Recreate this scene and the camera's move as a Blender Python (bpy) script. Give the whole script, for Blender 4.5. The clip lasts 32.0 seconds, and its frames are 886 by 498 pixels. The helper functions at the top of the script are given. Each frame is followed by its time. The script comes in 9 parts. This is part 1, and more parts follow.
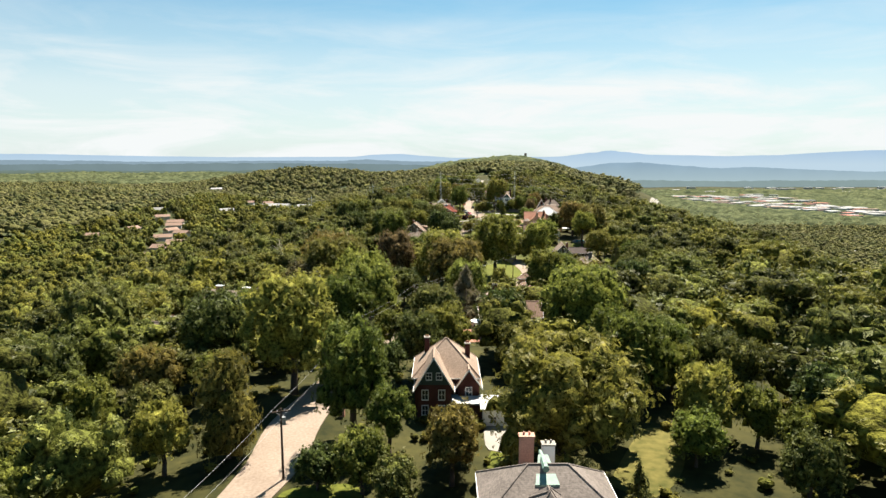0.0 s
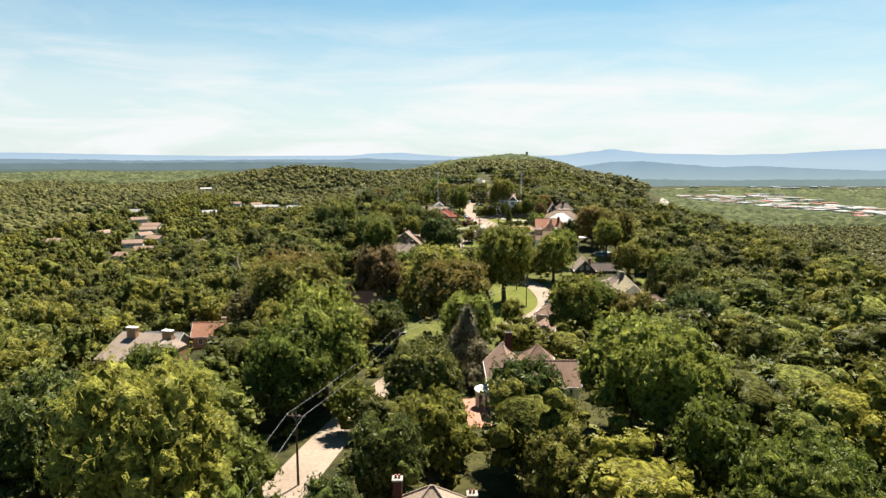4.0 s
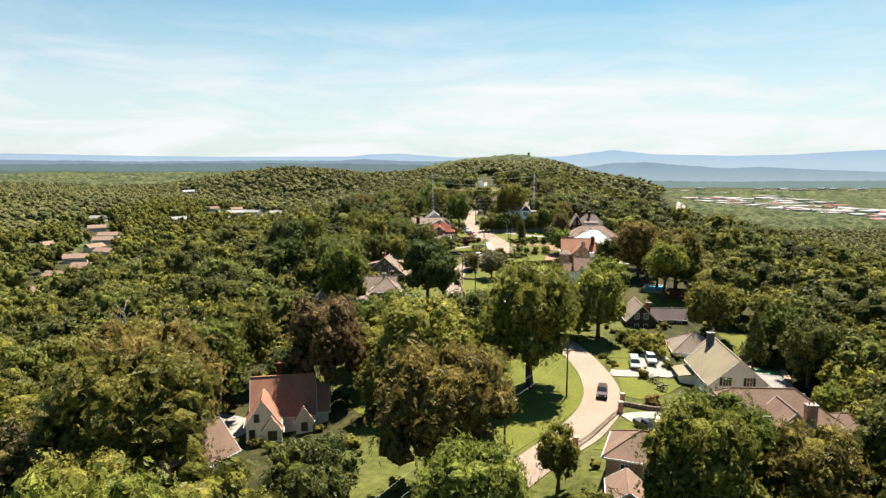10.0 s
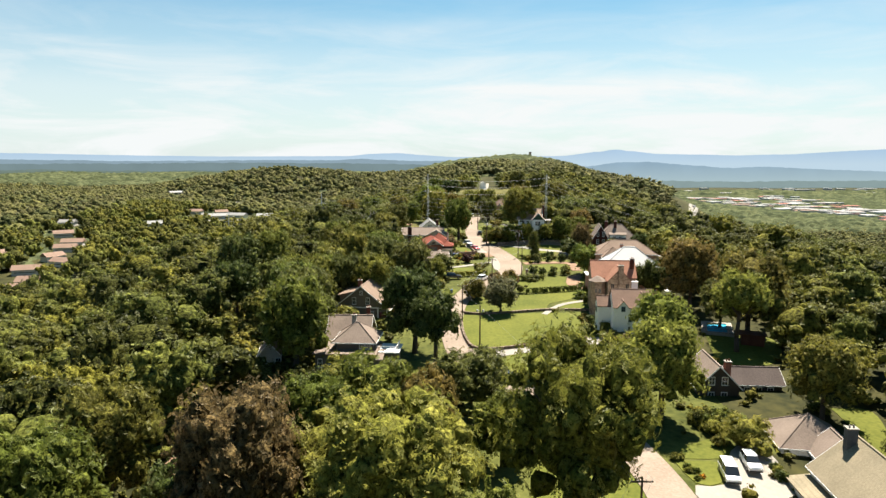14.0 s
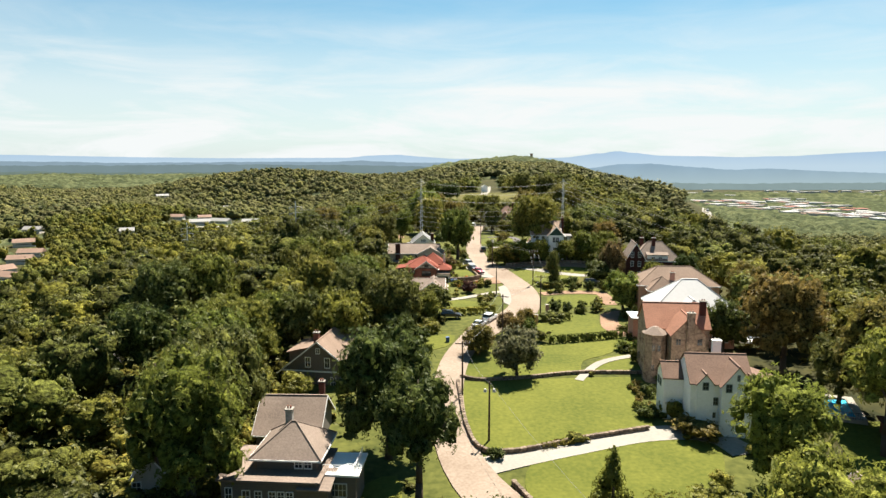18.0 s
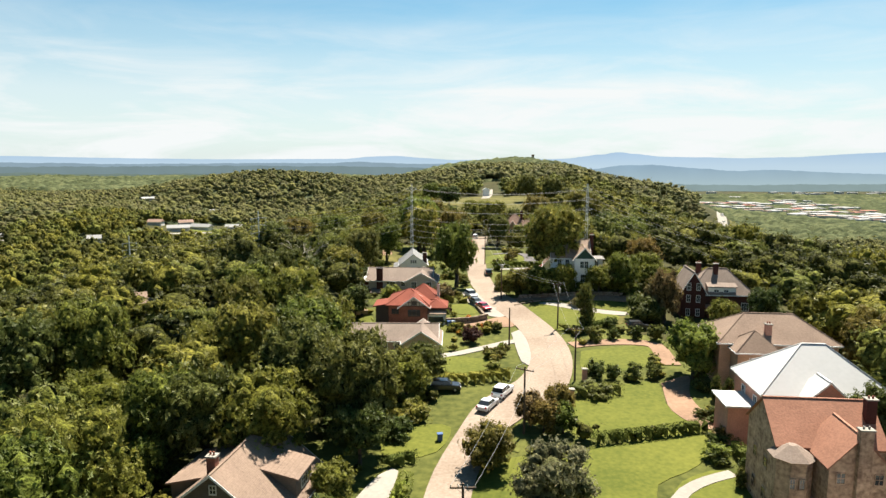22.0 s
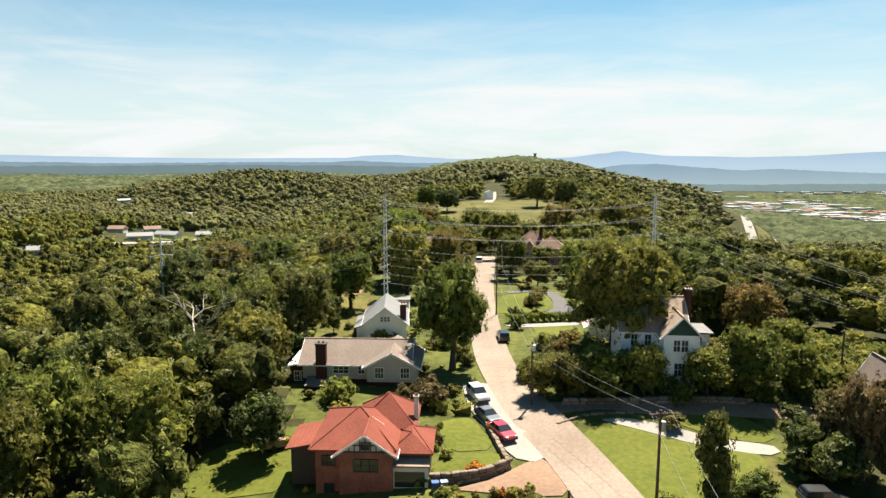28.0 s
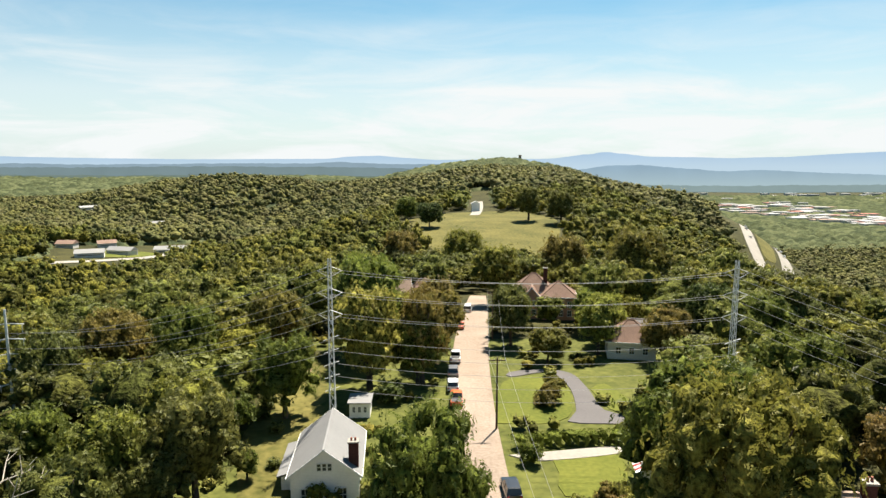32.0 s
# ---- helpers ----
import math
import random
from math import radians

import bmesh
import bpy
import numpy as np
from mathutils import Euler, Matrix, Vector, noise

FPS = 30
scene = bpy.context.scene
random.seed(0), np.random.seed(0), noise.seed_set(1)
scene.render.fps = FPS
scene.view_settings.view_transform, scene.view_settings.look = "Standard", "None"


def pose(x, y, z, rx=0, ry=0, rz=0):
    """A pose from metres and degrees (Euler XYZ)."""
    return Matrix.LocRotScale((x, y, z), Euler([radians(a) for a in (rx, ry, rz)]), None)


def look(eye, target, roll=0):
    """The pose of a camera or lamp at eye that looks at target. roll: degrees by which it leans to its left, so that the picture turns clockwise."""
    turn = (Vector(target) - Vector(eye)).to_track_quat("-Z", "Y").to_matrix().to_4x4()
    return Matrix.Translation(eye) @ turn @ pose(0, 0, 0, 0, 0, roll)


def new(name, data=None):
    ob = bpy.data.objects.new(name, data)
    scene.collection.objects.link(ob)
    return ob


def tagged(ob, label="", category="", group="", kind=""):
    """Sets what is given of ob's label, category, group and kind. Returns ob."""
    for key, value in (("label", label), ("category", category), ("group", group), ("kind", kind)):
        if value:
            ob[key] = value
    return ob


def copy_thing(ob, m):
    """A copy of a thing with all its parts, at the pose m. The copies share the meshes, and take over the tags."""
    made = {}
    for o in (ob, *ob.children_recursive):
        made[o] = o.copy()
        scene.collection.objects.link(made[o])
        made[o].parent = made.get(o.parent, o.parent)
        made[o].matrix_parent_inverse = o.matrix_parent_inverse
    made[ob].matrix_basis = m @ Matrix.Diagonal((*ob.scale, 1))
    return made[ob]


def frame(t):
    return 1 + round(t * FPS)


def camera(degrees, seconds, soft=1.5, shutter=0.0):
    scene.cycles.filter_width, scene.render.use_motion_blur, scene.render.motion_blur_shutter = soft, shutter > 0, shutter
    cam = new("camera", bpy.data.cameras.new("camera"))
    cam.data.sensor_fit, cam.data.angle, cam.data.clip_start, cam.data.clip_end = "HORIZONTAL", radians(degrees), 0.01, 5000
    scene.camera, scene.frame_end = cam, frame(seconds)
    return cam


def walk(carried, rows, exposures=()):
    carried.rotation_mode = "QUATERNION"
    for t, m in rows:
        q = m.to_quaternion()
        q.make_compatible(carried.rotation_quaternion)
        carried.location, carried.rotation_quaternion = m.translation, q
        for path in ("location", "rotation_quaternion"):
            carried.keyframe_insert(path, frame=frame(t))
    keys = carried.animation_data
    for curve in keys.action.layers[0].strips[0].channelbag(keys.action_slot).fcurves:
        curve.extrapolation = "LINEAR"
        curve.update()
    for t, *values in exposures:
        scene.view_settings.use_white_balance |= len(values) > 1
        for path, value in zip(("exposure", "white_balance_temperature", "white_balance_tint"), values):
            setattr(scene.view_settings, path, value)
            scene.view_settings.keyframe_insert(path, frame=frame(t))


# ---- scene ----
# ---- camera: a level flight along the ridge, climbing and turning a little at the end ----
cam = camera(68.0, 32.0, soft=1.4)
PATH = [
    (0.0, 0.00, 0.00, 100.00, -8.32, -0.00),
    (3.0, 1.12, 38.71, 99.11, -8.42, -0.00),
    (6.0, 2.22, 76.85, 98.32, -8.37, -0.00),
    (9.0, 3.30, 114.41, 97.61, -8.32, -0.00),
    (11.0, 4.02, 139.14, 97.18, -8.32, -0.00),
    (13.0, 4.72, 163.60, 96.79, -8.37, -0.00),
    (15.0, 5.42, 187.82, 96.43, -8.30, -0.00),
    (17.0, 6.11, 211.77, 96.11, -8.22, -0.00),
    (19.0, 6.80, 235.47, 95.81, -8.18, -0.00),
    (21.0, 7.47, 258.92, 95.55, -8.13, -0.00),
    (23.0, 8.14, 282.11, 95.33, -8.08, -0.00),
    (25.0, 8.81, 305.04, 95.13, -8.08, -0.00),
    (28.0, 9.79, 338.97, 94.88, -8.18, -0.00),
    (30.0, 10.43, 361.26, 94.76, -8.18, -0.00),
    (30.5, 10.59, 366.80, 95.73, -8.18, -0.00),
    (31.0, 10.75, 372.31, 97.30, -8.18, -0.00),
    (31.5, 10.91, 377.82, 98.88, -8.18, -0.00),
    (31.9, 11.03, 382.21, 100.14, -8.18, -0.15),
    (32.0, 11.07, 383.30, 100.46, -8.18, -1.40),
]
walk(cam, [(t, pose(x, y, z, 90 + pitch, 0, yaw)) for t, x, y, z, pitch, yaw in PATH])

# ---- sky, sun ----
SUN_ELEV, SUN_AZ = radians(61), radians(27)     # azimuth measured from +y towards +x
world = bpy.data.worlds.new("sky")
scene.world = world
world.use_nodes = True
wn, wl = world.node_tree.nodes, world.node_tree.links
wn.clear()
w_out = wn.new("ShaderNodeOutputWorld")
w_bg = wn.new("ShaderNodeBackground")
w_sky = wn.new("ShaderNodeTexSky")
w_sky.sky_type = "NISHITA"
w_sky.sun_disc = False
w_sky.sun_elevation, w_sky.sun_rotation = SUN_ELEV, SUN_AZ
w_sky.altitude, w_sky.air_density, w_sky.dust_density, w_sky.ozone_density = 250, 1.0, 0.6, 2.0
w_bg.inputs["Strength"].default_value = 0.0326
# thin cirrus veils, denser in a belt above the horizon
w_tc = wn.new("ShaderNodeTexCoord")
w_map = wn.new("ShaderNodeMapping")
w_map.inputs["Scale"].default_value = (1.6, 1.6, 9.0)
w_map.inputs["Rotation"].default_value = (0.0, radians(-7), 0.0)
w_noise = wn.new("ShaderNodeTexNoise")
w_noise.inputs["Scale"].default_value, w_noise.inputs["Detail"].default_value = 2.6, 7.0
w_noise.inputs["Roughness"].default_value, w_noise.inputs["Distortion"].default_value = 0.6, 0.5
w_ramp = wn.new("ShaderNodeValToRGB")
w_ramp.color_ramp.elements[0].position, w_ramp.color_ramp.elements[1].position = 0.42, 0.78
w_sep = wn.new("ShaderNodeSeparateXYZ")
w_belt = wn.new("ShaderNodeValToRGB")
w_belt.color_ramp.interpolation = "EASE"
be = w_belt.color_ramp.elements
be[0].position, be[0].color = 0.0, (1, 1, 1, 1)
be[1].position, be[1].color = 0.30, (0.0, 0.0, 0.0, 1)
for pos, v in ((0.03, 1.0), (0.08, 0.92), (0.125, 0.66), (0.165, 0.45), (0.21, 0.2)):
    e = be.new(pos)
    e.color = (v, v, v, 1)
w_mul = wn.new("ShaderNodeMath")
w_mul.operation = "MULTIPLY_ADD"
w_clamp = wn.new("ShaderNodeMath")
w_clamp.operation = "MULTIPLY"
w_mix = wn.new("ShaderNodeMixRGB")
w_mix.inputs["Color2"].default_value = (8.85, 9.15, 9.15, 1)
wl.new(w_tc.outputs["Generated"], w_map.inputs["Vector"])
wl.new(w_map.outputs["Vector"], w_noise.inputs["Vector"])
wl.new(w_noise.outputs["Fac"], w_ramp.inputs["Fac"])
wl.new(w_tc.outputs["Generated"], w_sep.inputs["Vector"])
wl.new(w_sep.outputs["Z"], w_belt.inputs["Fac"])
wl.new(w_ramp.outputs["Color"], w_mul.inputs[0])
w_mul.inputs[1].default_value, w_mul.inputs[2].default_value = 0.6, 0.74
wl.new(w_mul.outputs["Value"], w_clamp.inputs[0])
wl.new(w_belt.outputs["Color"], w_clamp.inputs[1])
w_clamp.use_clamp = True
wl.new(w_clamp.outputs["Value"], w_mix.inputs["Fac"])
w_tint = wn.new("ShaderNodeMixRGB")
w_tint.blend_type = "MULTIPLY"
w_tint.inputs["Fac"].default_value = 1.0
w_tint.inputs["Color2"].default_value = (0.58, 1.10, 1.13, 1)
wl.new(w_sky.outputs["Color"], w_tint.inputs["Color1"])
wl.new(w_tint.outputs["Color"], w_mix.inputs["Color1"])
wl.new(w_mix.outputs["Color"], w_bg.inputs["Color"])
wl.new(w_bg.outputs["Background"], w_out.inputs["Surface"])

sun = new("sun", bpy.data.lights.new("sun", "SUN"))
sun.data.energy, sun.data.angle, sun.data.color = 5.0, radians(0.6), (1.0, 0.925, 0.80)
sun_dir = Vector((math.sin(SUN_AZ) * math.cos(SUN_ELEV), math.cos(SUN_AZ) * math.cos(SUN_ELEV), math.sin(SUN_ELEV)))
sun.matrix_world = look((0, 0, 400), Vector((0, 0, 400)) - sun_dir)
scene.view_settings.exposure = 1.68
# ---- materials ----
def mat(name, col, rough=0.8, var=0.25, big=0.15, fine=3.0, bump=0.15, metal=0.0, tint=None, rand=0.0, obj=True):
    """A surface with colour variation at two scales, fine relief and an optional difference from object to object."""
    m = bpy.data.materials.new(name)
    m.use_nodes = True
    n, l = m.node_tree.nodes, m.node_tree.links
    p = n["Principled BSDF"]
    p.inputs["Roughness"].default_value, p.inputs["Metallic"].default_value = rough, metal
    if rough > 0.84:
        p.inputs["Specular IOR Level"].default_value = 0.15
    tc = n.new("ShaderNodeTexCoord")
    src = tc.outputs["Object"]
    if not obj:
        src = n.new("ShaderNodeNewGeometry").outputs["Position"]
    a, b = n.new("ShaderNodeTexNoise"), n.new("ShaderNodeTexNoise")
    a.inputs["Scale"].default_value, a.inputs["Detail"].default_value = big, 5.0
    b.inputs["Scale"].default_value, b.inputs["Detail"].default_value = fine, 6.0
    l.new(src, a.inputs["Vector"])
    l.new(src, b.inputs["Vector"])
    lo = tuple(c * (1 - var) for c in col)
    hi = tuple(min(1, c * (1 + var)) for c in (tint or col))
    mx = n.new("ShaderNodeMixRGB")
    mx.inputs["Color1"].default_value, mx.inputs["Color2"].default_value = (*lo, 1), (*hi, 1)
    add = n.new("ShaderNodeMath")
    add.operation = "ADD"
    l.new(a.outputs["Fac"], add.inputs[0])
    l.new(b.outputs["Fac"], add.inputs[1])
    sub = n.new("ShaderNodeMapRange")
    sub.inputs["From Min"].default_value, sub.inputs["From Max"].default_value = 0.7, 1.3
    l.new(add.outputs["Value"], sub.inputs["Value"])
    l.new(sub.outputs["Result"], mx.inputs["Fac"])
    out = mx.outputs["Color"]
    if rand:
        oi = n.new("ShaderNodeObjectInfo")
        hsv = n.new("ShaderNodeHueSaturation")
        mr = n.new("ShaderNodeMapRange")
        mr.inputs["To Min"].default_value, mr.inputs["To Max"].default_value = 1 - rand, 1 + rand
        l.new(oi.outputs["Random"], mr.inputs["Value"])
        l.new(mr.outputs["Result"], hsv.inputs["Value"])
        l.new(out, hsv.inputs["Color"])
        out = hsv.outputs["Color"]
    l.new(out, p.inputs["Base Color"])
    if bump:
        bp = n.new("ShaderNodeBump")
        bp.inputs["Strength"].default_value, bp.inputs["Distance"].default_value = bump, 0.08
        l.new(b.outputs["Fac"], bp.inputs["Height"])
        l.new(bp.outputs["Normal"], p.inputs["Normal"])
    return m


def courses(m, step, strength=0.35, dark=0.75, axis="Z"):
    """Adds level courses (shingle rows, clapboards, brick beds) every step metres to a material of mat()."""
    n, l = m.node_tree.nodes, m.node_tree.links
    p = n["Principled BSDF"]
    tc = n.new("ShaderNodeTexCoord")
    sep = n.new("ShaderNodeSeparateXYZ")
    l.new(tc.outputs["Object"], sep.inputs["Vector"])
    div = n.new("ShaderNodeMath")
    div.operation = "DIVIDE"
    div.inputs[1].default_value = step
    l.new(sep.outputs[axis], div.inputs[0])
    fr = n.new("ShaderNodeMath")
    fr.operation = "FRACT"
    l.new(div.outputs["Value"], fr.inputs[0])
    rp = n.new("ShaderNodeValToRGB")
    rp.color_ramp.elements[0].position, rp.color_ramp.elements[0].color = 0.0, (dark, dark, dark, 1)
    rp.color_ramp.elements[1].position, rp.color_ramp.elements[1].color = 0.3, (1, 1, 1, 1)
    l.new(fr.outputs["Value"], rp.inputs["Fac"])
    old = p.inputs["Base Color"].links[0].from_socket
    mx = n.new("ShaderNodeMixRGB")
    mx.blend_type = "MULTIPLY"
    mx.inputs["Fac"].default_value = 1.0
    l.new(old, mx.inputs["Color1"])
    l.new(rp.outputs["Color"], mx.inputs["Color2"])
    l.new(mx.outputs["Color"], p.inputs["Base Color"])
    return m


def leaf_mat(name, col, col2, trans=0.28, cell=0.0, clump=0.0):
    m = bpy.data.materials.new(name)
    m.use_nodes = True
    n, l = m.node_tree.nodes, m.node_tree.links
    p = n["Principled BSDF"]
    p.inputs["Roughness"].default_value = 0.6
    p.inputs["Specular IOR Level"].default_value = 0.25 if cell else 0.02
    geo, oi = n.new("ShaderNodeNewGeometry"), n.new("ShaderNodeObjectInfo")
    no = n.new("ShaderNodeTexNoise")
    no.inputs["Scale"].default_value, no.inputs["Detail"].default_value = 0.35, 3.0
    l.new(geo.outputs["Position"], no.inputs["Vector"])
    add = n.new("ShaderNodeMath")
    add.operation = "ADD"
    add.operation = "MULTIPLY_ADD"
    add.inputs[1].default_value = 0.42
    l.new(geo.outputs["Random Per Island"], add.inputs[0])
    l.new(no.outputs["Fac"], add.inputs[2])
    mr = n.new("ShaderNodeMapRange")
    mr.inputs["From Min"].default_value, mr.inputs["From Max"].default_value = 0.3, 1.05
    l.new(add.outputs["Value"], mr.inputs["Value"])
    mx = n.new("ShaderNodeMixRGB")
    mx.inputs["Color1"].default_value, mx.inputs["Color2"].default_value = (*col, 1), (*col2, 1)
    l.new(mr.outputs["Result"], mx.inputs["Fac"])
    hsv = n.new("ShaderNodeHueSaturation")
    m1, m2 = n.new("ShaderNodeMapRange"), n.new("ShaderNodeMapRange")
    m1.inputs["To Min"].default_value, m1.inputs["To Max"].default_value = 0.47, 0.53
    m2.inputs["To Min"].default_value, m2.inputs["To Max"].default_value = 1.2, 0.8
    l.new(oi.outputs["Random"], m1.inputs["Value"])
    l.new(oi.outputs["Random"], m2.inputs["Value"])
    l.new(m1.outputs["Result"], hsv.inputs["Hue"])
    l.new(m2.outputs["Result"], hsv.inputs["Value"])
    l.new(mx.outputs["Color"], hsv.inputs["Color"])
    leafy = hsv.outputs["Color"]
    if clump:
        # a closed mass of leaves, coarse and fine sprays; gap shade multiplied into the colour
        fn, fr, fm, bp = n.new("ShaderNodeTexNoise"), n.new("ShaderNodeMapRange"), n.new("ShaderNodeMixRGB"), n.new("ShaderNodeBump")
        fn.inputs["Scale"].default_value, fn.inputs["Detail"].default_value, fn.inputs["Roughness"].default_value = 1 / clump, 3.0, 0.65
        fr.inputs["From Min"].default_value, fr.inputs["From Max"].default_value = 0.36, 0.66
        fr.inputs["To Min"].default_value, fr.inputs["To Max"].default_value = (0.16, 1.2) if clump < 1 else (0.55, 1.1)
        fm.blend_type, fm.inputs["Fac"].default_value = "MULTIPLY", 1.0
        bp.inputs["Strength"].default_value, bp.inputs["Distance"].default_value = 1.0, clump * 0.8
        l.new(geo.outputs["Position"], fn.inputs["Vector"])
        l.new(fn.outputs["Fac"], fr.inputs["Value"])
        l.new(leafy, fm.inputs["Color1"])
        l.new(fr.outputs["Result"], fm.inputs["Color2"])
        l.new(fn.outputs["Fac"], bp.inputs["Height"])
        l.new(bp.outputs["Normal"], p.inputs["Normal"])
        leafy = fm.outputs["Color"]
    l.new(leafy, p.inputs["Base Color"])
    tr = n.new("ShaderNodeBsdfTranslucent")
    l.new(leafy, tr.inputs["Color"])
    ms = n.new("ShaderNodeMixShader")
    ms.inputs["Fac"].default_value = trans
    l.new(p.outputs["BSDF"], ms.inputs[1])
    l.new(tr.outputs["BSDF"], ms.inputs[2])
    top = ms.outputs["Shader"]
    if cell:
        # a spray is made of many small leaves with gaps between them
        vo, lt = n.new("ShaderNodeTexVoronoi"), n.new("ShaderNodeMath")
        vo.inputs["Scale"].default_value = 1 / cell
        lt.operation = "LESS_THAN"
        lt.inputs[1].default_value = 0.55
        l.new(geo.outputs["Position"], vo.inputs["Vector"])
        l.new(vo.outputs["Distance"], lt.inputs[0])
        clear, gap = n.new("ShaderNodeBsdfTransparent"), n.new("ShaderNodeMixShader")
        l.new(lt.outputs["Value"], gap.inputs["Fac"])
        l.new(clear.outputs["BSDF"], gap.inputs[1])
        l.new(top, gap.inputs[2])
        top = gap.outputs["Shader"]
    l.new(top, n["Material Output"].inputs["Surface"])
    return m


def wood_mat(name, cols, fine=0.06, cell=0.0, trans=0.1, clump=0.0):
    """Canopy colour for whole woods: patches of different greens, island by island."""
    m = leaf_mat(name, cols[0], cols[1], trans, cell, clump)
    n, l = m.node_tree.nodes, m.node_tree.links
    no = [x for x in n if x.type == "TEX_NOISE"][0]
    no.inputs["Scale"].default_value, no.inputs["Detail"].default_value = fine, 4.0
    return m


LEAF_TONES = {
    "green": ((0.0755, 0.089, 0.0134), (0.1919, 0.1951, 0.0361), 0.26),
    "bright": ((0.1176, 0.135, 0.022), (0.28, 0.28, 0.055), 0.34),
    "dark": ((0.0442, 0.0567, 0.0145), (0.1281, 0.14, 0.032), 0.2),
    "olive": ((0.0971, 0.0874, 0.0186), (0.2088, 0.1659, 0.0402), 0.26),
    "grey": ((0.1193, 0.1065, 0.05467), (0.2144, 0.1846, 0.1093), 0.25),
    "brown": ((0.0823, 0.0704, 0.0247), (0.1739, 0.1376, 0.0496), 0.25),
    "cream": ((0.0497, 0.05822, 0.01278), (0.2556, 0.2343, 0.1278), 0.25),
    "purple": ((0.03976, 0.01562, 0.01491), (0.08733, 0.03195, 0.02556), 0.2),
    "orange": ((0.3181, 0.1349, 0.01491), (0.4374, 0.1988, 0.02201), 0.3),
}
LEAF = {k: leaf_mat("leaf_" + k, a, b, t * 1.5, 0.17) for k, (a, b, t) in LEAF_TONES.items()}
LEAF_CLIP = {k: leaf_mat("clipped_" + k, a, b, 0.2) for k, (a, b, t) in LEAF_TONES.items()}
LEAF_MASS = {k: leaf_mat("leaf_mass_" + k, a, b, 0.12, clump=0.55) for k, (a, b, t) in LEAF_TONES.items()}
WOOD_TONES = [((0.0682, 0.0682, 0.014), (0.2451, 0.1946, 0.0417)), ((0.08, 0.085, 0.017), (0.245, 0.225, 0.052)), ((0.0384, 0.0428, 0.0104), (0.1364, 0.1178, 0.0304)), ((0.1043, 0.0945, 0.0153), (0.2966, 0.234, 0.0459)), ((0.07, 0.072, 0.017), (0.205, 0.185, 0.046))]
WOOD_SPRAY = [wood_mat("woods_spray_" + str(i), c, 0.06, 0.26, 0.28) for i, c in enumerate(WOOD_TONES)]
# far greens with distance haze mixed in: bluer and duller than WOOD_TONES
HAZED_FAR_TONES = [((0.0522, 0.0651, 0.0208), (0.1567, 0.1607, 0.0541)), ((0.0627, 0.0671, 0.0234), (0.1644, 0.1678, 0.0614)), ((0.0376, 0.0508, 0.0189), (0.1096, 0.122, 0.0451)), ((0.0648, 0.0773, 0.0234), (0.1933, 0.1983, 0.0614)), ((0.0566, 0.059, 0.0226), (0.14, 0.1443, 0.0559))]
FAR_SPRAY = [wood_mat("far_spray_" + str(i), c, 0.03, 0.26, 0.28) for i, c in enumerate(HAZED_FAR_TONES)]
FAR_MASS = [wood_mat("far_mass_" + str(i), c, 0.03, clump=1.3) for i, c in enumerate(HAZED_FAR_TONES)]
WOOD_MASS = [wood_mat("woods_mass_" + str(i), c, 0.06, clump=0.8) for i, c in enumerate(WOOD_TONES)]


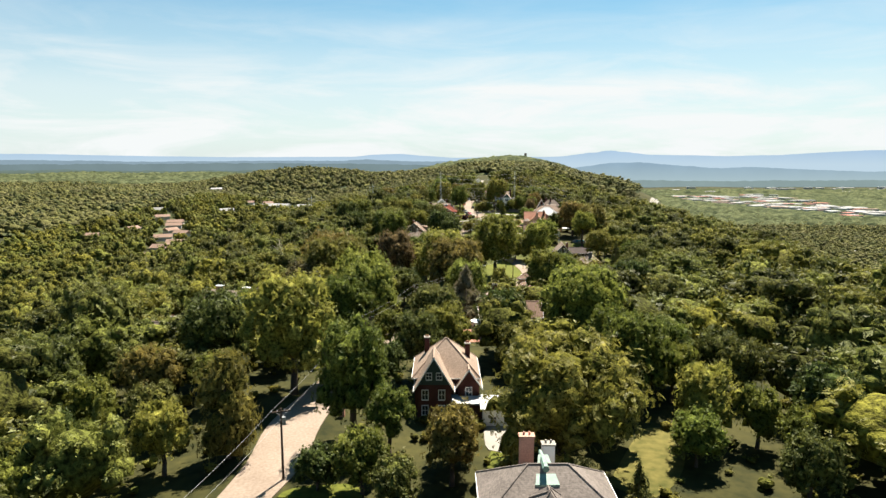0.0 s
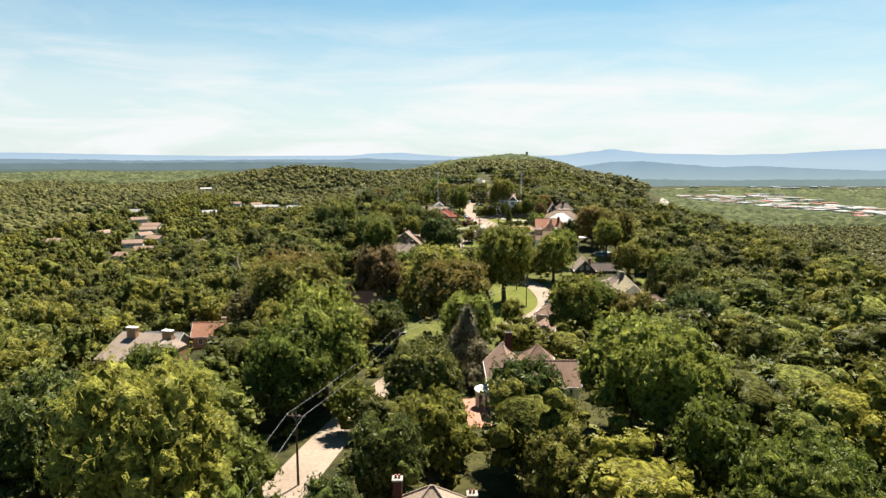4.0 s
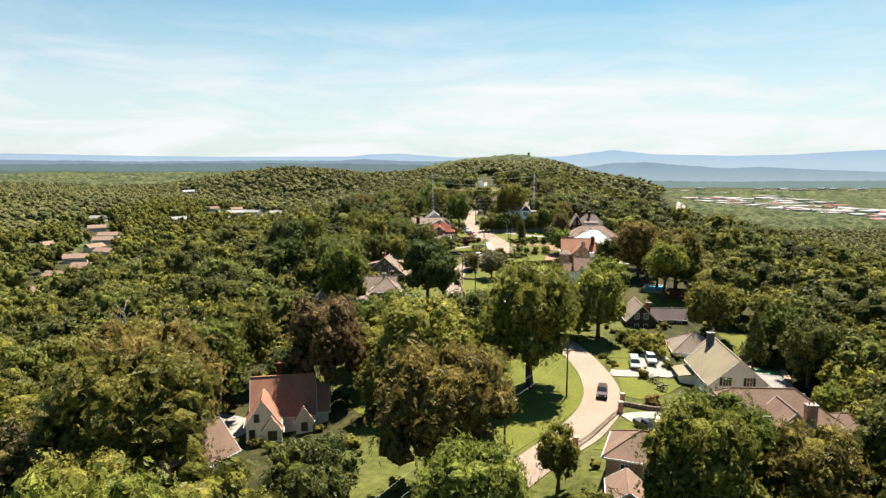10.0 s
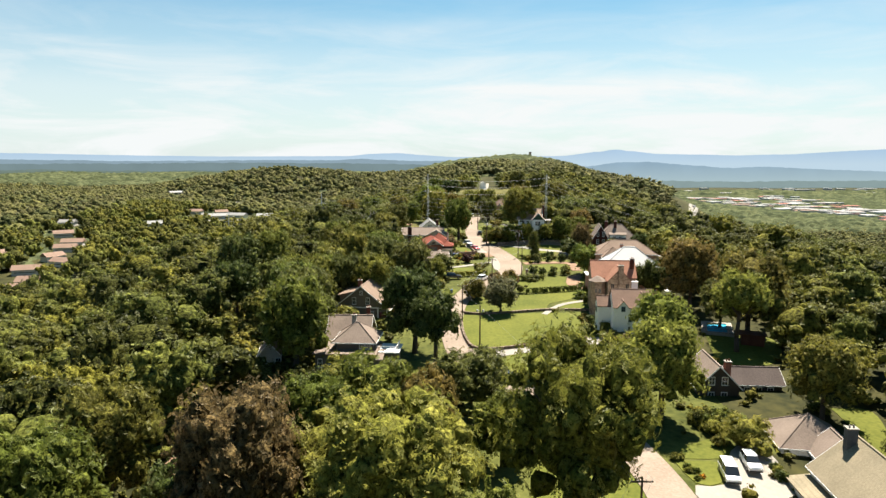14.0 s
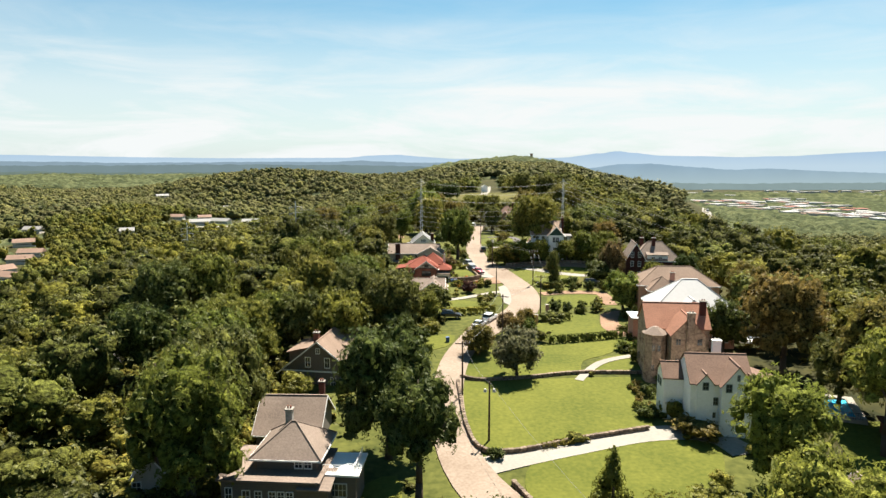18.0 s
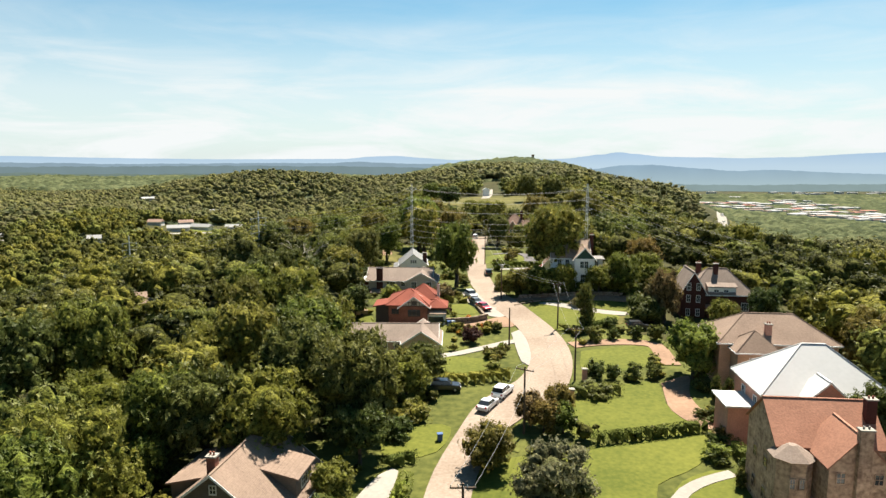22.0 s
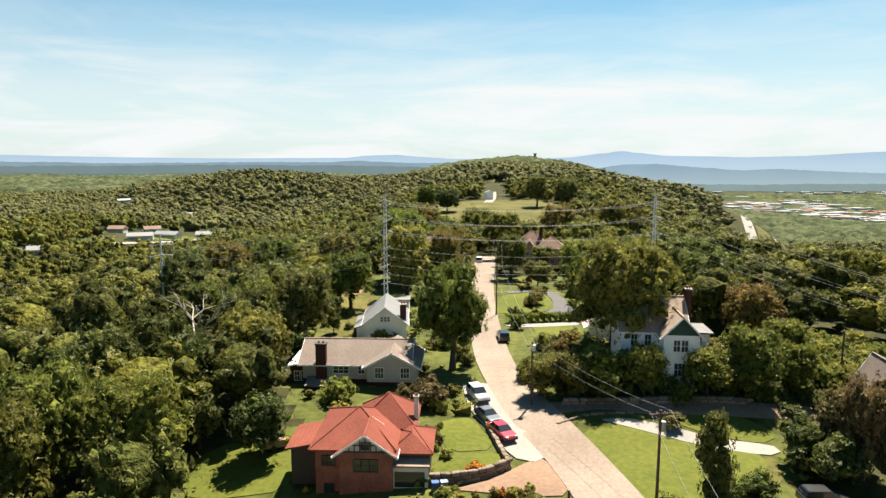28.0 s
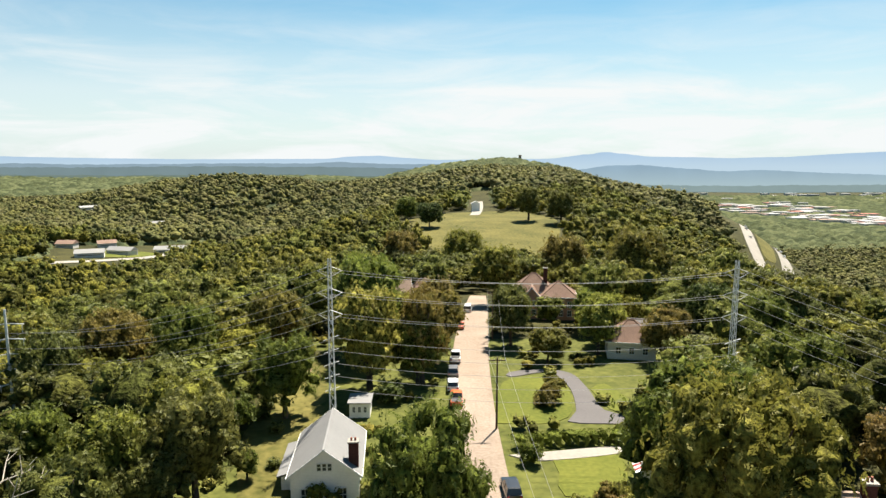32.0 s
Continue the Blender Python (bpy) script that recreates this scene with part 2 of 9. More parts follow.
def canopy_mat():
    """Treetops far off: every crown has its own green, broken up by fine clumps of leaves."""
    m = bpy.data.materials.new("hazy_far_treetops")
    m.use_nodes = True
    n, l = m.node_tree.nodes, m.node_tree.links
    p = n["Principled BSDF"]
    p.inputs["Roughness"].default_value, p.inputs["Specular IOR Level"].default_value = 0.9, 0.02
    geo, no, fine = n.new("ShaderNodeNewGeometry"), n.new("ShaderNodeTexNoise"), n.new("ShaderNodeTexNoise")
    flat = n.new("ShaderNodeVectorMath")
    flat.operation = "MULTIPLY"
    flat.inputs[1].default_value = (1, 1, 0)
    l.new(geo.outputs["Position"], flat.inputs[0])
    no.inputs["Scale"].default_value, no.inputs["Detail"].default_value = 0.006, 4.0
    fine.inputs["Scale"].default_value, fine.inputs["Detail"].default_value = 0.45, 4.0
    for q in (no, fine):
        l.new((geo.outputs["Position"] if q is fine else flat.outputs["Vector"]), q.inputs["Vector"])
    own, add, mr = n.new("ShaderNodeAttribute"), n.new("ShaderNodeMath"), n.new("ShaderNodeMapRange")
    own.attribute_name = "crown_tone"
    l.new(own.outputs["Fac"], add.inputs[0])
    l.new(no.outputs["Fac"], add.inputs[1])
    mr.inputs["From Min"].default_value, mr.inputs["From Max"].default_value = 0.25, 1.45
    l.new(add.outputs["Value"], mr.inputs["Value"])
    ramp = n.new("ShaderNodeValToRGB")
    e = ramp.color_ramp.elements
    # ramp greens carry painted distance haze, so they turn bluish and dull
    e[0].color, e[1].color = (0.02, 0.028, 0.015, 1), (0.088, 0.096, 0.046, 1)
    mid = e.new(0.55)
    mid.color = (0.046, 0.055, 0.026, 1)
    l.new(mr.outputs["Result"], ramp.inputs["Fac"])
    mul, m2 = n.new("ShaderNodeMixRGB"), n.new("ShaderNodeMapRange")
    m2.inputs["To Min"].default_value, m2.inputs["To Max"].default_value = 0.2, 1.8
    l.new(fine.outputs["Fac"], m2.inputs["Value"])
    mul.blend_type, mul.inputs["Fac"].default_value = "MULTIPLY", 1.0
    l.new(ramp.outputs["Color"], mul.inputs["Color1"])
    l.new(m2.outputs["Result"], mul.inputs["Color2"])
    l.new(mul.outputs["Color"], p.inputs["Base Color"])
    bump = n.new("ShaderNodeBump")
    bump.inputs["Strength"].default_value, bump.inputs["Distance"].default_value = 1.0, 0.7
    l.new(fine.outputs["Fac"], bump.inputs["Height"])
    l.new(bump.outputs["Normal"], p.inputs["Normal"])
    return m


CANOPY = canopy_mat()
DEADWOOD = mat("bleached_dead_wood", (0.42, 0.37, 0.3), 0.85, 0.2, 0.6, 6.0, 0.2)
BARK = mat("bark", (0.0781, 0.06035, 0.04615), 0.9, 0.35, 0.6, 9.0, 0.5)
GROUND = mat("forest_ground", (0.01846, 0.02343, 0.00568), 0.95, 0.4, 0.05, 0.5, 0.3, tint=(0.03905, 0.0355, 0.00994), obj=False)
GRASS = mat("mown_grass", (0.068, 0.083, 0.0095), 0.9, 0.16, 0.09, 1.6, 0.12, tint=(0.097, 0.1, 0.0145), obj=False)
YARD = mat("rough_garden_grass", (0.05, 0.062, 0.0105), 0.95, 0.35, 0.08, 0.9, 0.3, tint=(0.078, 0.08, 0.018), obj=False)
MEADOW = mat("meadow_grass", (0.06248, 0.06816, 0.01278), 0.95, 0.35, 0.05, 0.8, 0.3, tint=(0.09585, 0.08165, 0.02272), obj=False)
ASPHALT = mat("sun_bleached_asphalt", (0.2, 0.15, 0.112), 0.9, 0.13, 0.12, 2.5, 0.02, tint=(0.238, 0.19, 0.148), obj=False)
DIRT = mat("dusty_verge", (0.213, 0.1349, 0.08875), 0.95, 0.22, 0.2, 2.0, 0.2, obj=False)
CONCRETE = mat("pale_concrete", (0.2485, 0.2272, 0.1953), 0.85, 0.12, 0.15, 2.0, 0.08, obj=False)
GREYDRIVE = mat("grey_asphalt_drive", (0.1, 0.092, 0.09), 0.9, 0.1, 0.2, 3.0, 0.1, obj=False)
TILEPINK = mat("pink_brick_paving", (0.2982, 0.142, 0.0994), 0.85, 0.2, 0.5, 5.0, 0.1, obj=False)
STONE = mat("rubble_stone", (0.3, 0.19, 0.13), 0.9, 0.45, 0.8, 2.2, 0.6, tint=(0.36, 0.25, 0.175))
WHITE = mat("white_paint", (0.8, 0.785, 0.75), 0.6, 0.07, 0.3, 3.0, 0.05)
CREAM = mat("cream_paint", (0.62, 0.565, 0.475), 0.65, 0.08, 0.3, 3.0, 0.05)
TRIMW = mat("white_trim", (0.688, 0.6794, 0.6536), 0.5, 0.05, 0.5, 4.0, 0.0)
WOODDARK = mat("dark_stained_wood", (0.0355, 0.02485, 0.01917), 0.7, 0.25, 0.5, 6.0, 0.1)
WOODTAN = mat("weathered_tan_wood", (0.2556, 0.1775, 0.1136), 0.8, 0.2, 0.5, 6.0, 0.15)
POLEWOOD = mat("creosoted_pole_wood", (0.0923, 0.0639, 0.04615), 0.85, 0.25, 0.6, 7.0, 0.2)
MASTGREY = mat("pale_weathered_mast_steel", (0.55, 0.55, 0.53), 0.55, 0.12, 0.5, 4.0, 0.0)
STEEL = mat("galvanised_steel", (0.3408, 0.3408, 0.3337), 0.45, 0.12, 0.5, 4.0, 0.0, metal=0.6)
WIRE = mat("cable_metal", (0.2982, 0.2911, 0.284), 0.5, 0.05, 1.0, 4.0, 0.0, metal=0.3)
BLACK = mat("black_rubber", (0.01278, 0.01278, 0.01278), 0.7, 0.1, 1.0, 5.0, 0.0)
BRICK = courses(mat("red_brick", (0.23, 0.092, 0.062), 0.9, 0.3, 0.6, 6.0, 0.3), 0.09, dark=0.8)
BRICKDARK = courses(mat("dark_brick", (0.07455, 0.02982, 0.02343), 0.9, 0.3, 0.6, 6.0, 0.3), 0.09, dark=0.8)
BRICKPINK = courses(mat("pink_brick", (0.46, 0.245, 0.18), 0.9, 0.22, 0.6, 6.0, 0.25), 0.09, dark=0.85)
BRICKTAN = courses(mat("tan_brick", (0.42, 0.275, 0.18), 0.9, 0.22, 0.6, 6.0, 0.25), 0.09, dark=0.85)
SIDING_WHITE = courses(mat("white_clapboard", (0.79, 0.77, 0.74), 0.6, 0.07, 0.3, 3.0, 0.05), 0.18, dark=0.82)
SIDING_GREY = courses(mat("grey_clapboard", (0.43, 0.385, 0.34), 0.7, 0.1, 0.3, 3.0, 0.05), 0.18, dark=0.8)
SIDING_TAUPE = courses(mat("taupe_shingle_siding", (0.1207, 0.1029, 0.0852), 0.8, 0.15, 0.3, 3.0, 0.1), 0.2, dark=0.75)
SIDING_BROWN = courses(mat("brown_cedar_siding", (0.42, 0.235, 0.12), 0.8, 0.2, 0.4, 5.0, 0.1), 0.2, dark=0.8)


def shingles(name, col, var=0.22):
    return courses(mat(name, col, 0.9, var, 0.25, 4.0, 0.35), 0.11, dark=0.78)


ROOF = {
    "beige": shingles("beige_shingles", (0.2698, 0.1988, 0.1491), 0.3),
    "brown": shingles("brown_shingles", (0.1704, 0.11, 0.08165)),
    "tan": shingles("tan_shingles", (0.1988, 0.142, 0.1065)),
    "olive": shingles("olive_tan_shingles", (0.2201, 0.1846, 0.1242)),
    "greybrown": shingles("greybrown_shingles", (0.1917, 0.1491, 0.1207)),
    "dark": shingles("dark_shingles", (0.08165, 0.0639, 0.0568)),
    "grey": shingles("grey_shingles", (0.1917, 0.1775, 0.1668)),
    "red": shingles("orange_red_shingles", (0.1775, 0.05112, 0.03266)),
    "terracotta": shingles("terracotta_shingles", (0.265, 0.13, 0.085)),
    "slate": shingles("weathered_slate", (0.1598, 0.1349, 0.1172), 0.4),
    "copper": mat("verdigris_copper", (0.1562, 0.2414, 0.1917), 0.6, 0.3, 0.4, 2.0, 0.1),
    "white": mat("white_roof_coating", (0.42, 0.415, 0.4), 0.5, 0.05, 0.2, 2.0, 0.03),
}
def glass(name, col, rough=0.08):
    m = bpy.data.materials.new(name)
    m.use_nodes = True
    p = m.node_tree.nodes["Principled BSDF"]
    p.inputs["Base Color"].default_value = (*col, 1)
    p.inputs["Roughness"].default_value = rough
    p.inputs["IOR"].default_value = 1.5
    p.inputs["Specular IOR Level"].default_value = 0.6
    return m


PANE = glass("window_glass", (0.028, 0.032, 0.036))
CARGLASS = glass("car_glass", (0.02, 0.024, 0.028), 0.05)
POOL = glass("pool_water", (0.06, 0.42, 0.62), 0.05)


def paint(name, col):
    m = mat(name, col, 0.3, 0.06, 0.6, 3.0, 0.0)
    m.node_tree.nodes["Principled BSDF"].inputs["Coat Weight"].default_value = 0.6
    return m


CARPAINT = {"white": paint("white_car_paint", (0.75, 0.75, 0.74)), "black": paint("black_car_paint", (0.015, 0.015, 0.017)),
            "silver": paint("silver_car_paint", (0.42, 0.43, 0.44)), "red": paint("red_car_paint", (0.50, 0.012, 0.03)),
            "maroon": paint("dark_brown_car_paint", (0.055, 0.03, 0.028)), "grey": paint("grey_car_paint", (0.12, 0.125, 0.135)),
            "orange": paint("orange_red_car_paint", (0.55, 0.11, 0.03))}
LAMPGLASS = mat("lamp_lens", (0.5325, 0.5254, 0.497), 0.25, 0.03, 1.0, 5.0, 0.0)
REDLENS = mat("red_lamp_lens", (0.3195, 0.0142, 0.0142), 0.3, 0.03, 1.0, 5.0, 0.0)
# ---- mesh helpers ----
def mesh_of(bm, name, material=None, smooth=False):
    me = bpy.data.meshes.new(name)
    bmesh.ops.recalc_face_normals(bm, faces=bm.faces)
    bm.to_mesh(me)
    bm.free()
    if material:
        me.materials.append(material)
    if smooth:
        me.polygons.foreach_set("use_smooth", [True] * len(me.polygons))
    return me


def part(name, bm, material, parent=None, label="", smooth=False):
    """Links a bmesh as one mesh object under a thing or a part."""
    ob = new(name, mesh_of(bm, name, material, smooth))
    if parent:
        ob.parent = parent
    if label:
        ob["label"] = label
    return ob


def empty(name, x, y, z, rz=0.0, label="", category="", group=""):
    ob = new(name)
    ob.empty_display_size = 0.5
    ob.matrix_world = pose(x, y, z, 0, 0, rz)
    return tagged(ob, label, category, group)


def box(bm, x0, y0, z0, x1, y1, z1, m=None):
    vs = [bm.verts.new((x, y, z)) for z in (z0, z1) for x, y in ((x0, y0), (x1, y0), (x1, y1), (x0, y1))]
    for f in ((3, 2, 1, 0), (4, 5, 6, 7), (0, 1, 5, 4), (1, 2, 6, 5), (2, 3, 7, 6), (3, 0, 4, 7)):
        bm.faces.new([vs[i] for i in f])
    if m is not None:
        bmesh.ops.transform(bm, matrix=m, verts=vs)
    return vs


def boxed(x0, y0, z0, x1, y1, z1):
    bm = bmesh.new()
    box(bm, x0, y0, z0, x1, y1, z1)
    return bm


def tube(bm, a, b, r0, r1=None, n=8):
    """A tapered round bar from a to b."""
    r1 = r0 if r1 is None else r1
    a, b = Vector(a), Vector(b)
    q = (b - a).to_track_quat("Z", "Y")
    rings = []
    for c, r in ((a, r0), (b, r1)):
        rings.append([bm.verts.new(c + q @ Vector((r * math.cos(2 * math.pi * i / n), r * math.sin(2 * math.pi * i / n), 0))) for i in range(n)])
    for i in range(n):
        bm.faces.new((rings[0][i], rings[0][(i + 1) % n], rings[1][(i + 1) % n], rings[1][i]))
    bm.faces.new(rings[0][::-1])
    bm.faces.new(rings[1])


def tubed(a, b, r0, r1=None, n=8):
    bm = bmesh.new()
    tube(bm, a, b, r0, r1, n)
    return bm


def sweep(bm, pts, r, n=5, closed=False):
    """One unbroken round bar along a line of points."""
    pts = [Vector(p) for p in pts]
    rings = []
    for i, p in enumerate(pts):
        a = pts[i - 1] if i or closed else pts[0]
        b = pts[(i + 1) % len(pts)] if i + 1 < len(pts) or closed else pts[-1]
        q = (b - a).to_track_quat("Z", "Y")
        rings.append([bm.verts.new(p + q @ Vector((r * math.cos(2 * math.pi * k / n), r * math.sin(2 * math.pi * k / n), 0))) for k in range(n)])
    loop = list(zip(rings, rings[1:] + rings[:1])) if closed else list(zip(rings, rings[1:]))
    for u, v in loop:
        for k in range(n):
            bm.faces.new((u[k], u[(k + 1) % n], v[(k + 1) % n], v[k]))
    if not closed:
        bm.faces.new(rings[0][::-1])
        bm.faces.new(rings[-1])


def prism(bm, pts, z0, z1):
    lo = [bm.verts.new((x, y, z0)) for x, y in pts]
    hi = [bm.verts.new((x, y, z1)) for x, y in pts]
    n = len(pts)
    bm.faces.new(lo[::-1])
    bm.faces.new(hi)
    for i in range(n):
        bm.faces.new((lo[i], lo[(i + 1) % n], hi[(i + 1) % n], hi[i]))


def np_mesh(name, verts, faces, material):
    """A mesh from number arrays; faces all of one size."""
    me = bpy.data.meshes.new(name)
    k = faces.shape[1]
    me.vertices.add(len(verts))
    me.vertices.foreach_set("co", verts.astype(np.float32).ravel())
    me.loops.add(faces.size)
    me.loops.foreach_set("vertex_index", faces.astype(np.int32).ravel())
    me.polygons.add(len(faces))
    me.polygons.foreach_set("loop_start", np.arange(0, faces.size, k, dtype=np.int32))
    me.polygons.foreach_set("loop_total", np.full(len(faces), k, dtype=np.int32))
    me.update(calc_edges=True)
    me.materials.append(material)
    return me


# ---- the lie of the land: a wooded ridge between two valleys, rising to a hill ----
RIDGE_Y = [-400, 0, 80, 110, 171, 235, 258, 300, 341, 373, 414, 465, 540, 600, 660, 700, 800, 900, 1300, 2000, 2600, 3000, 3600, 6000]
# the steep valley side: where it starts and ends, measured across from the ridge line
SLOPE_Y = [390, 510, 620, 860, 1119, 1324, 1600, 1900, 2250, 2590, 3000]
SLOPE_TOP = [78, 46, 46, 40, 62, 66, 50, 30, 5, -10, -20]
SLOPE_FOOT = [458, 426, 380, 315, 420, 430, 460, 440, 400, 370, 340]
RIDGE_Z = [52, 58, 59, 59, 54.5, 53.5, 54, 55.5, 58, 59.5, 61.3, 62, 61, 55, 49, 53, 61, 64, 66, 70, 76, 60, 20, 20]


def ease(t):
    t = np.clip(t, 0, 1)
    return t * t * (3 - 2 * t)


def knoll(x, y, cx, cy, rx, ry):
    return ease(1 - np.abs(x - cx) / rx) * ease(1 - np.abs(y - cy) / ry)


def ground(x, y):
    x, y = np.asarray(x, float), np.asarray(y, float)
    zr = np.interp(y, RIDGE_Y, RIDGE_Z)
    u = x - 20 - np.maximum(y - 450, 0) * 0.131
    far = ease((y - 900) / 1300)
    l0, l1 = -45 + 25 * far, -230 - 350 * far
    r0, r1 = np.interp(y, SLOPE_Y, SLOPE_TOP), np.interp(y, SLOPE_Y, SLOPE_FOOT)
    z = zr - ease((u - l0) / (l1 - l0)) * (zr - 27 + 30 * ease((y - 1000) / 1200)) - ease((u - r0) / (r1 - r0)) * (zr + 80)
    z = z - 3.5 * knoll(x, y, -28, 235, 32, 38) - 3.2 * knoll(x, y, -22, 398, 30, 30) - 4.2 * knoll(x, y, 64, 238, 34, 46) + 4.5 * knoll(x, y, 44, 432, 26, 24) + 4.4 * knoll(x, y, 28, 200, 17, 24) + 45.0 * knoll(x, y, 350, 1045, 150, 260) + 44.0 * knoll(x, y, -260, 1400, 320, 260) + 14.0 * knoll(x, y, -350, 2000, 430, 400) + 8.0 * knoll(x, y, -900, 1500, 400, 350)
    away = ease((np.hypot(x - 20, y - 300) - 260) / 500)
    away = away * (1 - 0.7 * ease((x - 60) / 120) * ease((y - 900) / 200))
    return z + away * (5 * np.sin(x / 97 + 1.3 * np.sin(y / 160)) + 4 * np.sin(y / 83 + x / 140))


def gz(x, y):
    return float(ground(x, y))


def axis_lines(near0, near1, step, ends, grow):
    a = list(np.arange(near0, near1 + step, step))
    s, v = step, near1
    while v < ends[1]:
        s *= grow
        v = min(v + s, ends[1])
        a.append(v)
    s, v = step, near0
    while v > ends[0]:
        s *= grow
        v = max(v - s, ends[0])
        a.insert(0, v)
    return np.array(a)


gx, gy = axis_lines(-90, 120, 2.0, (-5200, 5200), 1.1), axis_lines(40, 560, 2.0, (-420, 5200), 1.06)
gx = np.unique(np.concatenate([gx, np.arange(-400, -90, 8.0), np.arange(120, 520, 8.0)]).round(2))
gy = np.unique(np.concatenate([gy, np.arange(560, 1240, 8.0)]).round(2))
GX, GY = np.meshgrid(gx, gy)
gv = np.stack([GX.ravel(), GY.ravel(), ground(GX, GY).ravel()], 1)
nx, ny = len(gx), len(gy)
gi = (np.arange(ny - 1)[:, None] * nx + np.arange(nx - 1)[None]).ravel()
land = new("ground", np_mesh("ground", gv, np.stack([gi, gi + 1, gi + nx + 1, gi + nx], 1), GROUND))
# rough grass between the gardens along the top of the ridge
land.data.materials.append(YARD)
mx, my = ((GX[:-1, :-1] + GX[1:, 1:]) / 2).ravel(), ((GY[:-1, :-1] + GY[1:, 1:]) / 2).ravel()
wob = 5 * np.sin(my / 11) + 4 * np.sin(my / 4.7 + 1)
yard = (my > 196) & (my < 520) & (mx > -14 + wob) & (mx < 54 + wob)
land.data.polygons.foreach_set("material_index", yard.astype(np.int32))
tagged(land, "dark green and brown wooded hillside ground", "ground", kind="structure")


def spline(pts, step=3.0):
    """A smooth line through the points, as a list of evenly dense points."""
    p = [np.array(q, float) for q in pts]
    p = [2 * p[0] - p[1]] + p + [2 * p[-1] - p[-2]]
    out = []
    for i in range(1, len(p) - 2):
        n = max(2, int(np.linalg.norm(p[i + 1][:2] - p[i][:2]) / step))
        for k in range(n):
            t = k / n
            out.append(0.5 * (2 * p[i] + (p[i + 1] - p[i - 1]) * t + (2 * p[i - 1] - 5 * p[i] + 4 * p[i + 1] - p[i + 2]) * t * t
                              + (3 * p[i] - p[i - 1] - 3 * p[i + 1] + p[i + 2]) * t ** 3))
    out.append(p[-2])
    return out


def ribbon(name, pts, width, material, label, lift=0.12, category="road", thick=0.25, across=4):
    """A strip of paving laid over the land along a smooth line; width may be given as a third number of each point."""
    line = spline([q if len(q) == 3 else (*q, width) for q in pts])
    bm = bmesh.new()
    rows = []
    for i, q in enumerate(line):
        a, b = line[max(i - 1, 0)], line[min(i + 1, len(line) - 1)]
        d = (b - a)[:2]
        d = d / (np.linalg.norm(d) + 1e-9)
        nrm = np.array((d[1], -d[0]))
        row = []
        for k in range(across + 1):
            w = (k / across - 0.5) * q[2]
            x, y = q[:2] + nrm * w
            row.append(bm.verts.new((x, y, gz(x, y) + lift)))
        for s in (across, 0):
            v = row[s]
            row += [bm.verts.new(v.co), bm.verts.new((v.co.x, v.co.y, v.co.z - thick))]
        rows.append(row)
    for r, s in zip(rows, rows[1:]):
        for k in range(across):
            bm.faces.new((r[k], r[k + 1], s[k + 1], s[k]))
        a = across + 1
        bm.faces.new((r[a], r[a + 1], s[a + 1], s[a]))
        bm.faces.new((r[a + 3], r[a + 2], s[a + 2], s[a + 3]))
    ob = part(name, bm, material, smooth=True)
    return tagged(ob, label, category, kind="structure")


PATCHES = []
CLEAR = []        # polygons and discs without wild trees


def inside(poly, x, y):
    c = False
    for (x0, y0), (x1, y1) in zip(poly, poly[1:] + poly[:1]):
        if (y0 > y) != (y1 > y) and x < (x1 - x0) * (y - y0) / (y1 - y0) + x0:
            c = not c
    return c


def patch(name, pts, material, label, lift=0.07, category="lawn", curve=True, clear=True):
    """A lawn or paved area with a rounded outline, laid over the land."""
    if curve:
        ring = [tuple(q) for q in spline(list(pts) + [pts[0]], 2.0)][:-1]
    else:
        ring = list(pts)
    if clear:
        CLEAR.append([(q[0], q[1]) for q in pts])
    PATCHES.append([(q[0], q[1]) for q in pts])
    bm = bmesh.new()
    bm.faces.new([bm.verts.new((q[0], q[1], 0)) for q in ring])
    bmesh.ops.triangulate(bm, faces=bm.faces)
    for _ in range(4):
        long = [e for e in bm.edges if e.calc_length() > 5]
        if not long:
            break
        bmesh.ops.subdivide_edges(bm, edges=long, cuts=1)
        bmesh.ops.triangulate(bm, faces=bm.faces)
    for v in bm.verts:
        v.co.z = gz(v.co.x, v.co.y) + lift
    rim = [e for e in bm.edges if len(e.link_faces) == 1]
    ret = bmesh.ops.extrude_edge_only(bm, edges=rim)
    for v in ret["geom"]:
        if isinstance(v, bmesh.types.BMVert):
            v.co.z -= 0.3
    ob = part(name, bm, material)
    return tagged(ob, label, category, kind="structure")


# ---- roads, drives and lawns ----
ROADLINE = [(-30, 40, 6), (-25, 68, 6), (-22.5, 82, 7.5), (-22.5, 95, 8), (-20, 112, 6.5), (-15, 145, 6), (-9, 172, 6), (2, 196, 6), (19.5, 217, 7),
            (30.7, 235, 7), (33.8, 250, 6.6), (32, 267, 6), (27, 282, 6), (16, 291, 7), (9.4, 304, 6), (7.2, 322, 5.2), (8.5, 340, 5.2), (12.4, 353.5, 5.6), (17, 362.5, 8), (23, 370, 8), (26.3, 379, 7.3), (27.4, 388, 7.2),
            (27, 397, 7), (24.8, 408, 6.8), (22, 418, 6.8), (19.5, 430, 6), (18, 445, 6), (18, 470, 6), (19, 500, 7), (21.5, 530, 7), (25, 565, 6), (27, 585, 5)]
road = ribbon("road", ROADLINE, 7, ASPHALT, "sun-bleached pinkish residential road along the ridge", 0.16)
# ---- lawns and drives ----
patch("lawn_1", [(17.7, 265.7), (28.2, 274.0), (31.5, 264.2), (31.1, 248.8), (27.6, 236.7), (17.4, 222.0), (12.4, 217.4), (12.0, 230.7), (15.1, 245.3)], GRASS, "mown lawn inside the bend of the road", 0.074, "lawn")
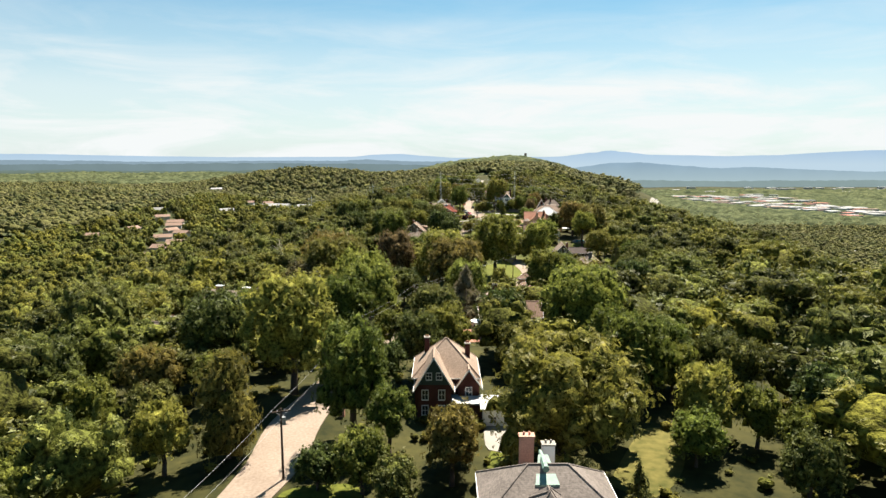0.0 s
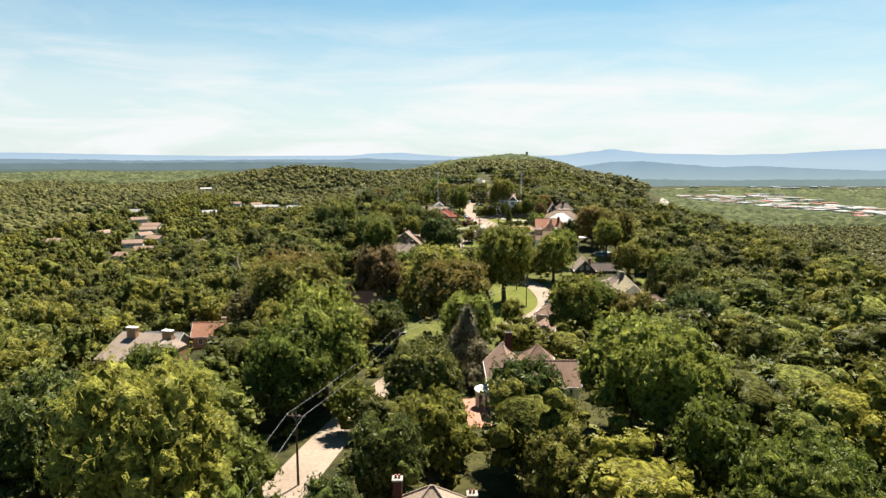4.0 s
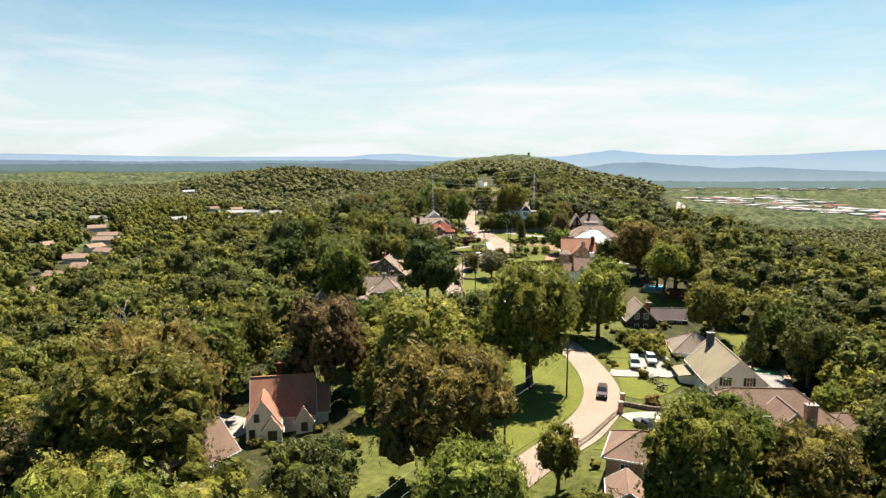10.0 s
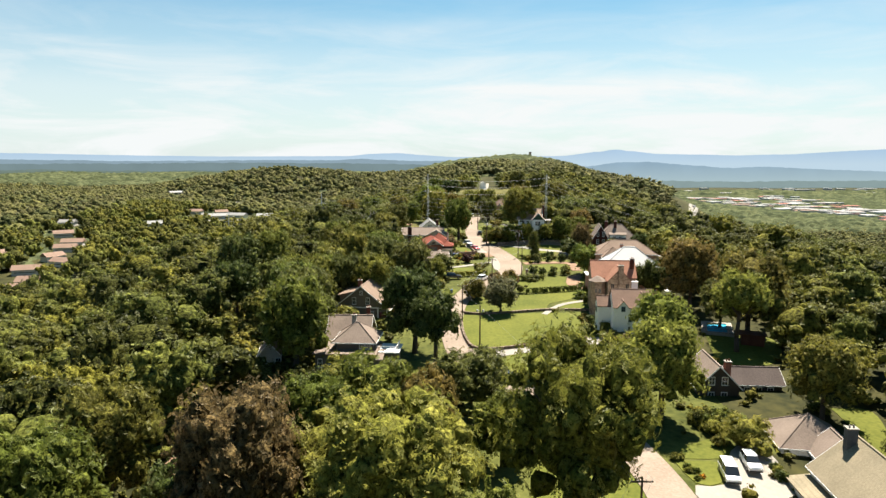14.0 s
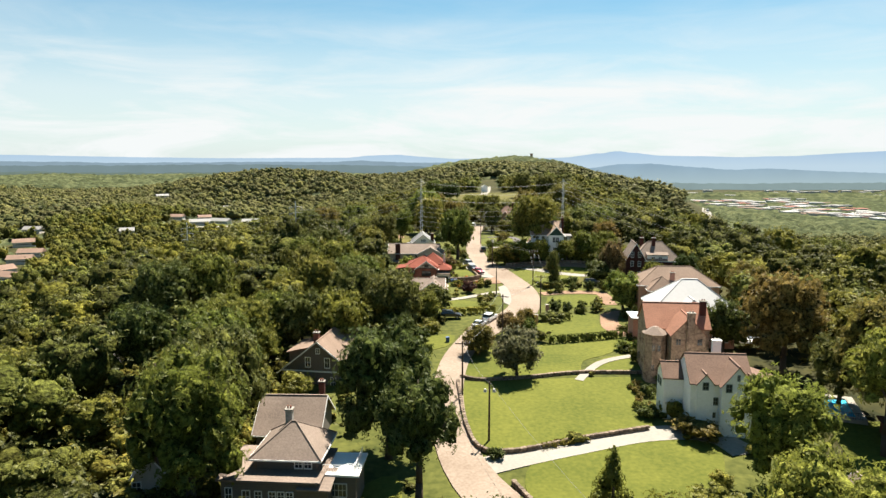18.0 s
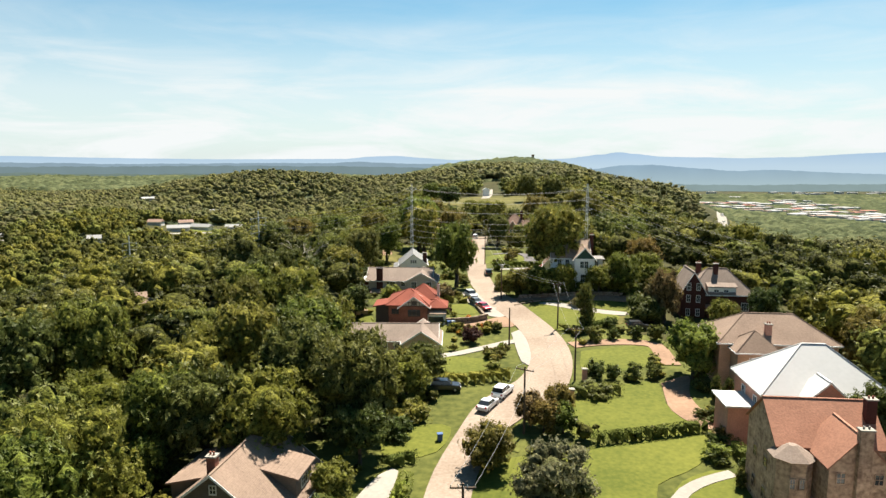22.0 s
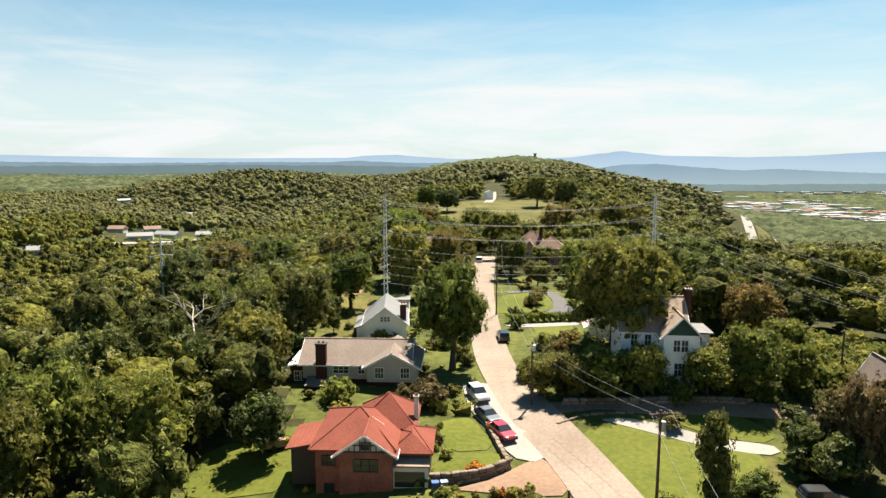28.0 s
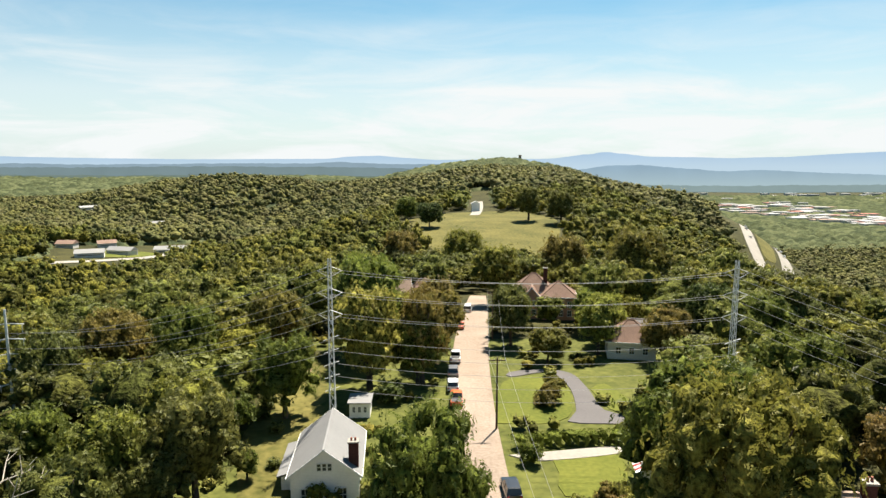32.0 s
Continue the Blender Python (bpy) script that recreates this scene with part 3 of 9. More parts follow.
patch("lawn_2", [(38.3, 251.9), (51.7, 254.5), (48.9, 249.4), (42.6, 243.2), (37.2, 241.9)], GRASS, "mown front lawn beside a concrete drive", 0.078, "lawn")
patch("driveway_3", [(38.0, 256.0), (42.2, 256.9), (45.5, 263.5), (48.5, 267.5), (52.6, 266.2), (51.3, 256.3), (46.7, 254.6), (37.5, 252.2)], CONCRETE, "bright concrete parking drive with parked vans", 0.142, "driveway")
patch("lawn_4", [(37.4, 262.3), (44.2, 262.5), (41.8, 257.2), (38.3, 256.7)], GRASS, "small mown lawn beside the drive", 0.086, "lawn")
patch("lawn_5", [(40.2, 266.6), (47.1, 270.1), (48.0, 267.5), (45.4, 264.0), (37.7, 263.3)], GRASS, "small mown lawn under trees", 0.070, "lawn")
patch("driveway_6", [(33.5, 232.9), (38.2, 235.4), (45.3, 237.0), (43.1, 232.0), (39.8, 230.1), (37.8, 223.6), (34.2, 222.2), (35.7, 227.2), (34.5, 230.7)], CONCRETE, "pale concrete drive with a parked pickup", 0.134, "driveway")
patch("lawn_7", [(30.0, 223.4), (33.3, 229.4), (35.1, 227.2), (34.0, 222.2), (30.5, 217.7), (25.7, 217.4)], GRASS, "small lawn behind a picket fence", 0.078, "lawn")
patch("lawn_8", [(9.1, 331.5), (38.8, 333.7), (40.9, 331.5), (36.5, 320.8), (37.3, 315.0), (16.3, 308.9), (11.9, 308.4), (9.8, 318.6)], GRASS, "broad mown lawn ringed by a low stone wall", 0.082, "lawn")
patch("lawn_9", [(19.1, 307.2), (32.7, 311.5), (43.2, 310.7), (44.1, 307.2), (40.4, 299.3), (31.8, 293.0), (19.1, 292.3), (16.6, 300.1)], GRASS, "mown lawn in the loop of a drive", 0.086, "lawn")
patch("lawn_10", [(10.2, 333.7), (10.8, 343.8), (15.4, 347.1), (25.3, 349.8), (43.9, 354.1), (38.9, 345.8), (32.5, 341.3), (29.7, 335.2), (17.5, 333.7)], GRASS, "terraced mown lawn with a lone tree", 0.070, "lawn")
patch("lawn_11", [(31.9, 336.2), (35.5, 342.0), (41.5, 344.5), (42.9, 338.5), (42.4, 335.7)], GRASS, "small curved lawn panel", 0.074, "lawn")
patch("lawn_12", [(27.4, 364.7), (37.6, 371.2), (42.1, 371.2), (40.7, 363.4), (43.3, 354.8), (27.4, 352.8), (25.1, 356.6)], GRASS, "upper mown lawn below a clipped hedge", 0.078, "lawn")
patch("driveway_13", [(42.6, 371.2), (48.1, 374.3), (45.3, 365.9), (45.3, 356.6), (43.5, 355.3), (40.8, 361.1)], DIRT, "sandy curving garden drive", 0.122, "driveway")
patch("lawn_14", [(32.9, 386.4), (40.1, 388.5), (46.1, 388.5), (44.7, 380.9), (38.6, 376.8), (31.5, 376.8)], GRASS, "square mown lawn beside the drive", 0.086, "lawn")
patch("lawn_15", [(26.0, 413.5), (30.2, 416.8), (36.9, 413.8), (45.7, 409.7), (43.6, 404.6), (37.1, 399.0), (30.0, 399.0), (29.1, 401.3)], GRASS, "mown front lawn with an evergreen", 0.070, "lawn")
patch("lawn_16", [(36.3, 417.4), (43.4, 418.0), (49.2, 414.3), (47.3, 411.7), (41.2, 413.5)], GRASS, "mown lawn behind a curved path", 0.074, "lawn")
patch("lawn_17", [(2.7, 376.1), (7.1, 383.7), (15.5, 381.9), (15.5, 378.1), (11.1, 373.6), (6.0, 373.6)], GRASS, "mown sloping lawn below a bungalow", 0.078, "lawn")
ribbon("driveway_18", [(-3.5, 384.6), (2, 383.8), (8.1, 384.1), (13.4, 386.9), (19.4, 390.9), (21.6, 392)], 1.9, CONCRETE, "narrow pale concrete garden path", 0.14, "path", 0.2, 2)
patch("roadside_apron", [(12.6, 431), (17.5, 431), (19.5, 420), (21.5, 409), (18.0, 408.5), (15.6, 415), (13.4, 422)], CONCRETE, "white concrete parking strip beside the road", 0.15, "pavement")
patch("driveway_19", [(21.3, 397.0), (24.5, 399.0), (24.7, 386.2), (23.5, 380.1), (21.5, 380.9)], CONCRETE, "new white concrete kerb apron", 0.146, "driveway")
patch("lawn_20", [(9.1, 417.8), (13.1, 419.3), (15.5, 411.7), (13.4, 410.4), (10.2, 411.0)], GRASS, "mown terrace lawn beside a red-roofed house", 0.070, "lawn")
patch("lawn_21", [(8.0, 405.9), (10.8, 409.2), (16.3, 409.7), (16.5, 406.7), (13.8, 404.9), (8.9, 404.9)], GRASS, "lower mown terrace lawn", 0.074, "lawn")
patch("lawn_22", [(-20.1, 410.2), (-16.5, 414.3), (-8.7, 413.4), (-6.9, 405.5), (-10.9, 404.4), (-17.9, 405.3)], GRASS, "sunlit back garden lawn", 0.078, "lawn")
patch("driveway_23", [(10.7, 402.1), (14.9, 404.2), (20.9, 408.4), (22.6, 402.1), (19.8, 400.9)], DIRT, "dusty earth side track", 0.122, "driveway")
patch("driveway_24", [(24.4, 419.8), (29.9, 419.9), (35.8, 417.7), (46.0, 416.7), (55.9, 416.9), (57.6, 419.9), (39.9, 419.5), (23.1, 423.3)], DIRT, "dusty pink side road", 0.126, "driveway")
patch("driveway_25", [(29.7, 417.3), (33.4, 416.9), (41.6, 412.8), (48.1, 411.0), (46.9, 409.2), (39.7, 411.2), (32.3, 415.3)], CONCRETE, "curved white concrete path", 0.130, "driveway")
patch("lawn_26", [(21.1, 473.7), (22.9, 488.2), (25.7, 493.4), (32.0, 495.2), (34.6, 490.7), (33.7, 481.4), (31.9, 475.7), (27.6, 473.3)], GRASS, "mown island lawn inside a horseshoe drive", 0.074, "lawn")
patch("driveway_27", [(34.0, 495.2), (34.9, 487.9), (33.6, 477.9), (31.5, 474.0), (35.8, 473.1), (41.5, 473.0), (42.2, 474.9), (38.0, 478.3), (37.8, 487.8), (36.7, 496.1), (32.1, 498.5), (25.7, 496.9), (25.8, 494.4), (31.8, 496.8)], GREYDRIVE, "grey asphalt horseshoe drive", 0.128, "driveway")
patch("lawn_28", [(38.2, 487.8), (41.3, 490.5), (43.3, 481.2), (42.1, 475.9), (39.0, 478.8)], GRASS, "mown lawn outside the horseshoe drive", 0.082, "lawn")
patch("lawn_29", [(26.9, 462.5), (35.5, 463.3), (34.9, 455.5), (35.0, 452.6), (26.7, 453.0), (27.1, 458.3)], GRASS, "mown front lawn behind a path", 0.086, "lawn")
patch("driveway_30", [(21.5, 463.2), (36.0, 465.3), (35.8, 463.3), (25.6, 461.6)], CONCRETE, "straight pink concrete drive", 0.130, "driveway")
patch("lawn_31", [(-10.6, 453.6), (-14.5, 468.8), (-13.2, 477.8), (-7.9, 481.2), (-4.9, 481.1), (-4.7, 472.3), (-6.5, 465.1), (-5.1, 453.5)], MEADOW, "rough sunny back garden grass", 0.054, "lawn")
patch("lawn_32", [(-14.8, 479.1), (-18.7, 505.0), (-10.4, 506.5), (-5.6, 488.9), (-6.2, 481.1)], MEADOW, "rough grass clearing on the slope", 0.058, "lawn")
patch("lawn_33", [(-3.8, 293.0), (-3.0, 300.1), (0.5, 301.8), (1.5, 297.6), (1.4, 292.3)], GRASS, "small sunlit lawn between trees", 0.082, "lawn")
patch("lawn_34", [(-20.7, 292.3), (-20.0, 297.6), (-17.9, 292.3)], GRASS, "strip of lawn beside the house", 0.086, "lawn")
patch("lawn_35", [(-32.2, 247.7), (-33.3, 256.4), (-30.2, 260.5), (-28.0, 256.4), (-29.1, 252.5)], GRASS, "sunlit lawn above the cottage", 0.070, "lawn")
patch("lawn_36", [(-14.2, 242.8), (-10.9, 254.5), (-8.4, 241.1), (-10.4, 236.0)], GRASS, "sunlit lawn among trees", 0.074, "lawn")
patch("lawn_37", [(-15.3, 91.7), (-12.1, 92.7), (-11.5, 87.9), (-14.4, 86.2)], GRASS, "sunlit lawn patch by the road", 0.078, "lawn")
patch("lawn_38", [(-20.0, 73.9), (-18.5, 76.1), (-11.6, 77.1), (-9.8, 73.9)], GRASS, "sunlit lawn edge by the road", 0.082, "lawn")
patch("lawn_39", [(5.6, 80.4), (6.7, 86.2), (10.4, 86.9), (10.1, 81.2)], GRASS, "small back lawn behind a brick chimney", 0.086, "lawn")
patch("driveway_40", [(6.1, 94.7), (12.1, 94.7), (11.1, 86.4), (6.4, 86.4)], CONCRETE, "bright white concrete forecourt", 0.130, "driveway")
patch("lawn_41", [(20.5, 76.9), (30.2, 93.7), (34.6, 91.7), (31.6, 81.2), (25.6, 73.9)], MEADOW, "sunlit rough grass slope", 0.054, "lawn")
patch("lawn_42", [(-46.0, 79.0), (-50.7, 98.5), (-47.1, 96.5), (-41.1, 82.6), (-43.5, 78.5)], MEADOW, "sunlit grass under trees", 0.058, "lawn")
patch("lawn_43", [(57.5, 300.8), (66.2, 312.0), (74.2, 307.9), (68.5, 299.3)], GRASS, "sloping back lawn by a pool", 0.082, "lawn")
patch("lawn_44", [(63.2, 317.2), (76.5, 314.9), (71.6, 301.5), (60.4, 300.9)], GRASS, "terraced lawn by a pool", 0.086, "lawn")
patch("lawn_45", [(69.3, 279.5), (75.3, 278.2), (71.3, 266.4), (68.7, 265.1)], GRASS, "steep side lawn", 0.070, "lawn")
patch("driveway_46", [(-34.0, 262.6), (-32.8, 264.1), (-28.0, 258.5), (-29.3, 257.4)], DIRT, "earth track on the slope", 0.114, "driveway")
patch("driveway_47", [(-41.3, 386.5), (-43.5, 393.8), (-39.6, 398.0), (-37.4, 393.5), (-38.5, 387.5)], DIRT, "bare clay yard", 0.118, "driveway")
patch("driveway_48", [(-4.9, 328.5), (-2.7, 336.1), (0.3, 343.4), (2.5, 344.2), (1.0, 334.6), (-1.1, 328.5)], CONCRETE, "pale concrete drive with a parked car", 0.142, "driveway")
patch("lawn_49", [(29.7, 401.6), (37.7, 405.9), (42.5, 408.4), (47.0, 408.7), (45.7, 404.2), (41.5, 401.1), (33.5, 400.9)], MEADOW, "dry mown grass beside a lawn", 0.066, "lawn")
patch("lawn_50", [(-0.6, 354.1), (5.4, 356.6), (8.9, 355.8), (7.0, 349.0), (0.8, 347.2)], GRASS, "small mown lawn beside the road", 0.070, "lawn")
patch("driveway_51", [(-12.8, 491.8), (-13.9, 504.9), (-11.2, 504.8), (-9.9, 494.8)], DIRT, "bare clay patch", 0.114, "driveway")
patch("yard_1", [(-40.5, 230.5), (-31, 231), (-31, 238.6), (-40.5, 239.4)], CONCRETE, "pale concrete yard beside a shed", 0.12, "driveway")
ribbon("driveway_curved", [(9.5, 302.9), (16.0, 305.9), (25.1, 309.4), (34.8, 312.7), (42.3, 313.2), (46.1, 310.7), (47.3, 307.2)], 4.2, CONCRETE, "curving pale concrete drive beside a stone wall", 0.13, "driveway")
ribbon("garden_path_1", [(29.8, 332.1), (32.2, 336.1), (35.1, 339.9), (38.5, 342.2), (42.1, 343.7)], 1.5, CONCRETE, "curved pale garden path between lawn panels", 0.14, "path", 0.2, 2)

ribbon("driveway_sandy", [(31.8, 389.7), (37.2, 391.2), (43.5, 391.5), (47.4, 389.7), (47.3, 384.4), (47.1, 379.3)], 3.2, DIRT, "sandy drive curving round a lawn", 0.13, "driveway")
# ---- trees ----
ICO_V = None


def ico(sub):
    bm = bmesh.new()
    bmesh.ops.create_icosphere(bm, subdivisions=sub, radius=1.0)
    bm.verts.index_update()
    v = np.array([q.co[:] for q in bm.verts])
    f = np.array([[q.index for q in t.verts] for t in bm.faces])
    bm.free()
    return v, f


ICO0, ICO1 = ico(1), ico(2)


def crown_arrays(rng, lobes, leaves, leaf, kind="broad", core=ICO0, lump=1.0):
    """Triangles of a crown within a unit-high, unit-radius frame (base z 0, top 1): lumpy cores with many small leaf sprays round them."""
    V, T, n, cores = [], [], 0, 0
    cs = []
    for i in range(lobes):
        if kind == "cone":
            h = (i + 0.5) / lobes
            rr = (1 - h) ** 0.8 * 0.62
            a = rng.uniform(0, 6.283)
            c = np.array((rr * math.cos(a), rr * math.sin(a), 0.04 + 0.88 * h))
            s = np.array((0.34 * (1.12 - h), 0.34 * (1.12 - h), 0.13))
        elif kind == "column":
            h = (i + 0.5) / lobes
            rr = 0.55 * math.sin(math.pi * min(1, 0.25 + 0.75 * h)) ** 0.7
            a = rng.uniform(0, 6.283)
            c = np.array((rr * math.cos(a), rr * math.sin(a), 0.06 + 0.84 * h))
            s = np.array((0.45, 0.45, 0.14))
        else:
            # spread over an egg-shaped surface, wider below the middle
            h = 0.12 + 0.8 * rng.random() ** 0.75 if i else 0.9
            prof = math.sin(math.pi * (0.12 + 0.80 * h)) ** 0.6
            rr = 0.74 * prof * rng.uniform(0.7, 1.08)
            a = 2.39996 * i + rng.uniform(-0.5, 0.5)
            c = np.array((rr * math.cos(a), rr * math.sin(a), h * 0.84))
            r = rng.uniform(0.13, 0.27) * lump
            s = np.array((r, r, r * rng.uniform(0.45, 0.65)))
        cs.append((c, s))
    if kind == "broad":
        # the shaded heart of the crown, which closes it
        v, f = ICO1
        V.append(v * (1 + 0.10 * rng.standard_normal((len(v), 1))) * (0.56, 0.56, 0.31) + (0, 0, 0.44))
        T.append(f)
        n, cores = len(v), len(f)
    for c, s in cs:
        v, f = core
        f = f[v[f][:, :, 2].mean(1) > -0.55]
        w = v * (1 + 0.2 * rng.standard_normal((len(v), 1))) * s * 0.68 + c
        V.append(w)
        T.append(f + n)
        n += len(v)
        cores += len(f)
    per = leaves // lobes
    for c, s in cs if per else ():
        d = rng.standard_normal((per, 3))
        d[:, 2] = np.abs(d[:, 2]) * rng.choice([1, 1, 1, -1], per)
        d /= np.linalg.norm(d, axis=1, keepdims=True)
        p = c + d * s * rng.uniform(0.75, 1.35, (per, 1))
        # leaf spray: a bent kite of two triangles
        t = rng.standard_normal((per, 3))
        nrm = d * 0.9 + 0.5 * rng.standard_normal((per, 3))
        nrm /= np.linalg.norm(nrm, axis=1, keepdims=True)
        t -= nrm * np.sum(t * nrm, 1, keepdims=True)
        t /= np.linalg.norm(t, axis=1, keepdims=True)
        b = np.cross(nrm, t)
        L = leaf * rng.uniform(0.6, 1.5, (per, 1))
        sq = np.array((1, 1, 0.62))
        q = [p - t * L * sq, p + b * L * 0.6 * sq + nrm * L * 0.15, p + t * L * sq, p - b * L * 0.6 * sq + nrm * L * 0.15]
        V.append(np.stack(q, 1).reshape(-1, 3))
        k = np.arange(per)[:, None] * 4 + n
        T.append(np.concatenate([k + np.array((0, 1, 2)), k + np.array((0, 2, 3))]))
        n += per * 4
    T = np.concatenate(T)
    mass = np.zeros(len(T), dtype=np.int32)
    mass[:cores] = 1
    return np.concatenate(V), T, mass


rng = np.random.default_rng(7)
CROWNS = {}
for kind, count, lobes, leaves, leaf in (("broad", 6, 54, 1700, 0.066), ("large", 4, 80, 2700, 0.05), ("cone", 2, 34, 1300, 0.08), ("column", 2, 34, 1300, 0.08), ("bush", 3, 14, 380, 0.12)):
    CROWNS[kind] = []
    for i in range(count):
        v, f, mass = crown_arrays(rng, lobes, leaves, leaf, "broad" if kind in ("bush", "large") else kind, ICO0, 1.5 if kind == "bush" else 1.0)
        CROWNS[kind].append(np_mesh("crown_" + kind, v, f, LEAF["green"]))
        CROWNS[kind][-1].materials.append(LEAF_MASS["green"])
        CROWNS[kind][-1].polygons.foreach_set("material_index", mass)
        CROWNS[kind][-1].polygons.foreach_set("use_smooth", mass > 0)


def trunk_mesh(seed, limbs=6):
    """A tapered trunk, unit height, with limbs spreading into the crown."""
    r = random.Random(seed)
    bm = bmesh.new()
    x = y = 0.0
    pts = [(0, 0, -0.06)]
    for k in range(1, 5):
        x, y = x + r.uniform(-0.015, 0.015), y + r.uniform(-0.015, 0.015)
        pts.append((x, y, k * 0.17))
    rad = [0.036, 0.027, 0.023, 0.019, 0.012]
    for a, b, r0, r1 in zip(pts, pts[1:], rad, rad[1:]):
        tube(bm, a, b, r0, r1, 7)
    for k in range(limbs):
        a = 6.283 * k / limbs + r.uniform(-0.4, 0.4)
        base = Vector(pts[2]).lerp(Vector(pts[3]), r.random())
        out = r.uniform(0.12, 0.24)
        mid = base + Vector((math.cos(a) * out * 0.55, math.sin(a) * out * 0.55, 0.10))
        tip = base + Vector((math.cos(a) * out, math.sin(a) * out, r.uniform(0.18, 0.32)))
        tube(bm, base, mid, 0.012, 0.008, 5)
        tube(bm, mid, tip, 0.008, 0.003, 5)
    return mesh_of(bm, "trunk", BARK, True)


TRUNKS = [trunk_mesh(s) for s in range(4)]
bm = bmesh.new()
tube(bm, (0, 0, -0.06), (0.01, 0.0, 0.85), 0.03, 0.006, 7)
SPIRE = mesh_of(bm, "trunk", BARK, True)
TREE_SPOTS = []
tree_count = [0]
TREE_WORDS = {"green": "green-leaved broadleaf tree", "bright": "sunlit yellow-green broadleaf tree", "dark": "dense dark green broadleaf tree", "olive": "olive-green broadleaf tree",
              "grey": "pale grey-green feathery tree", "cream": "creamy-blossomed round broadleaf tree", "brown": "brownish sparse-leaved tree", "purple": "dark purple-leaved ornamental tree", "orange": "orange flowering low garden shrub"}


def tree(x, y, h, r, tone="green", kind="broad", clear=0.28, label=""):
    """A tree of height h and crown radius r; its crown starts at the share clear of its height."""
    i = tree_count[0]
    tree_count[0] += 1
    rr = random.Random(i * 31 + 5)
    z = gz(x, y)
    names = {"broad": "tree", "cone": "conifer", "column": "evergreen_tree", "bush": "shrub"}
    words = TREE_WORDS[tone]
    if kind in ("cone", "column"):
        words = ""  + ("pale" if tone == "grey" else "dark green") + " evergreen conifer"
    if kind == "bush":
        words = {"orange": "orange flowering low garden shrub", "purple": "dark purple-leaved low garden shrub"}.get(tone, "rounded leafy " + tone + " garden shrub").replace("bright", "light green").replace("dark", "dark green").replace("green green", "green")
    size = "low" if h < 5 else "tall" if h > 13 else "medium-sized"
    t = empty(names[kind], x, y, z, rr.uniform(0, 360), label or (words if kind == "bush" else size + " " + words + " on the slope").replace("tall tall", "tall"), "shrub" if kind == "bush" else "tree", "")
    if kind != "bush":
        tr = new("trunk", SPIRE if kind in ("cone", "column") else TRUNKS[i % 4])
        tr.parent = t
        tr.scale = (h * 0.9, h * 0.9, h)
    if kind == "broad" and r > 6.2:
        kind = "large"
    c = new("crown", CROWNS[kind][rr.randrange(len(CROWNS[kind]))])
    c.parent = t
    base = h * clear
    c.location = (0, 0, base)
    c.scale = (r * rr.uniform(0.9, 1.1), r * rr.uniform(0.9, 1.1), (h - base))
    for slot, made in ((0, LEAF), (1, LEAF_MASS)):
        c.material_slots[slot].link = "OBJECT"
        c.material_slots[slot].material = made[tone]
    TREE_SPOTS.append((x, y, r))
    return t


def woods(name, spots, core, lobes, leaves, leaf, label, variants=6, seed=1, lump=1.0, sprays=WOOD_SPRAY, masses=WOOD_MASS):
    """Many trees as one sheet of canopy: each with its own lumps and sprays, at (x, y, height, radius)."""
    r = np.random.default_rng(seed)
    kinds = [crown_arrays(r, lobes, leaves, leaf, "broad", core, lump) for _ in range(variants)]
    V, T, M, n = [], [], [], 0
    for j, (x, y, z, h, rad) in enumerate(spots):
        v, f, mass = kinds[j % variants]
        a = r.uniform(0, 6.283)
        c, s = math.cos(a), math.sin(a)
        w = np.empty_like(v)
        w[:, 0] = (v[:, 0] * c - v[:, 1] * s) * rad + x
        w[:, 1] = (v[:, 0] * s + v[:, 1] * c) * rad + y
        w[:, 2] = v[:, 2] * h + z
        V.append(w)
        T.append(f + n)
        M.append(mass * len(WOOD_SPRAY) + (0, 0, 0, 1, 1, 2, 2, 3, 4)[r.integers(9)])
        n += len(v)
    ob = new(name, np_mesh(name, np.concatenate(V), np.concatenate(T), sprays[0]))
    for m in (sprays + masses)[1:]:
        ob.data.materials.append(m)
    ob.data.polygons.foreach_set("material_index", np.concatenate(M))
    ob.data.polygons.foreach_set("use_smooth", np.concatenate(M) >= len(WOOD_SPRAY))
    return tagged(ob, label, "trees", kind="stuff")
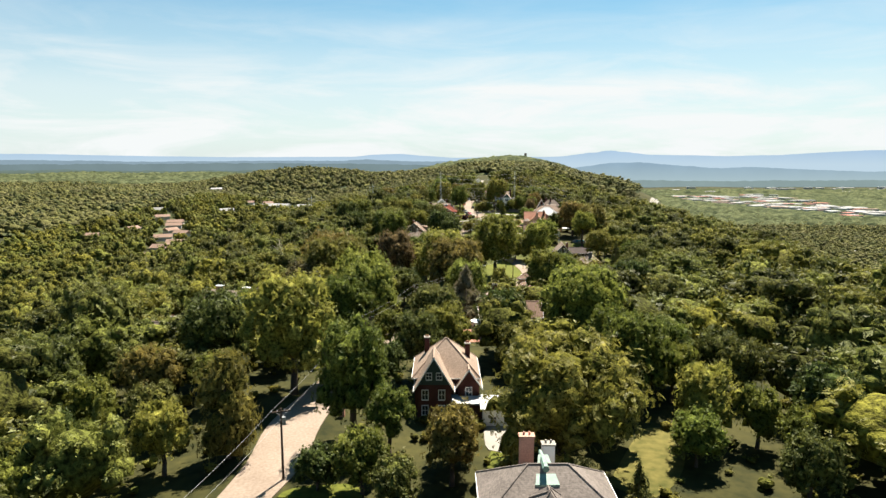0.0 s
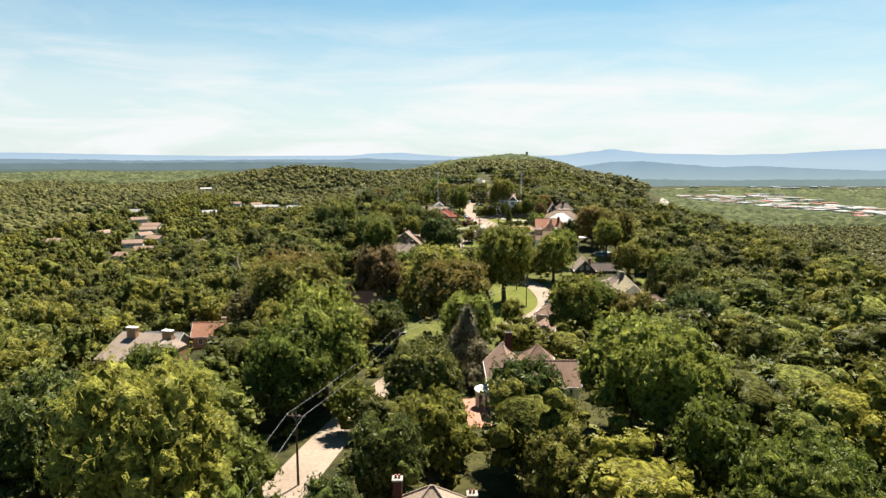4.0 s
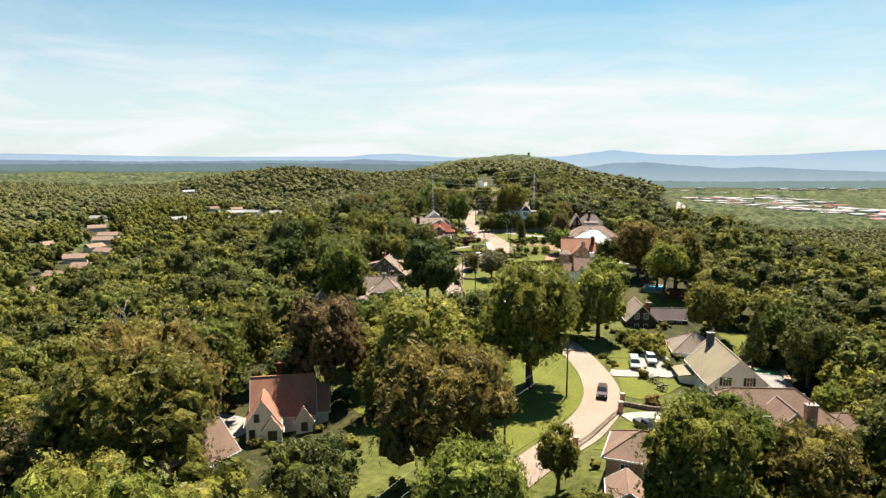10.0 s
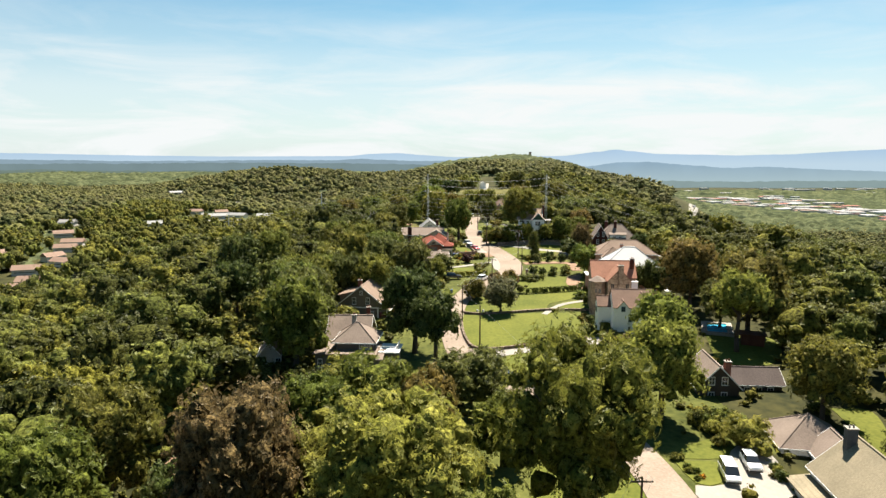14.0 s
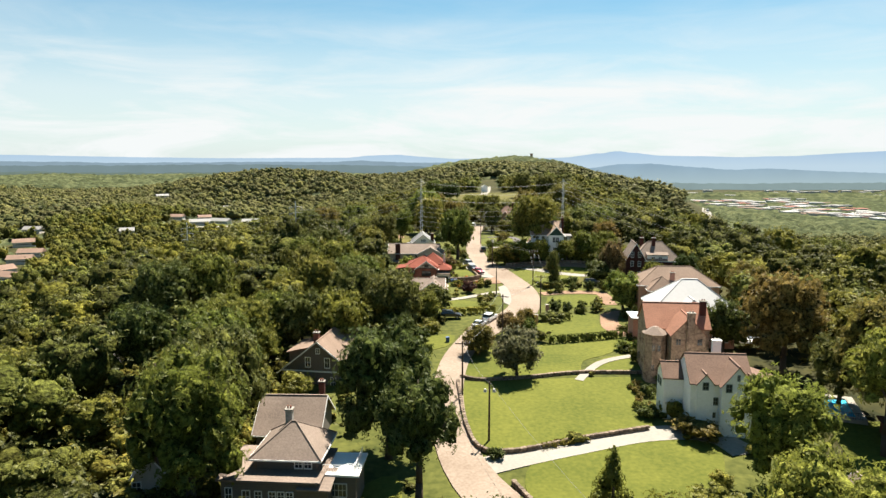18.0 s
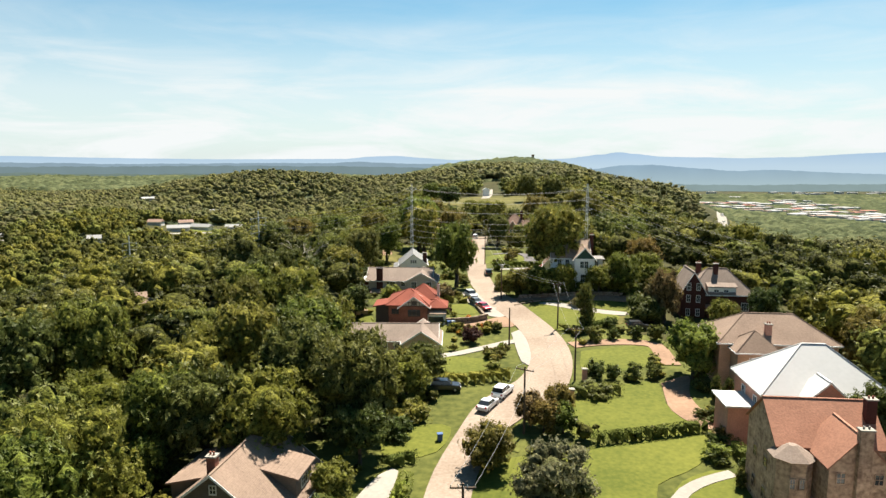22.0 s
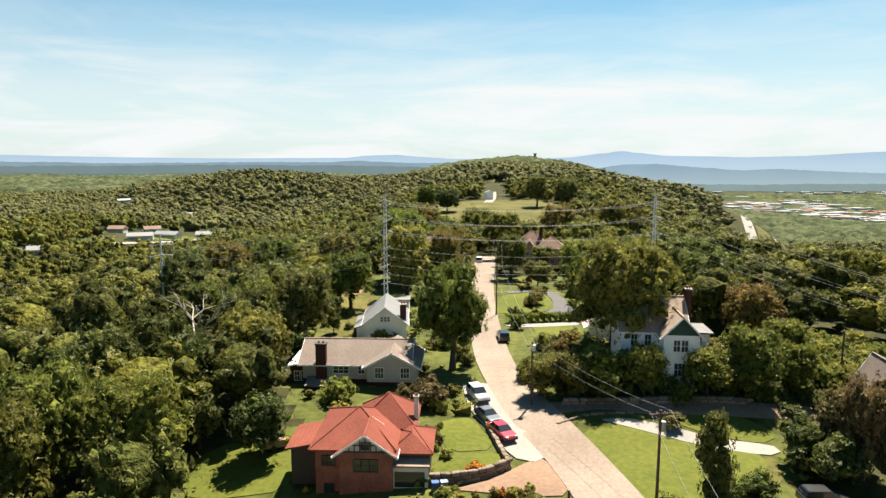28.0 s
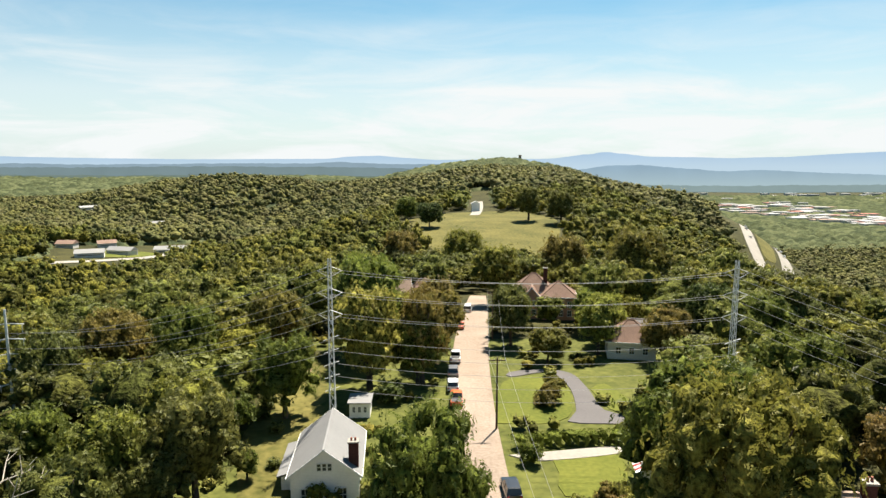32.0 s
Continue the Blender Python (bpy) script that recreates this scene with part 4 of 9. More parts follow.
# ---- houses ----
def window(parent, m, w, h, shutters=None, bars=1, trim=None):
    """A framed window on a wall; m puts its centre on the wall with +y pointing out of it."""
    t = 0.09
    bm = bmesh.new()
    outer = [(-w / 2 - t, -h / 2 - t * 1.6), (w / 2 + t, -h / 2 - t * 1.6), (w / 2 + t, h / 2 + t), (-w / 2 - t, h / 2 + t)]
    inner = [(-w / 2, -h / 2), (w / 2, -h / 2), (w / 2, h / 2), (-w / 2, h / 2)]
    rings = [[bm.verts.new((x, y, z)) for x, z in loop] for y, loop in ((-0.05, outer), (0.09, outer), (0.09, inner), (-0.05, inner))]
    for u, v in zip(rings, rings[1:] + rings[:1]):
        for k in range(4):
            bm.faces.new((u[k], u[(k + 1) % 4], v[(k + 1) % 4], v[k]))
    bmesh.ops.transform(bm, matrix=m, verts=bm.verts)
    win = part("window", bm, trim or TRIMW, parent)
    bm = bmesh.new()
    box(bm, -w / 2, -0.05, -h / 2, w / 2, 0.03, h / 2)
    bmesh.ops.transform(bm, matrix=m, verts=bm.verts)
    part("pane", bm, PANE, win, "dark reflecting glass")
    for k in range(-1, bars):
        x = -w / 2 + w * (k + 1) / (bars + 1)
        bm = bmesh.new()
        if k < 0:
            box(bm, -w / 2, -0.04, -0.03, w / 2, 0.055, 0.03)
        else:
            box(bm, x - 0.025, -0.04, -h / 2, x + 0.025, 0.06, h / 2)
        bmesh.ops.transform(bm, matrix=m, verts=bm.verts)
        part("glazing_bar", bm, trim or TRIMW, win)
    if shutters:
        for s in (-1, 1):
            bm = bmesh.new()
            x = s * (w / 2 + t + 0.24)
            box(bm, x - 0.22, 0.0, -h / 2, x + 0.22, 0.07, h / 2)
            for k in range(6):
                z = -h / 2 + h * (k + 0.5) / 6
                box(bm, x - 0.18, 0.07, z - 0.05, x + 0.18, 0.085, z + 0.05)
            bmesh.ops.transform(bm, matrix=m, verts=bm.verts)
            part("shutter", bm, shutters, win, "dark louvred shutter")
    return win


def door(parent, m, w=1.0, h=2.05, material=None):
    bm = bmesh.new()
    box(bm, -w / 2 - 0.1, -0.05, 0, -w / 2, 0.08, h + 0.1)
    box(bm, w / 2, -0.05, 0, w / 2 + 0.1, 0.08, h + 0.1)
    box(bm, -w / 2, -0.05, h, w / 2, 0.08, h + 0.1)
    bmesh.ops.transform(bm, matrix=m, verts=bm.verts)
    fr = part("door_frame", bm, TRIMW, parent)
    bm = bmesh.new()
    box(bm, -w / 2, -0.05, 0, w / 2, 0.04, h)
    for k in range(3):
        box(bm, -w / 2 + 0.12, 0.04, 0.2 + k * 0.62, w / 2 - 0.12, 0.06, 0.68 + k * 0.62)
    bmesh.ops.transform(bm, matrix=m, verts=bm.verts)
    part("door", bm, material or WOODDARK, fr)


def slab(pts, t=0.2):
    """A sheet of thickness t below a flat polygon."""
    bm = bmesh.new()
    up = [bm.verts.new(p) for p in pts]
    lo = [bm.verts.new((p[0], p[1], p[2] - t)) for p in pts]
    bm.faces.new(up)
    bm.faces.new(lo[::-1])
    n = len(pts)
    for i in range(n):
        bm.faces.new((up[i], lo[i], lo[(i + 1) % n], up[(i + 1) % n]))
    return bm


def block(house, x, y, w, d, z0, h, kind, rise, wall, roof, axis="x", over=0.45, sink=0.0, gable=None, trim=True, ridge=None):
    """One wing: walls from z0 up to z0 + h over a w by d plan centred at x, y, and its roof (gable, hip, shed or flat)."""
    x0, x1, y0, y1, e = x - w / 2, x + w / 2, y - d / 2, y + d / 2, z0 + h
    bm = bmesh.new()
    box(bm, x0, y0, z0 - sink, x1, y1, e)
    if kind == "gable":
        # gable triangles with thickness
        for s in (0, 1):
            bmg = bmesh.new() if gable else bm
            if axis == "x":
                xx = x0 if s == 0 else x1 - 0.3
                tri = [(xx, y0, e), (xx, y1, e), (xx, y, e + rise)]
                off = (0.3, 0, 0)
            else:
                yy = y0 if s == 0 else y1 - 0.3
                tri = [(x0, yy, e), (x1, yy, e), (x, yy, e + rise)]
                off = (0, 0.3, 0)
            a = [bmg.verts.new(p) for p in tri]
            b = [bmg.verts.new(tuple(Vector(p) + Vector(off))) for p in tri]
            bmg.faces.new(a)
            bmg.faces.new(b[::-1])
            for i in range(3):
                bmg.faces.new((a[i], b[i], b[(i + 1) % 3], a[(i + 1) % 3]))
            if gable:
                part("gable", bmg, gable, house)
    part("wall", bm, wall, house)
    o, t = over, 0.2
    if kind == "gable":
        if axis == "x":
            k = rise / (d / 2)
            for s in (-1, 1):
                ye = y + s * (d / 2 + o)
                part("roof_slope", slab([(x0 - o, ye, e - o * k + t), (x1 + o, ye, e - o * k + t), (x1 + o, y, e + rise + t), (x0 - o, y, e + rise + t)]), roof, house)
                if trim:
                    part("gutter", boxed(x0 - o, ye - 0.08 if s < 0 else ye, e - o * k - 0.02, x1 + o, ye if s < 0 else ye + 0.08, e - o * k + 0.15), TRIMW, house)
            for xx in (x0 - o - 0.05, x1 + o):
                if trim:
                    bm = bmesh.new()
                    for s in (-1, 1):
                        ye = y + s * (d / 2 + o)
                        vs = [(xx, ye, e - o * k - 0.06), (xx, y, e + rise - 0.06), (xx, y, e + rise + t + 0.02), (xx, ye, e - o * k + t + 0.02)]
                        a = [bm.verts.new(p) for p in vs]
                        b = [bm.verts.new((p[0] + 0.05, p[1], p[2])) for p in vs]
                        bm.faces.new(a)
                        bm.faces.new(b[::-1])
                        for i in range(4):
                            bm.faces.new((a[i], b[i], b[(i + 1) % 4], a[(i + 1) % 4]))
                    part("bargeboard", bm, TRIMW, house)
            part("ridge_cap", boxed(x0 - o, y - 0.14, e + rise + t - 0.05, x1 + o, y + 0.14, e + rise + t + 0.04), roof, house)
        else:
            k = rise / (w / 2)
            for s in (-1, 1):
                xe = x + s * (w / 2 + o)
                part("roof_slope", slab([(xe, y0 - o, e - o * k + t), (xe, y1 + o, e - o * k + t), (x, y1 + o, e + rise + t), (x, y0 - o, e + rise + t)]), roof, house)
                if trim:
                    part("gutter", boxed(xe - 0.08 if s < 0 else xe, y0 - o, e - o * k - 0.02, xe if s < 0 else xe + 0.08, y1 + o, e - o * k + 0.15), TRIMW, house)
            for yy in (y0 - o - 0.05, y1 + o):
                if trim:
                    bm = bmesh.new()
                    for s in (-1, 1):
                        xe = x + s * (w / 2 + o)
                        vs = [(xe, yy, e - o * k - 0.06), (x, yy, e + rise - 0.06), (x, yy, e + rise + t + 0.02), (xe, yy, e - o * k + t + 0.02)]
                        a = [bm.verts.new(p) for p in vs]
                        b = [bm.verts.new((p[0], p[1] + 0.05, p[2])) for p in vs]
                        bm.faces.new(a)
                        bm.faces.new(b[::-1])
                        for i in range(4):
                            bm.faces.new((a[i], b[i], b[(i + 1) % 4], a[(i + 1) % 4]))
                    part("bargeboard", bm, TRIMW, house)
            part("ridge_cap", boxed(x - 0.14, y0 - o, e + rise + t - 0.05, x + 0.14, y1 + o, e + rise + t + 0.04), roof, house)
    elif kind == "hip":
        X0, X1, Y0, Y1 = x0 - o, x1 + o, y0 - o, y1 + o
        z = e + 0.16
        if axis == "x":
            r = (Y1 - Y0) / 2 if ridge is None else (X1 - X0 - ridge) / 2
            r = min(r, (X1 - X0) / 2 - 0.15)
            a, b = (X0 + r, y, z + rise), (X1 - r, y, z + rise)
            planes = [[(X0, Y0, z), (X1, Y0, z), b, a], [(X1, Y1, z), (X0, Y1, z), a, b], [(X0, Y1, z), (X0, Y0, z), a], [(X1, Y0, z), (X1, Y1, z), b]]
        else:
            r = (X1 - X0) / 2 if ridge is None else (Y1 - Y0 - ridge) / 2
            r = min(r, (Y1 - Y0) / 2 - 0.15)
            a, b = (x, Y0 + r, z + rise), (x, Y1 - r, z + rise)
            planes = [[(X0, Y1, z), (X0, Y0, z), a, b], [(X1, Y0, z), (X1, Y1, z), b, a], [(X0, Y0, z), (X1, Y0, z), a], [(X1, Y1, z), (X0, Y1, z), b]]
        for p in planes:
            part("roof_slope", slab(p), roof, house)
        bm = bmesh.new()
        for p, q in ((planes[0][0], a), (planes[0][1], b if axis == "x" else a), (planes[1][0], b), (planes[1][1], a if axis == "x" else b), (a, b)):
            tube(bm, (p[0], p[1], p[2] + 0.02), (q[0], q[1], q[2] + 0.02), 0.1, 0.1, 5)
        part("ridge_cap", bm, roof, house)
        if trim:
            bm = bmesh.new()
            for q in ((X0, Y0 - 0.08, X1, Y0), (X0, Y1, X1, Y1 + 0.08), (X0 - 0.08, Y0, X0, Y1), (X1, Y0, X1 + 0.08, Y1)):
                box(bm, q[0], q[1], z - 0.22, q[2], q[3], z - 0.03)
            part("gutter", bm, TRIMW, house)
    elif kind == "shed":
        # rises along axis: x, -x, y, -y
        lo, hi = e + 0.18, e + rise + 0.18
        c = {"x": (lo, hi, hi, lo), "-x": (hi, lo, lo, hi), "y": (lo, lo, hi, hi), "-y": (hi, hi, lo, lo)}[axis]
        part("roof_slope", slab([(x0 - o, y0 - o, c[0]), (x1 + o, y0 - o, c[1]), (x1 + o, y1 + o, c[2]), (x0 - o, y1 + o, c[3])]), roof, house)
        bm = bmesh.new()
        vs = [(x0, y0, e), (x1, y0, e), (x1, y1, e), (x0, y1, e)]
        a = [bm.verts.new(p) for p in vs]
        b = [bm.verts.new((p[0], p[1], max(p[2] + 0.001, c[i] - 0.2))) for i, p in enumerate(vs)]
        bm.faces.new(b)
        for i in range(4):
            bm.faces.new((a[i], a[(i + 1) % 4], b[(i + 1) % 4], b[i]))
        part("wall", bm, wall, house)
    elif kind == "flat":
        part("roof_slope", boxed(x0 - o, y0 - o, e, x1 + o, y1 + o, e + 0.22), roof, house)


def row(house, y, zs, xs, w=1.0, h=1.4, face="S", **k):
    """Windows on a wall: face S (towards -y, wall at y), N, W or E (then y is the wall's x and xs run along y)."""
    for z in zs:
        for x in xs:
            m = {"S": pose(x, y, z, 0, 0, 180), "N": pose(x, y, z), "W": pose(y, x, z, 0, 0, 90), "E": pose(y, x, z, 0, 0, -90)}[face]
            window(house, m, w, h, **k)


def chimney(house, x, y, z0, z1, w=0.9, d=0.7, material=None, cap=None):
    bm = bmesh.new()
    box(bm, x - w / 2, y - d / 2, z0, x + w / 2, y + d / 2, z1)
    c = part("chimney", bm, material or BRICK, house)
    bm = bmesh.new()
    box(bm, x - w / 2 - 0.1, y - d / 2 - 0.1, z1, x + w / 2 + 0.1, y + d / 2 + 0.1, z1 + 0.16)
    part("chimney_cap", bm, cap or CONCRETE, c)
    for s in (-0.2, 0.2):
        part("flue", tubed((x + s * w, y, z1 + 0.16), (x + s * w, y, z1 + 0.5), 0.12, 0.1), cap or BRICK, c)


def posts(house, pts, z0, z1, r=0.09, material=None):
    for x, y in pts:
        part("post", boxed(x - r, y - r, z0, x + r, y + r, z1), material or TRIMW, house)


def railing(house, a, b, z, material=None, h=0.95, step=0.3):
    a, b = Vector((*a, z)), Vector((*b, z))
    bm = bmesh.new()
    up = Vector((0, 0, h))
    tube(bm, a + up, b + up, 0.04, 0.04, 4)
    tube(bm, a + up * 0.12, b + up * 0.12, 0.03, 0.03, 4)
    n = max(2, int((b - a).length / step))
    for i in range(n + 1):
        p = a.lerp(b, i / n)
        tube(bm, p, p + up, 0.02, 0.02, 4)
    part("railing", bm, material or TRIMW, house)


def house_at(x, y, z, rz, label, name="house", keep=None):
    CLEAR.append((x, y, keep or 8.0))
    return empty(name, x, y, z, rz, label, "house")


# steep-roofed brick house by the first bend
h = house_at(0.5, 106, 58.8, 0, "dark brick house with steep beige hipped roof")
block(h, 0, 0, 10, 10, 0, 5.6, "hip", 5.0, BRICKDARK, ROOF["beige"], "x", sink=2)
block(h, -1.9, -5.5, 5.2, 5, 0, 5.5, "gable", 4.4, BRICKDARK, ROOF["beige"], "y", sink=2, gable=mat("dark_green_gable", (0.0213, 0.0426, 0.0355), 0.7), over=0.6)
block(h, 3.6, -3.6, 3.4, 4.5, 0, 4.8, "gable", 2.4, BRICKDARK, ROOF["beige"], "y", sink=2)
block(h, 3.6, -7.2, 4.6, 3.0, 0, 2.7, "flat", 0.2, BRICKDARK, ROOF["white"], sink=2)
row(h, -8.02, [6.9], [-2.7, -1.1], 0.8, 1.0)
row(h, -8.02, [3.9, 1.4], [-3.3, -0.7], 0.9, 1.5)
row(h, -5.87, [3.6], [3.6], 0.9, 1.4)
row(h, 5.02, [3.8, 1.4], [-2.5, 1.0], 0.9, 1.4, "E")
chimney(h, -3.2, 2.2, 5, 10.2, 0.8, 0.8, BRICKDARK)
chimney(h, 3.6, 0.6, 4, 9.6, 0.8, 0.8, BRICKDARK)

# slate-roofed house under the start of the flight
h = house_at(10.5, 62, 59, 0, "house with weathered slate roof and green copper ridge", keep=11)
block(h, 0, 0, 13, 9, 0, 6.6, "hip", 3.4, BRICK, ROOF["slate"], "x", sink=2)
block(h, -0.6, -4.5, 5, 6, 0, 6.4, "hip", 3.4, BRICK, ROOF["slate"], "y", sink=2)
part("copper_ridge", tubed((-0.4, -1.5, 10.35), (-0.4, 2.5, 10.35), 0.35, 0.2, 6), ROOF["copper"], h, "verdigris copper ridge")
part("copper_hip", slab([(-1.5, -2.0, 9.0), (0.9, -2.0, 9.0), (0.2, 1.2, 10.6), (-0.8, 1.2, 10.6)]), ROOF["copper"], h, "verdigris copper cap")
chimney(h, -1.6, 4.3, 2, 11.2, 1.5, 0.9, BRICKPINK, BRICKPINK)
chimney(h, 0.6, 3.6, 4, 10.6, 1.3, 0.9, WHITE, CONCRETE)
block(h, 3.5, 6, 7, 3.4, 0, 3.2, "shed", 0.8, BRICK, ROOF["terracotta"], "-y", sink=2)
row(h, -4.52, [4.8, 1.8], [-4.8, 3.2, 5.0], 0.9, 1.4)
g = house_at(8.8, 97, 58.5, 0, "low flat-roofed white outbuilding beside the forecourt", "garage", keep=5)
block(g, 0, 0, 5.4, 5, 0, 3.2, "flat", 0.2, WHITE, ROOF["white"], sink=2)
row(g, -2.52, [1.6], [-1.2, 1.2], 0.9, 1.0)

# white gabled house with brown roof and portico
h = house_at(16.5, 161, 54.8, 0, "white two-storey house with brown shingle roof", keep=13)
block(h, -4.0, 0.5, 6.2, 14, 0, 6.0, "gable", 3.2, WHITE, ROOF["brown"], "y", sink=2)
block(h, 2.0, -1.5, 11, 7.5, 0, 5.8, "gable", 2.9, WHITE, ROOF["brown"], "x", sink=2)
block(h, 2.2, 6.5, 6, 6, 0, 5.8, "hip", 3.4, WHITE, ROOF["brown"], "y", sink=2)
chimney(h, -4.0, -7.0, -1, 10.6, 1.1, 0.8, BRICKDARK, WOODDARK)
chimney(h, -3.0, 7.4, 6, 11.2, 1.2, 0.9, BRICKDARK, WOODDARK)
row(h, -6.52, [4.4, 1.6], [-5.8, -2.2], 0.9, 1.5, bars=1)
row(h, -5.27, [4.3, 1.6], [0.8, 3.4, 6.0], 0.9, 1.5)
row(h, -4.0, [4.3], [-5.6], 0.7, 1.2)
bm = bmesh.new()
bmesh.ops.create_cone(bm, cap_ends=True, segments=24, radius1=2.3, radius2=2.3, depth=0.5, matrix=pose(-7.3, -1.5, 3.6))
part("portico_roof", bm, TRIMW, h, "curved white portico roof")
for a in (110, 150, 180, 210, 250):
    part("column", tubed((-7.3 + 2.0 * math.cos(radians(a)), -1.5 + 2.0 * math.sin(radians(a)), 0), (-7.3 + 2.0 * math.cos(radians(a)), -1.5 + 2.0 * math.sin(radians(a)), 3.4), 0.14, 0.12, 10), TRIMW, h)
patch("terrace_1", [(5.5, 149), (10, 149), (10, 164), (5, 164)], TILEPINK, "pink brick paved terrace", 0.1, "terrace", False)

# brown cedar house with white chimney caps, down the slope
h = house_at(-62.0, 184.5, gz(-62.0, 184.5) - 1.5, -14, "brown cedar-sided modern house with sloping roof", keep=10)
block(h, -1.0, 0, 13, 8.5, 0, 6.4, "shed", 3.6, SIDING_BROWN, ROOF["greybrown"], "y", sink=3, over=0.2)
block(h, 6.6, 1.5, 3.0, 5.5, 0, 8.2, "shed", 1.5, SIDING_BROWN, ROOF["greybrown"], "-x", sink=3, over=0.1)
block(h, 5.6, -5.6, 4.2, 3.2, 0, 4.2, "shed", 1.4, SIDING_BROWN, ROOF["greybrown"], "y", sink=3, over=0.3)
chimney(h, -4.0, 3.0, 6, 11.6, 2.2, 1.0, SIDING_BROWN, TRIMW)
chimney(h, 4.6, 3.2, 6, 11.4, 2.2, 1.0, SIDING_BROWN, TRIMW)
row(h, -7.22, [2.6], [5.6], 2.2, 2.2, bars=2)
row(h, -4.27, [4.6], [2.4], 2.0, 1.2)
row(h, -4.27, [1.8], [-4, -1.5], 1.2, 1.4)
h = house_at(-55.5, 209, gz(-55.5, 209), 8, "small house with terracotta roof among trees", keep=6)
block(h, 0, 0, 8, 6, 0, 2.9, "gable", 2.4, BRICKPINK, ROOF["terracotta"], "x", sink=3)
chimney(h, 2.8, 0.6, 3, 6.2, 0.9, 0.8, BRICKPINK)
row(h, -3.02, [1.5], [-2.2, 0, 2.2], 0.9, 1.2)
h = house_at(-66, 206, gz(-66, 206), -8, "small grey-green roofed house in the woods", keep=6)
block(h, 0, 0, 9, 6, 0, 2.9, "gable", 2.0, CREAM, ROOF["grey"], "x", sink=3)
row(h, -3.02, [1.5], [-2.5, 0, 2.5], 0.9, 1.2)

h = house_at(-64.5, 146, gz(-64.5, 146) - 3.0, -12, "tan house with a grey-brown gabled roof deep in the trees", keep=7)
block(h, 0, 0, 9, 8, 0, 8.4, "gable", 3.4, SIDING_BROWN, ROOF["greybrown"], "x", sink=3)
row(h, -4.02, [2.0, 5.4], [-2.6, 0, 2.6], 1.0, 1.4)
chimney(h, 2.6, 1.0, 8, 13.0, 1.0, 0.8, BRICK)
h = house_at(-70.5, 365, gz(-70.5, 365) - 3.5, 24, "small brown shed with a grey roof in a clearing", "shed", keep=6)
block(h, 0, 0, 6.5, 5, 0, 2.8, "gable", 1.4, SIDING_BROWN, ROOF["grey"], "x", sink=3)
row(h, -2.52, [1.4], [-1.5, 1.5], 0.9, 1.0)

# cottage with the orange-red steep roof
h = house_at(-24, 236, 50.4, 12, "cream storybook cottage with steep orange-red roof", keep=10)
block(h, 0, 1.2, 10.4, 8.6, 0, 3.0, "gable", 5.4, CREAM, ROOF["terracotta"], "x", sink=2.5, over=0.35)
block(h, -3.2, -4.0, 5.4, 5.2, 0, 3.2, "gable", 3.8, CREAM, ROOF["terracotta"], "y", sink=2.5, over=0.3)
block(h, -1.7, -7.0, 3.0, 1.4, 0, 2.4, "gable", 2.1, CREAM, ROOF["terracotta"], "y", sink=2.5, over=0.3)
block(h, 6.2, 0.8, 2.6, 5.2, 0, 3.0, "gable", 3.8, CREAM, ROOF["terracotta"], "x", sink=2.5, over=0.35)
block(h, 3.4, -3.9, 2.8, 2.2, 0, 2.6, "gable", 2.2, CREAM, ROOF["terracotta"], "y", sink=2.5, over=0.3)
chimney(h, -0.6, 4.0, 3, 9.9, 1.2, 0.9, BRICKDARK, BRICK)
row(h, -6.62, [1.5], [-5.0], 0.8, 1.4, trim=WOODDARK)
row(h, -6.62, [4.2], [-4.2], 0.7, 1.2, trim=WOODDARK)
row(h, -7.72, [1.5], [-1.7], 1.3, 1.4, trim=WOODDARK)
row(h, -5.02, [1.5], [3.4], 0.9, 1.3, trim=WOODDARK)
row(h, 7.52, [1.6, 4.6], [0.8], 0.8, 1.3, "E", trim=WOODDARK)
h = house_at(-31.5, 214.5, 51.0, -28, "white gabled house with brown roof", keep=6)
block(h, 0, 0, 7, 9, 0, 4.0, "gable", 3.8, WHITE, ROOF["brown"], "y", sink=2.5)
row(h, -4.52, [1.6], [-1.8, 1.8], 0.9, 1.3)
row(h, -4.52, [4.8], [0], 0.7, 1.1)
h = house_at(-45.5, 237.4, gz(-45.5, 237.4), 8, "low cream shed with a terracotta hipped roof", "shed", keep=6)
block(h, 0, 0, 8.4, 6, 0, 2.6, "hip", 1.9, CREAM, ROOF["terracotta"], "x", sink=2.5)

# broad brown-roofed house and its gatehouse
h = house_at(53.5, 226, 52.0, -3, "broad tan brick house with dark brown hipped roof", keep=15)
block(h, 1, 1.4, 20, 10, 0, 4.2, "hip", 3.9, BRICKTAN, ROOF["brown"], "x", sink=2.5)
block(h, -7.2, -4.5, 6.5, 7, 0, 4.4, "gable", 3.6, BRICKTAN, ROOF["brown"], "y", sink=2.5)
block(h, 2.2, -4.5, 6.5, 6, 0, 4.4, "gable", 3.4, BRICKTAN, ROOF["brown"], "y", sink=2.5)
block(h, 12.0, -2, 7, 6, 0, 3.4, "hip", 2.2, BRICKTAN, ROOF["brown"], "x", sink=2.5)
chimney(h, -8.6, -7.6, -1, 7.4, 1.5, 1.0, STONE)
chimney(h, -1.6, -6.0, -1, 6.6, 1.5, 1.0, STONE)
chimney(h, 5.6, -5.0, -1, 8.0, 1.6, 1.0, STONE)
row(h, -8.02, [1.8], [-6.2, -7.6 + 3.6], 0.9, 1.5)
row(h, -7.52, [1.8], [1.2, 3.2], 0.9, 1.5)
row(h, -3.52, [2.2], [-11.3, -10.0], 0.9, 1.5)
h = house_at(29.0, 203.0, 58.6, -22, "small tan gatehouse with a brown hipped roof", keep=7)
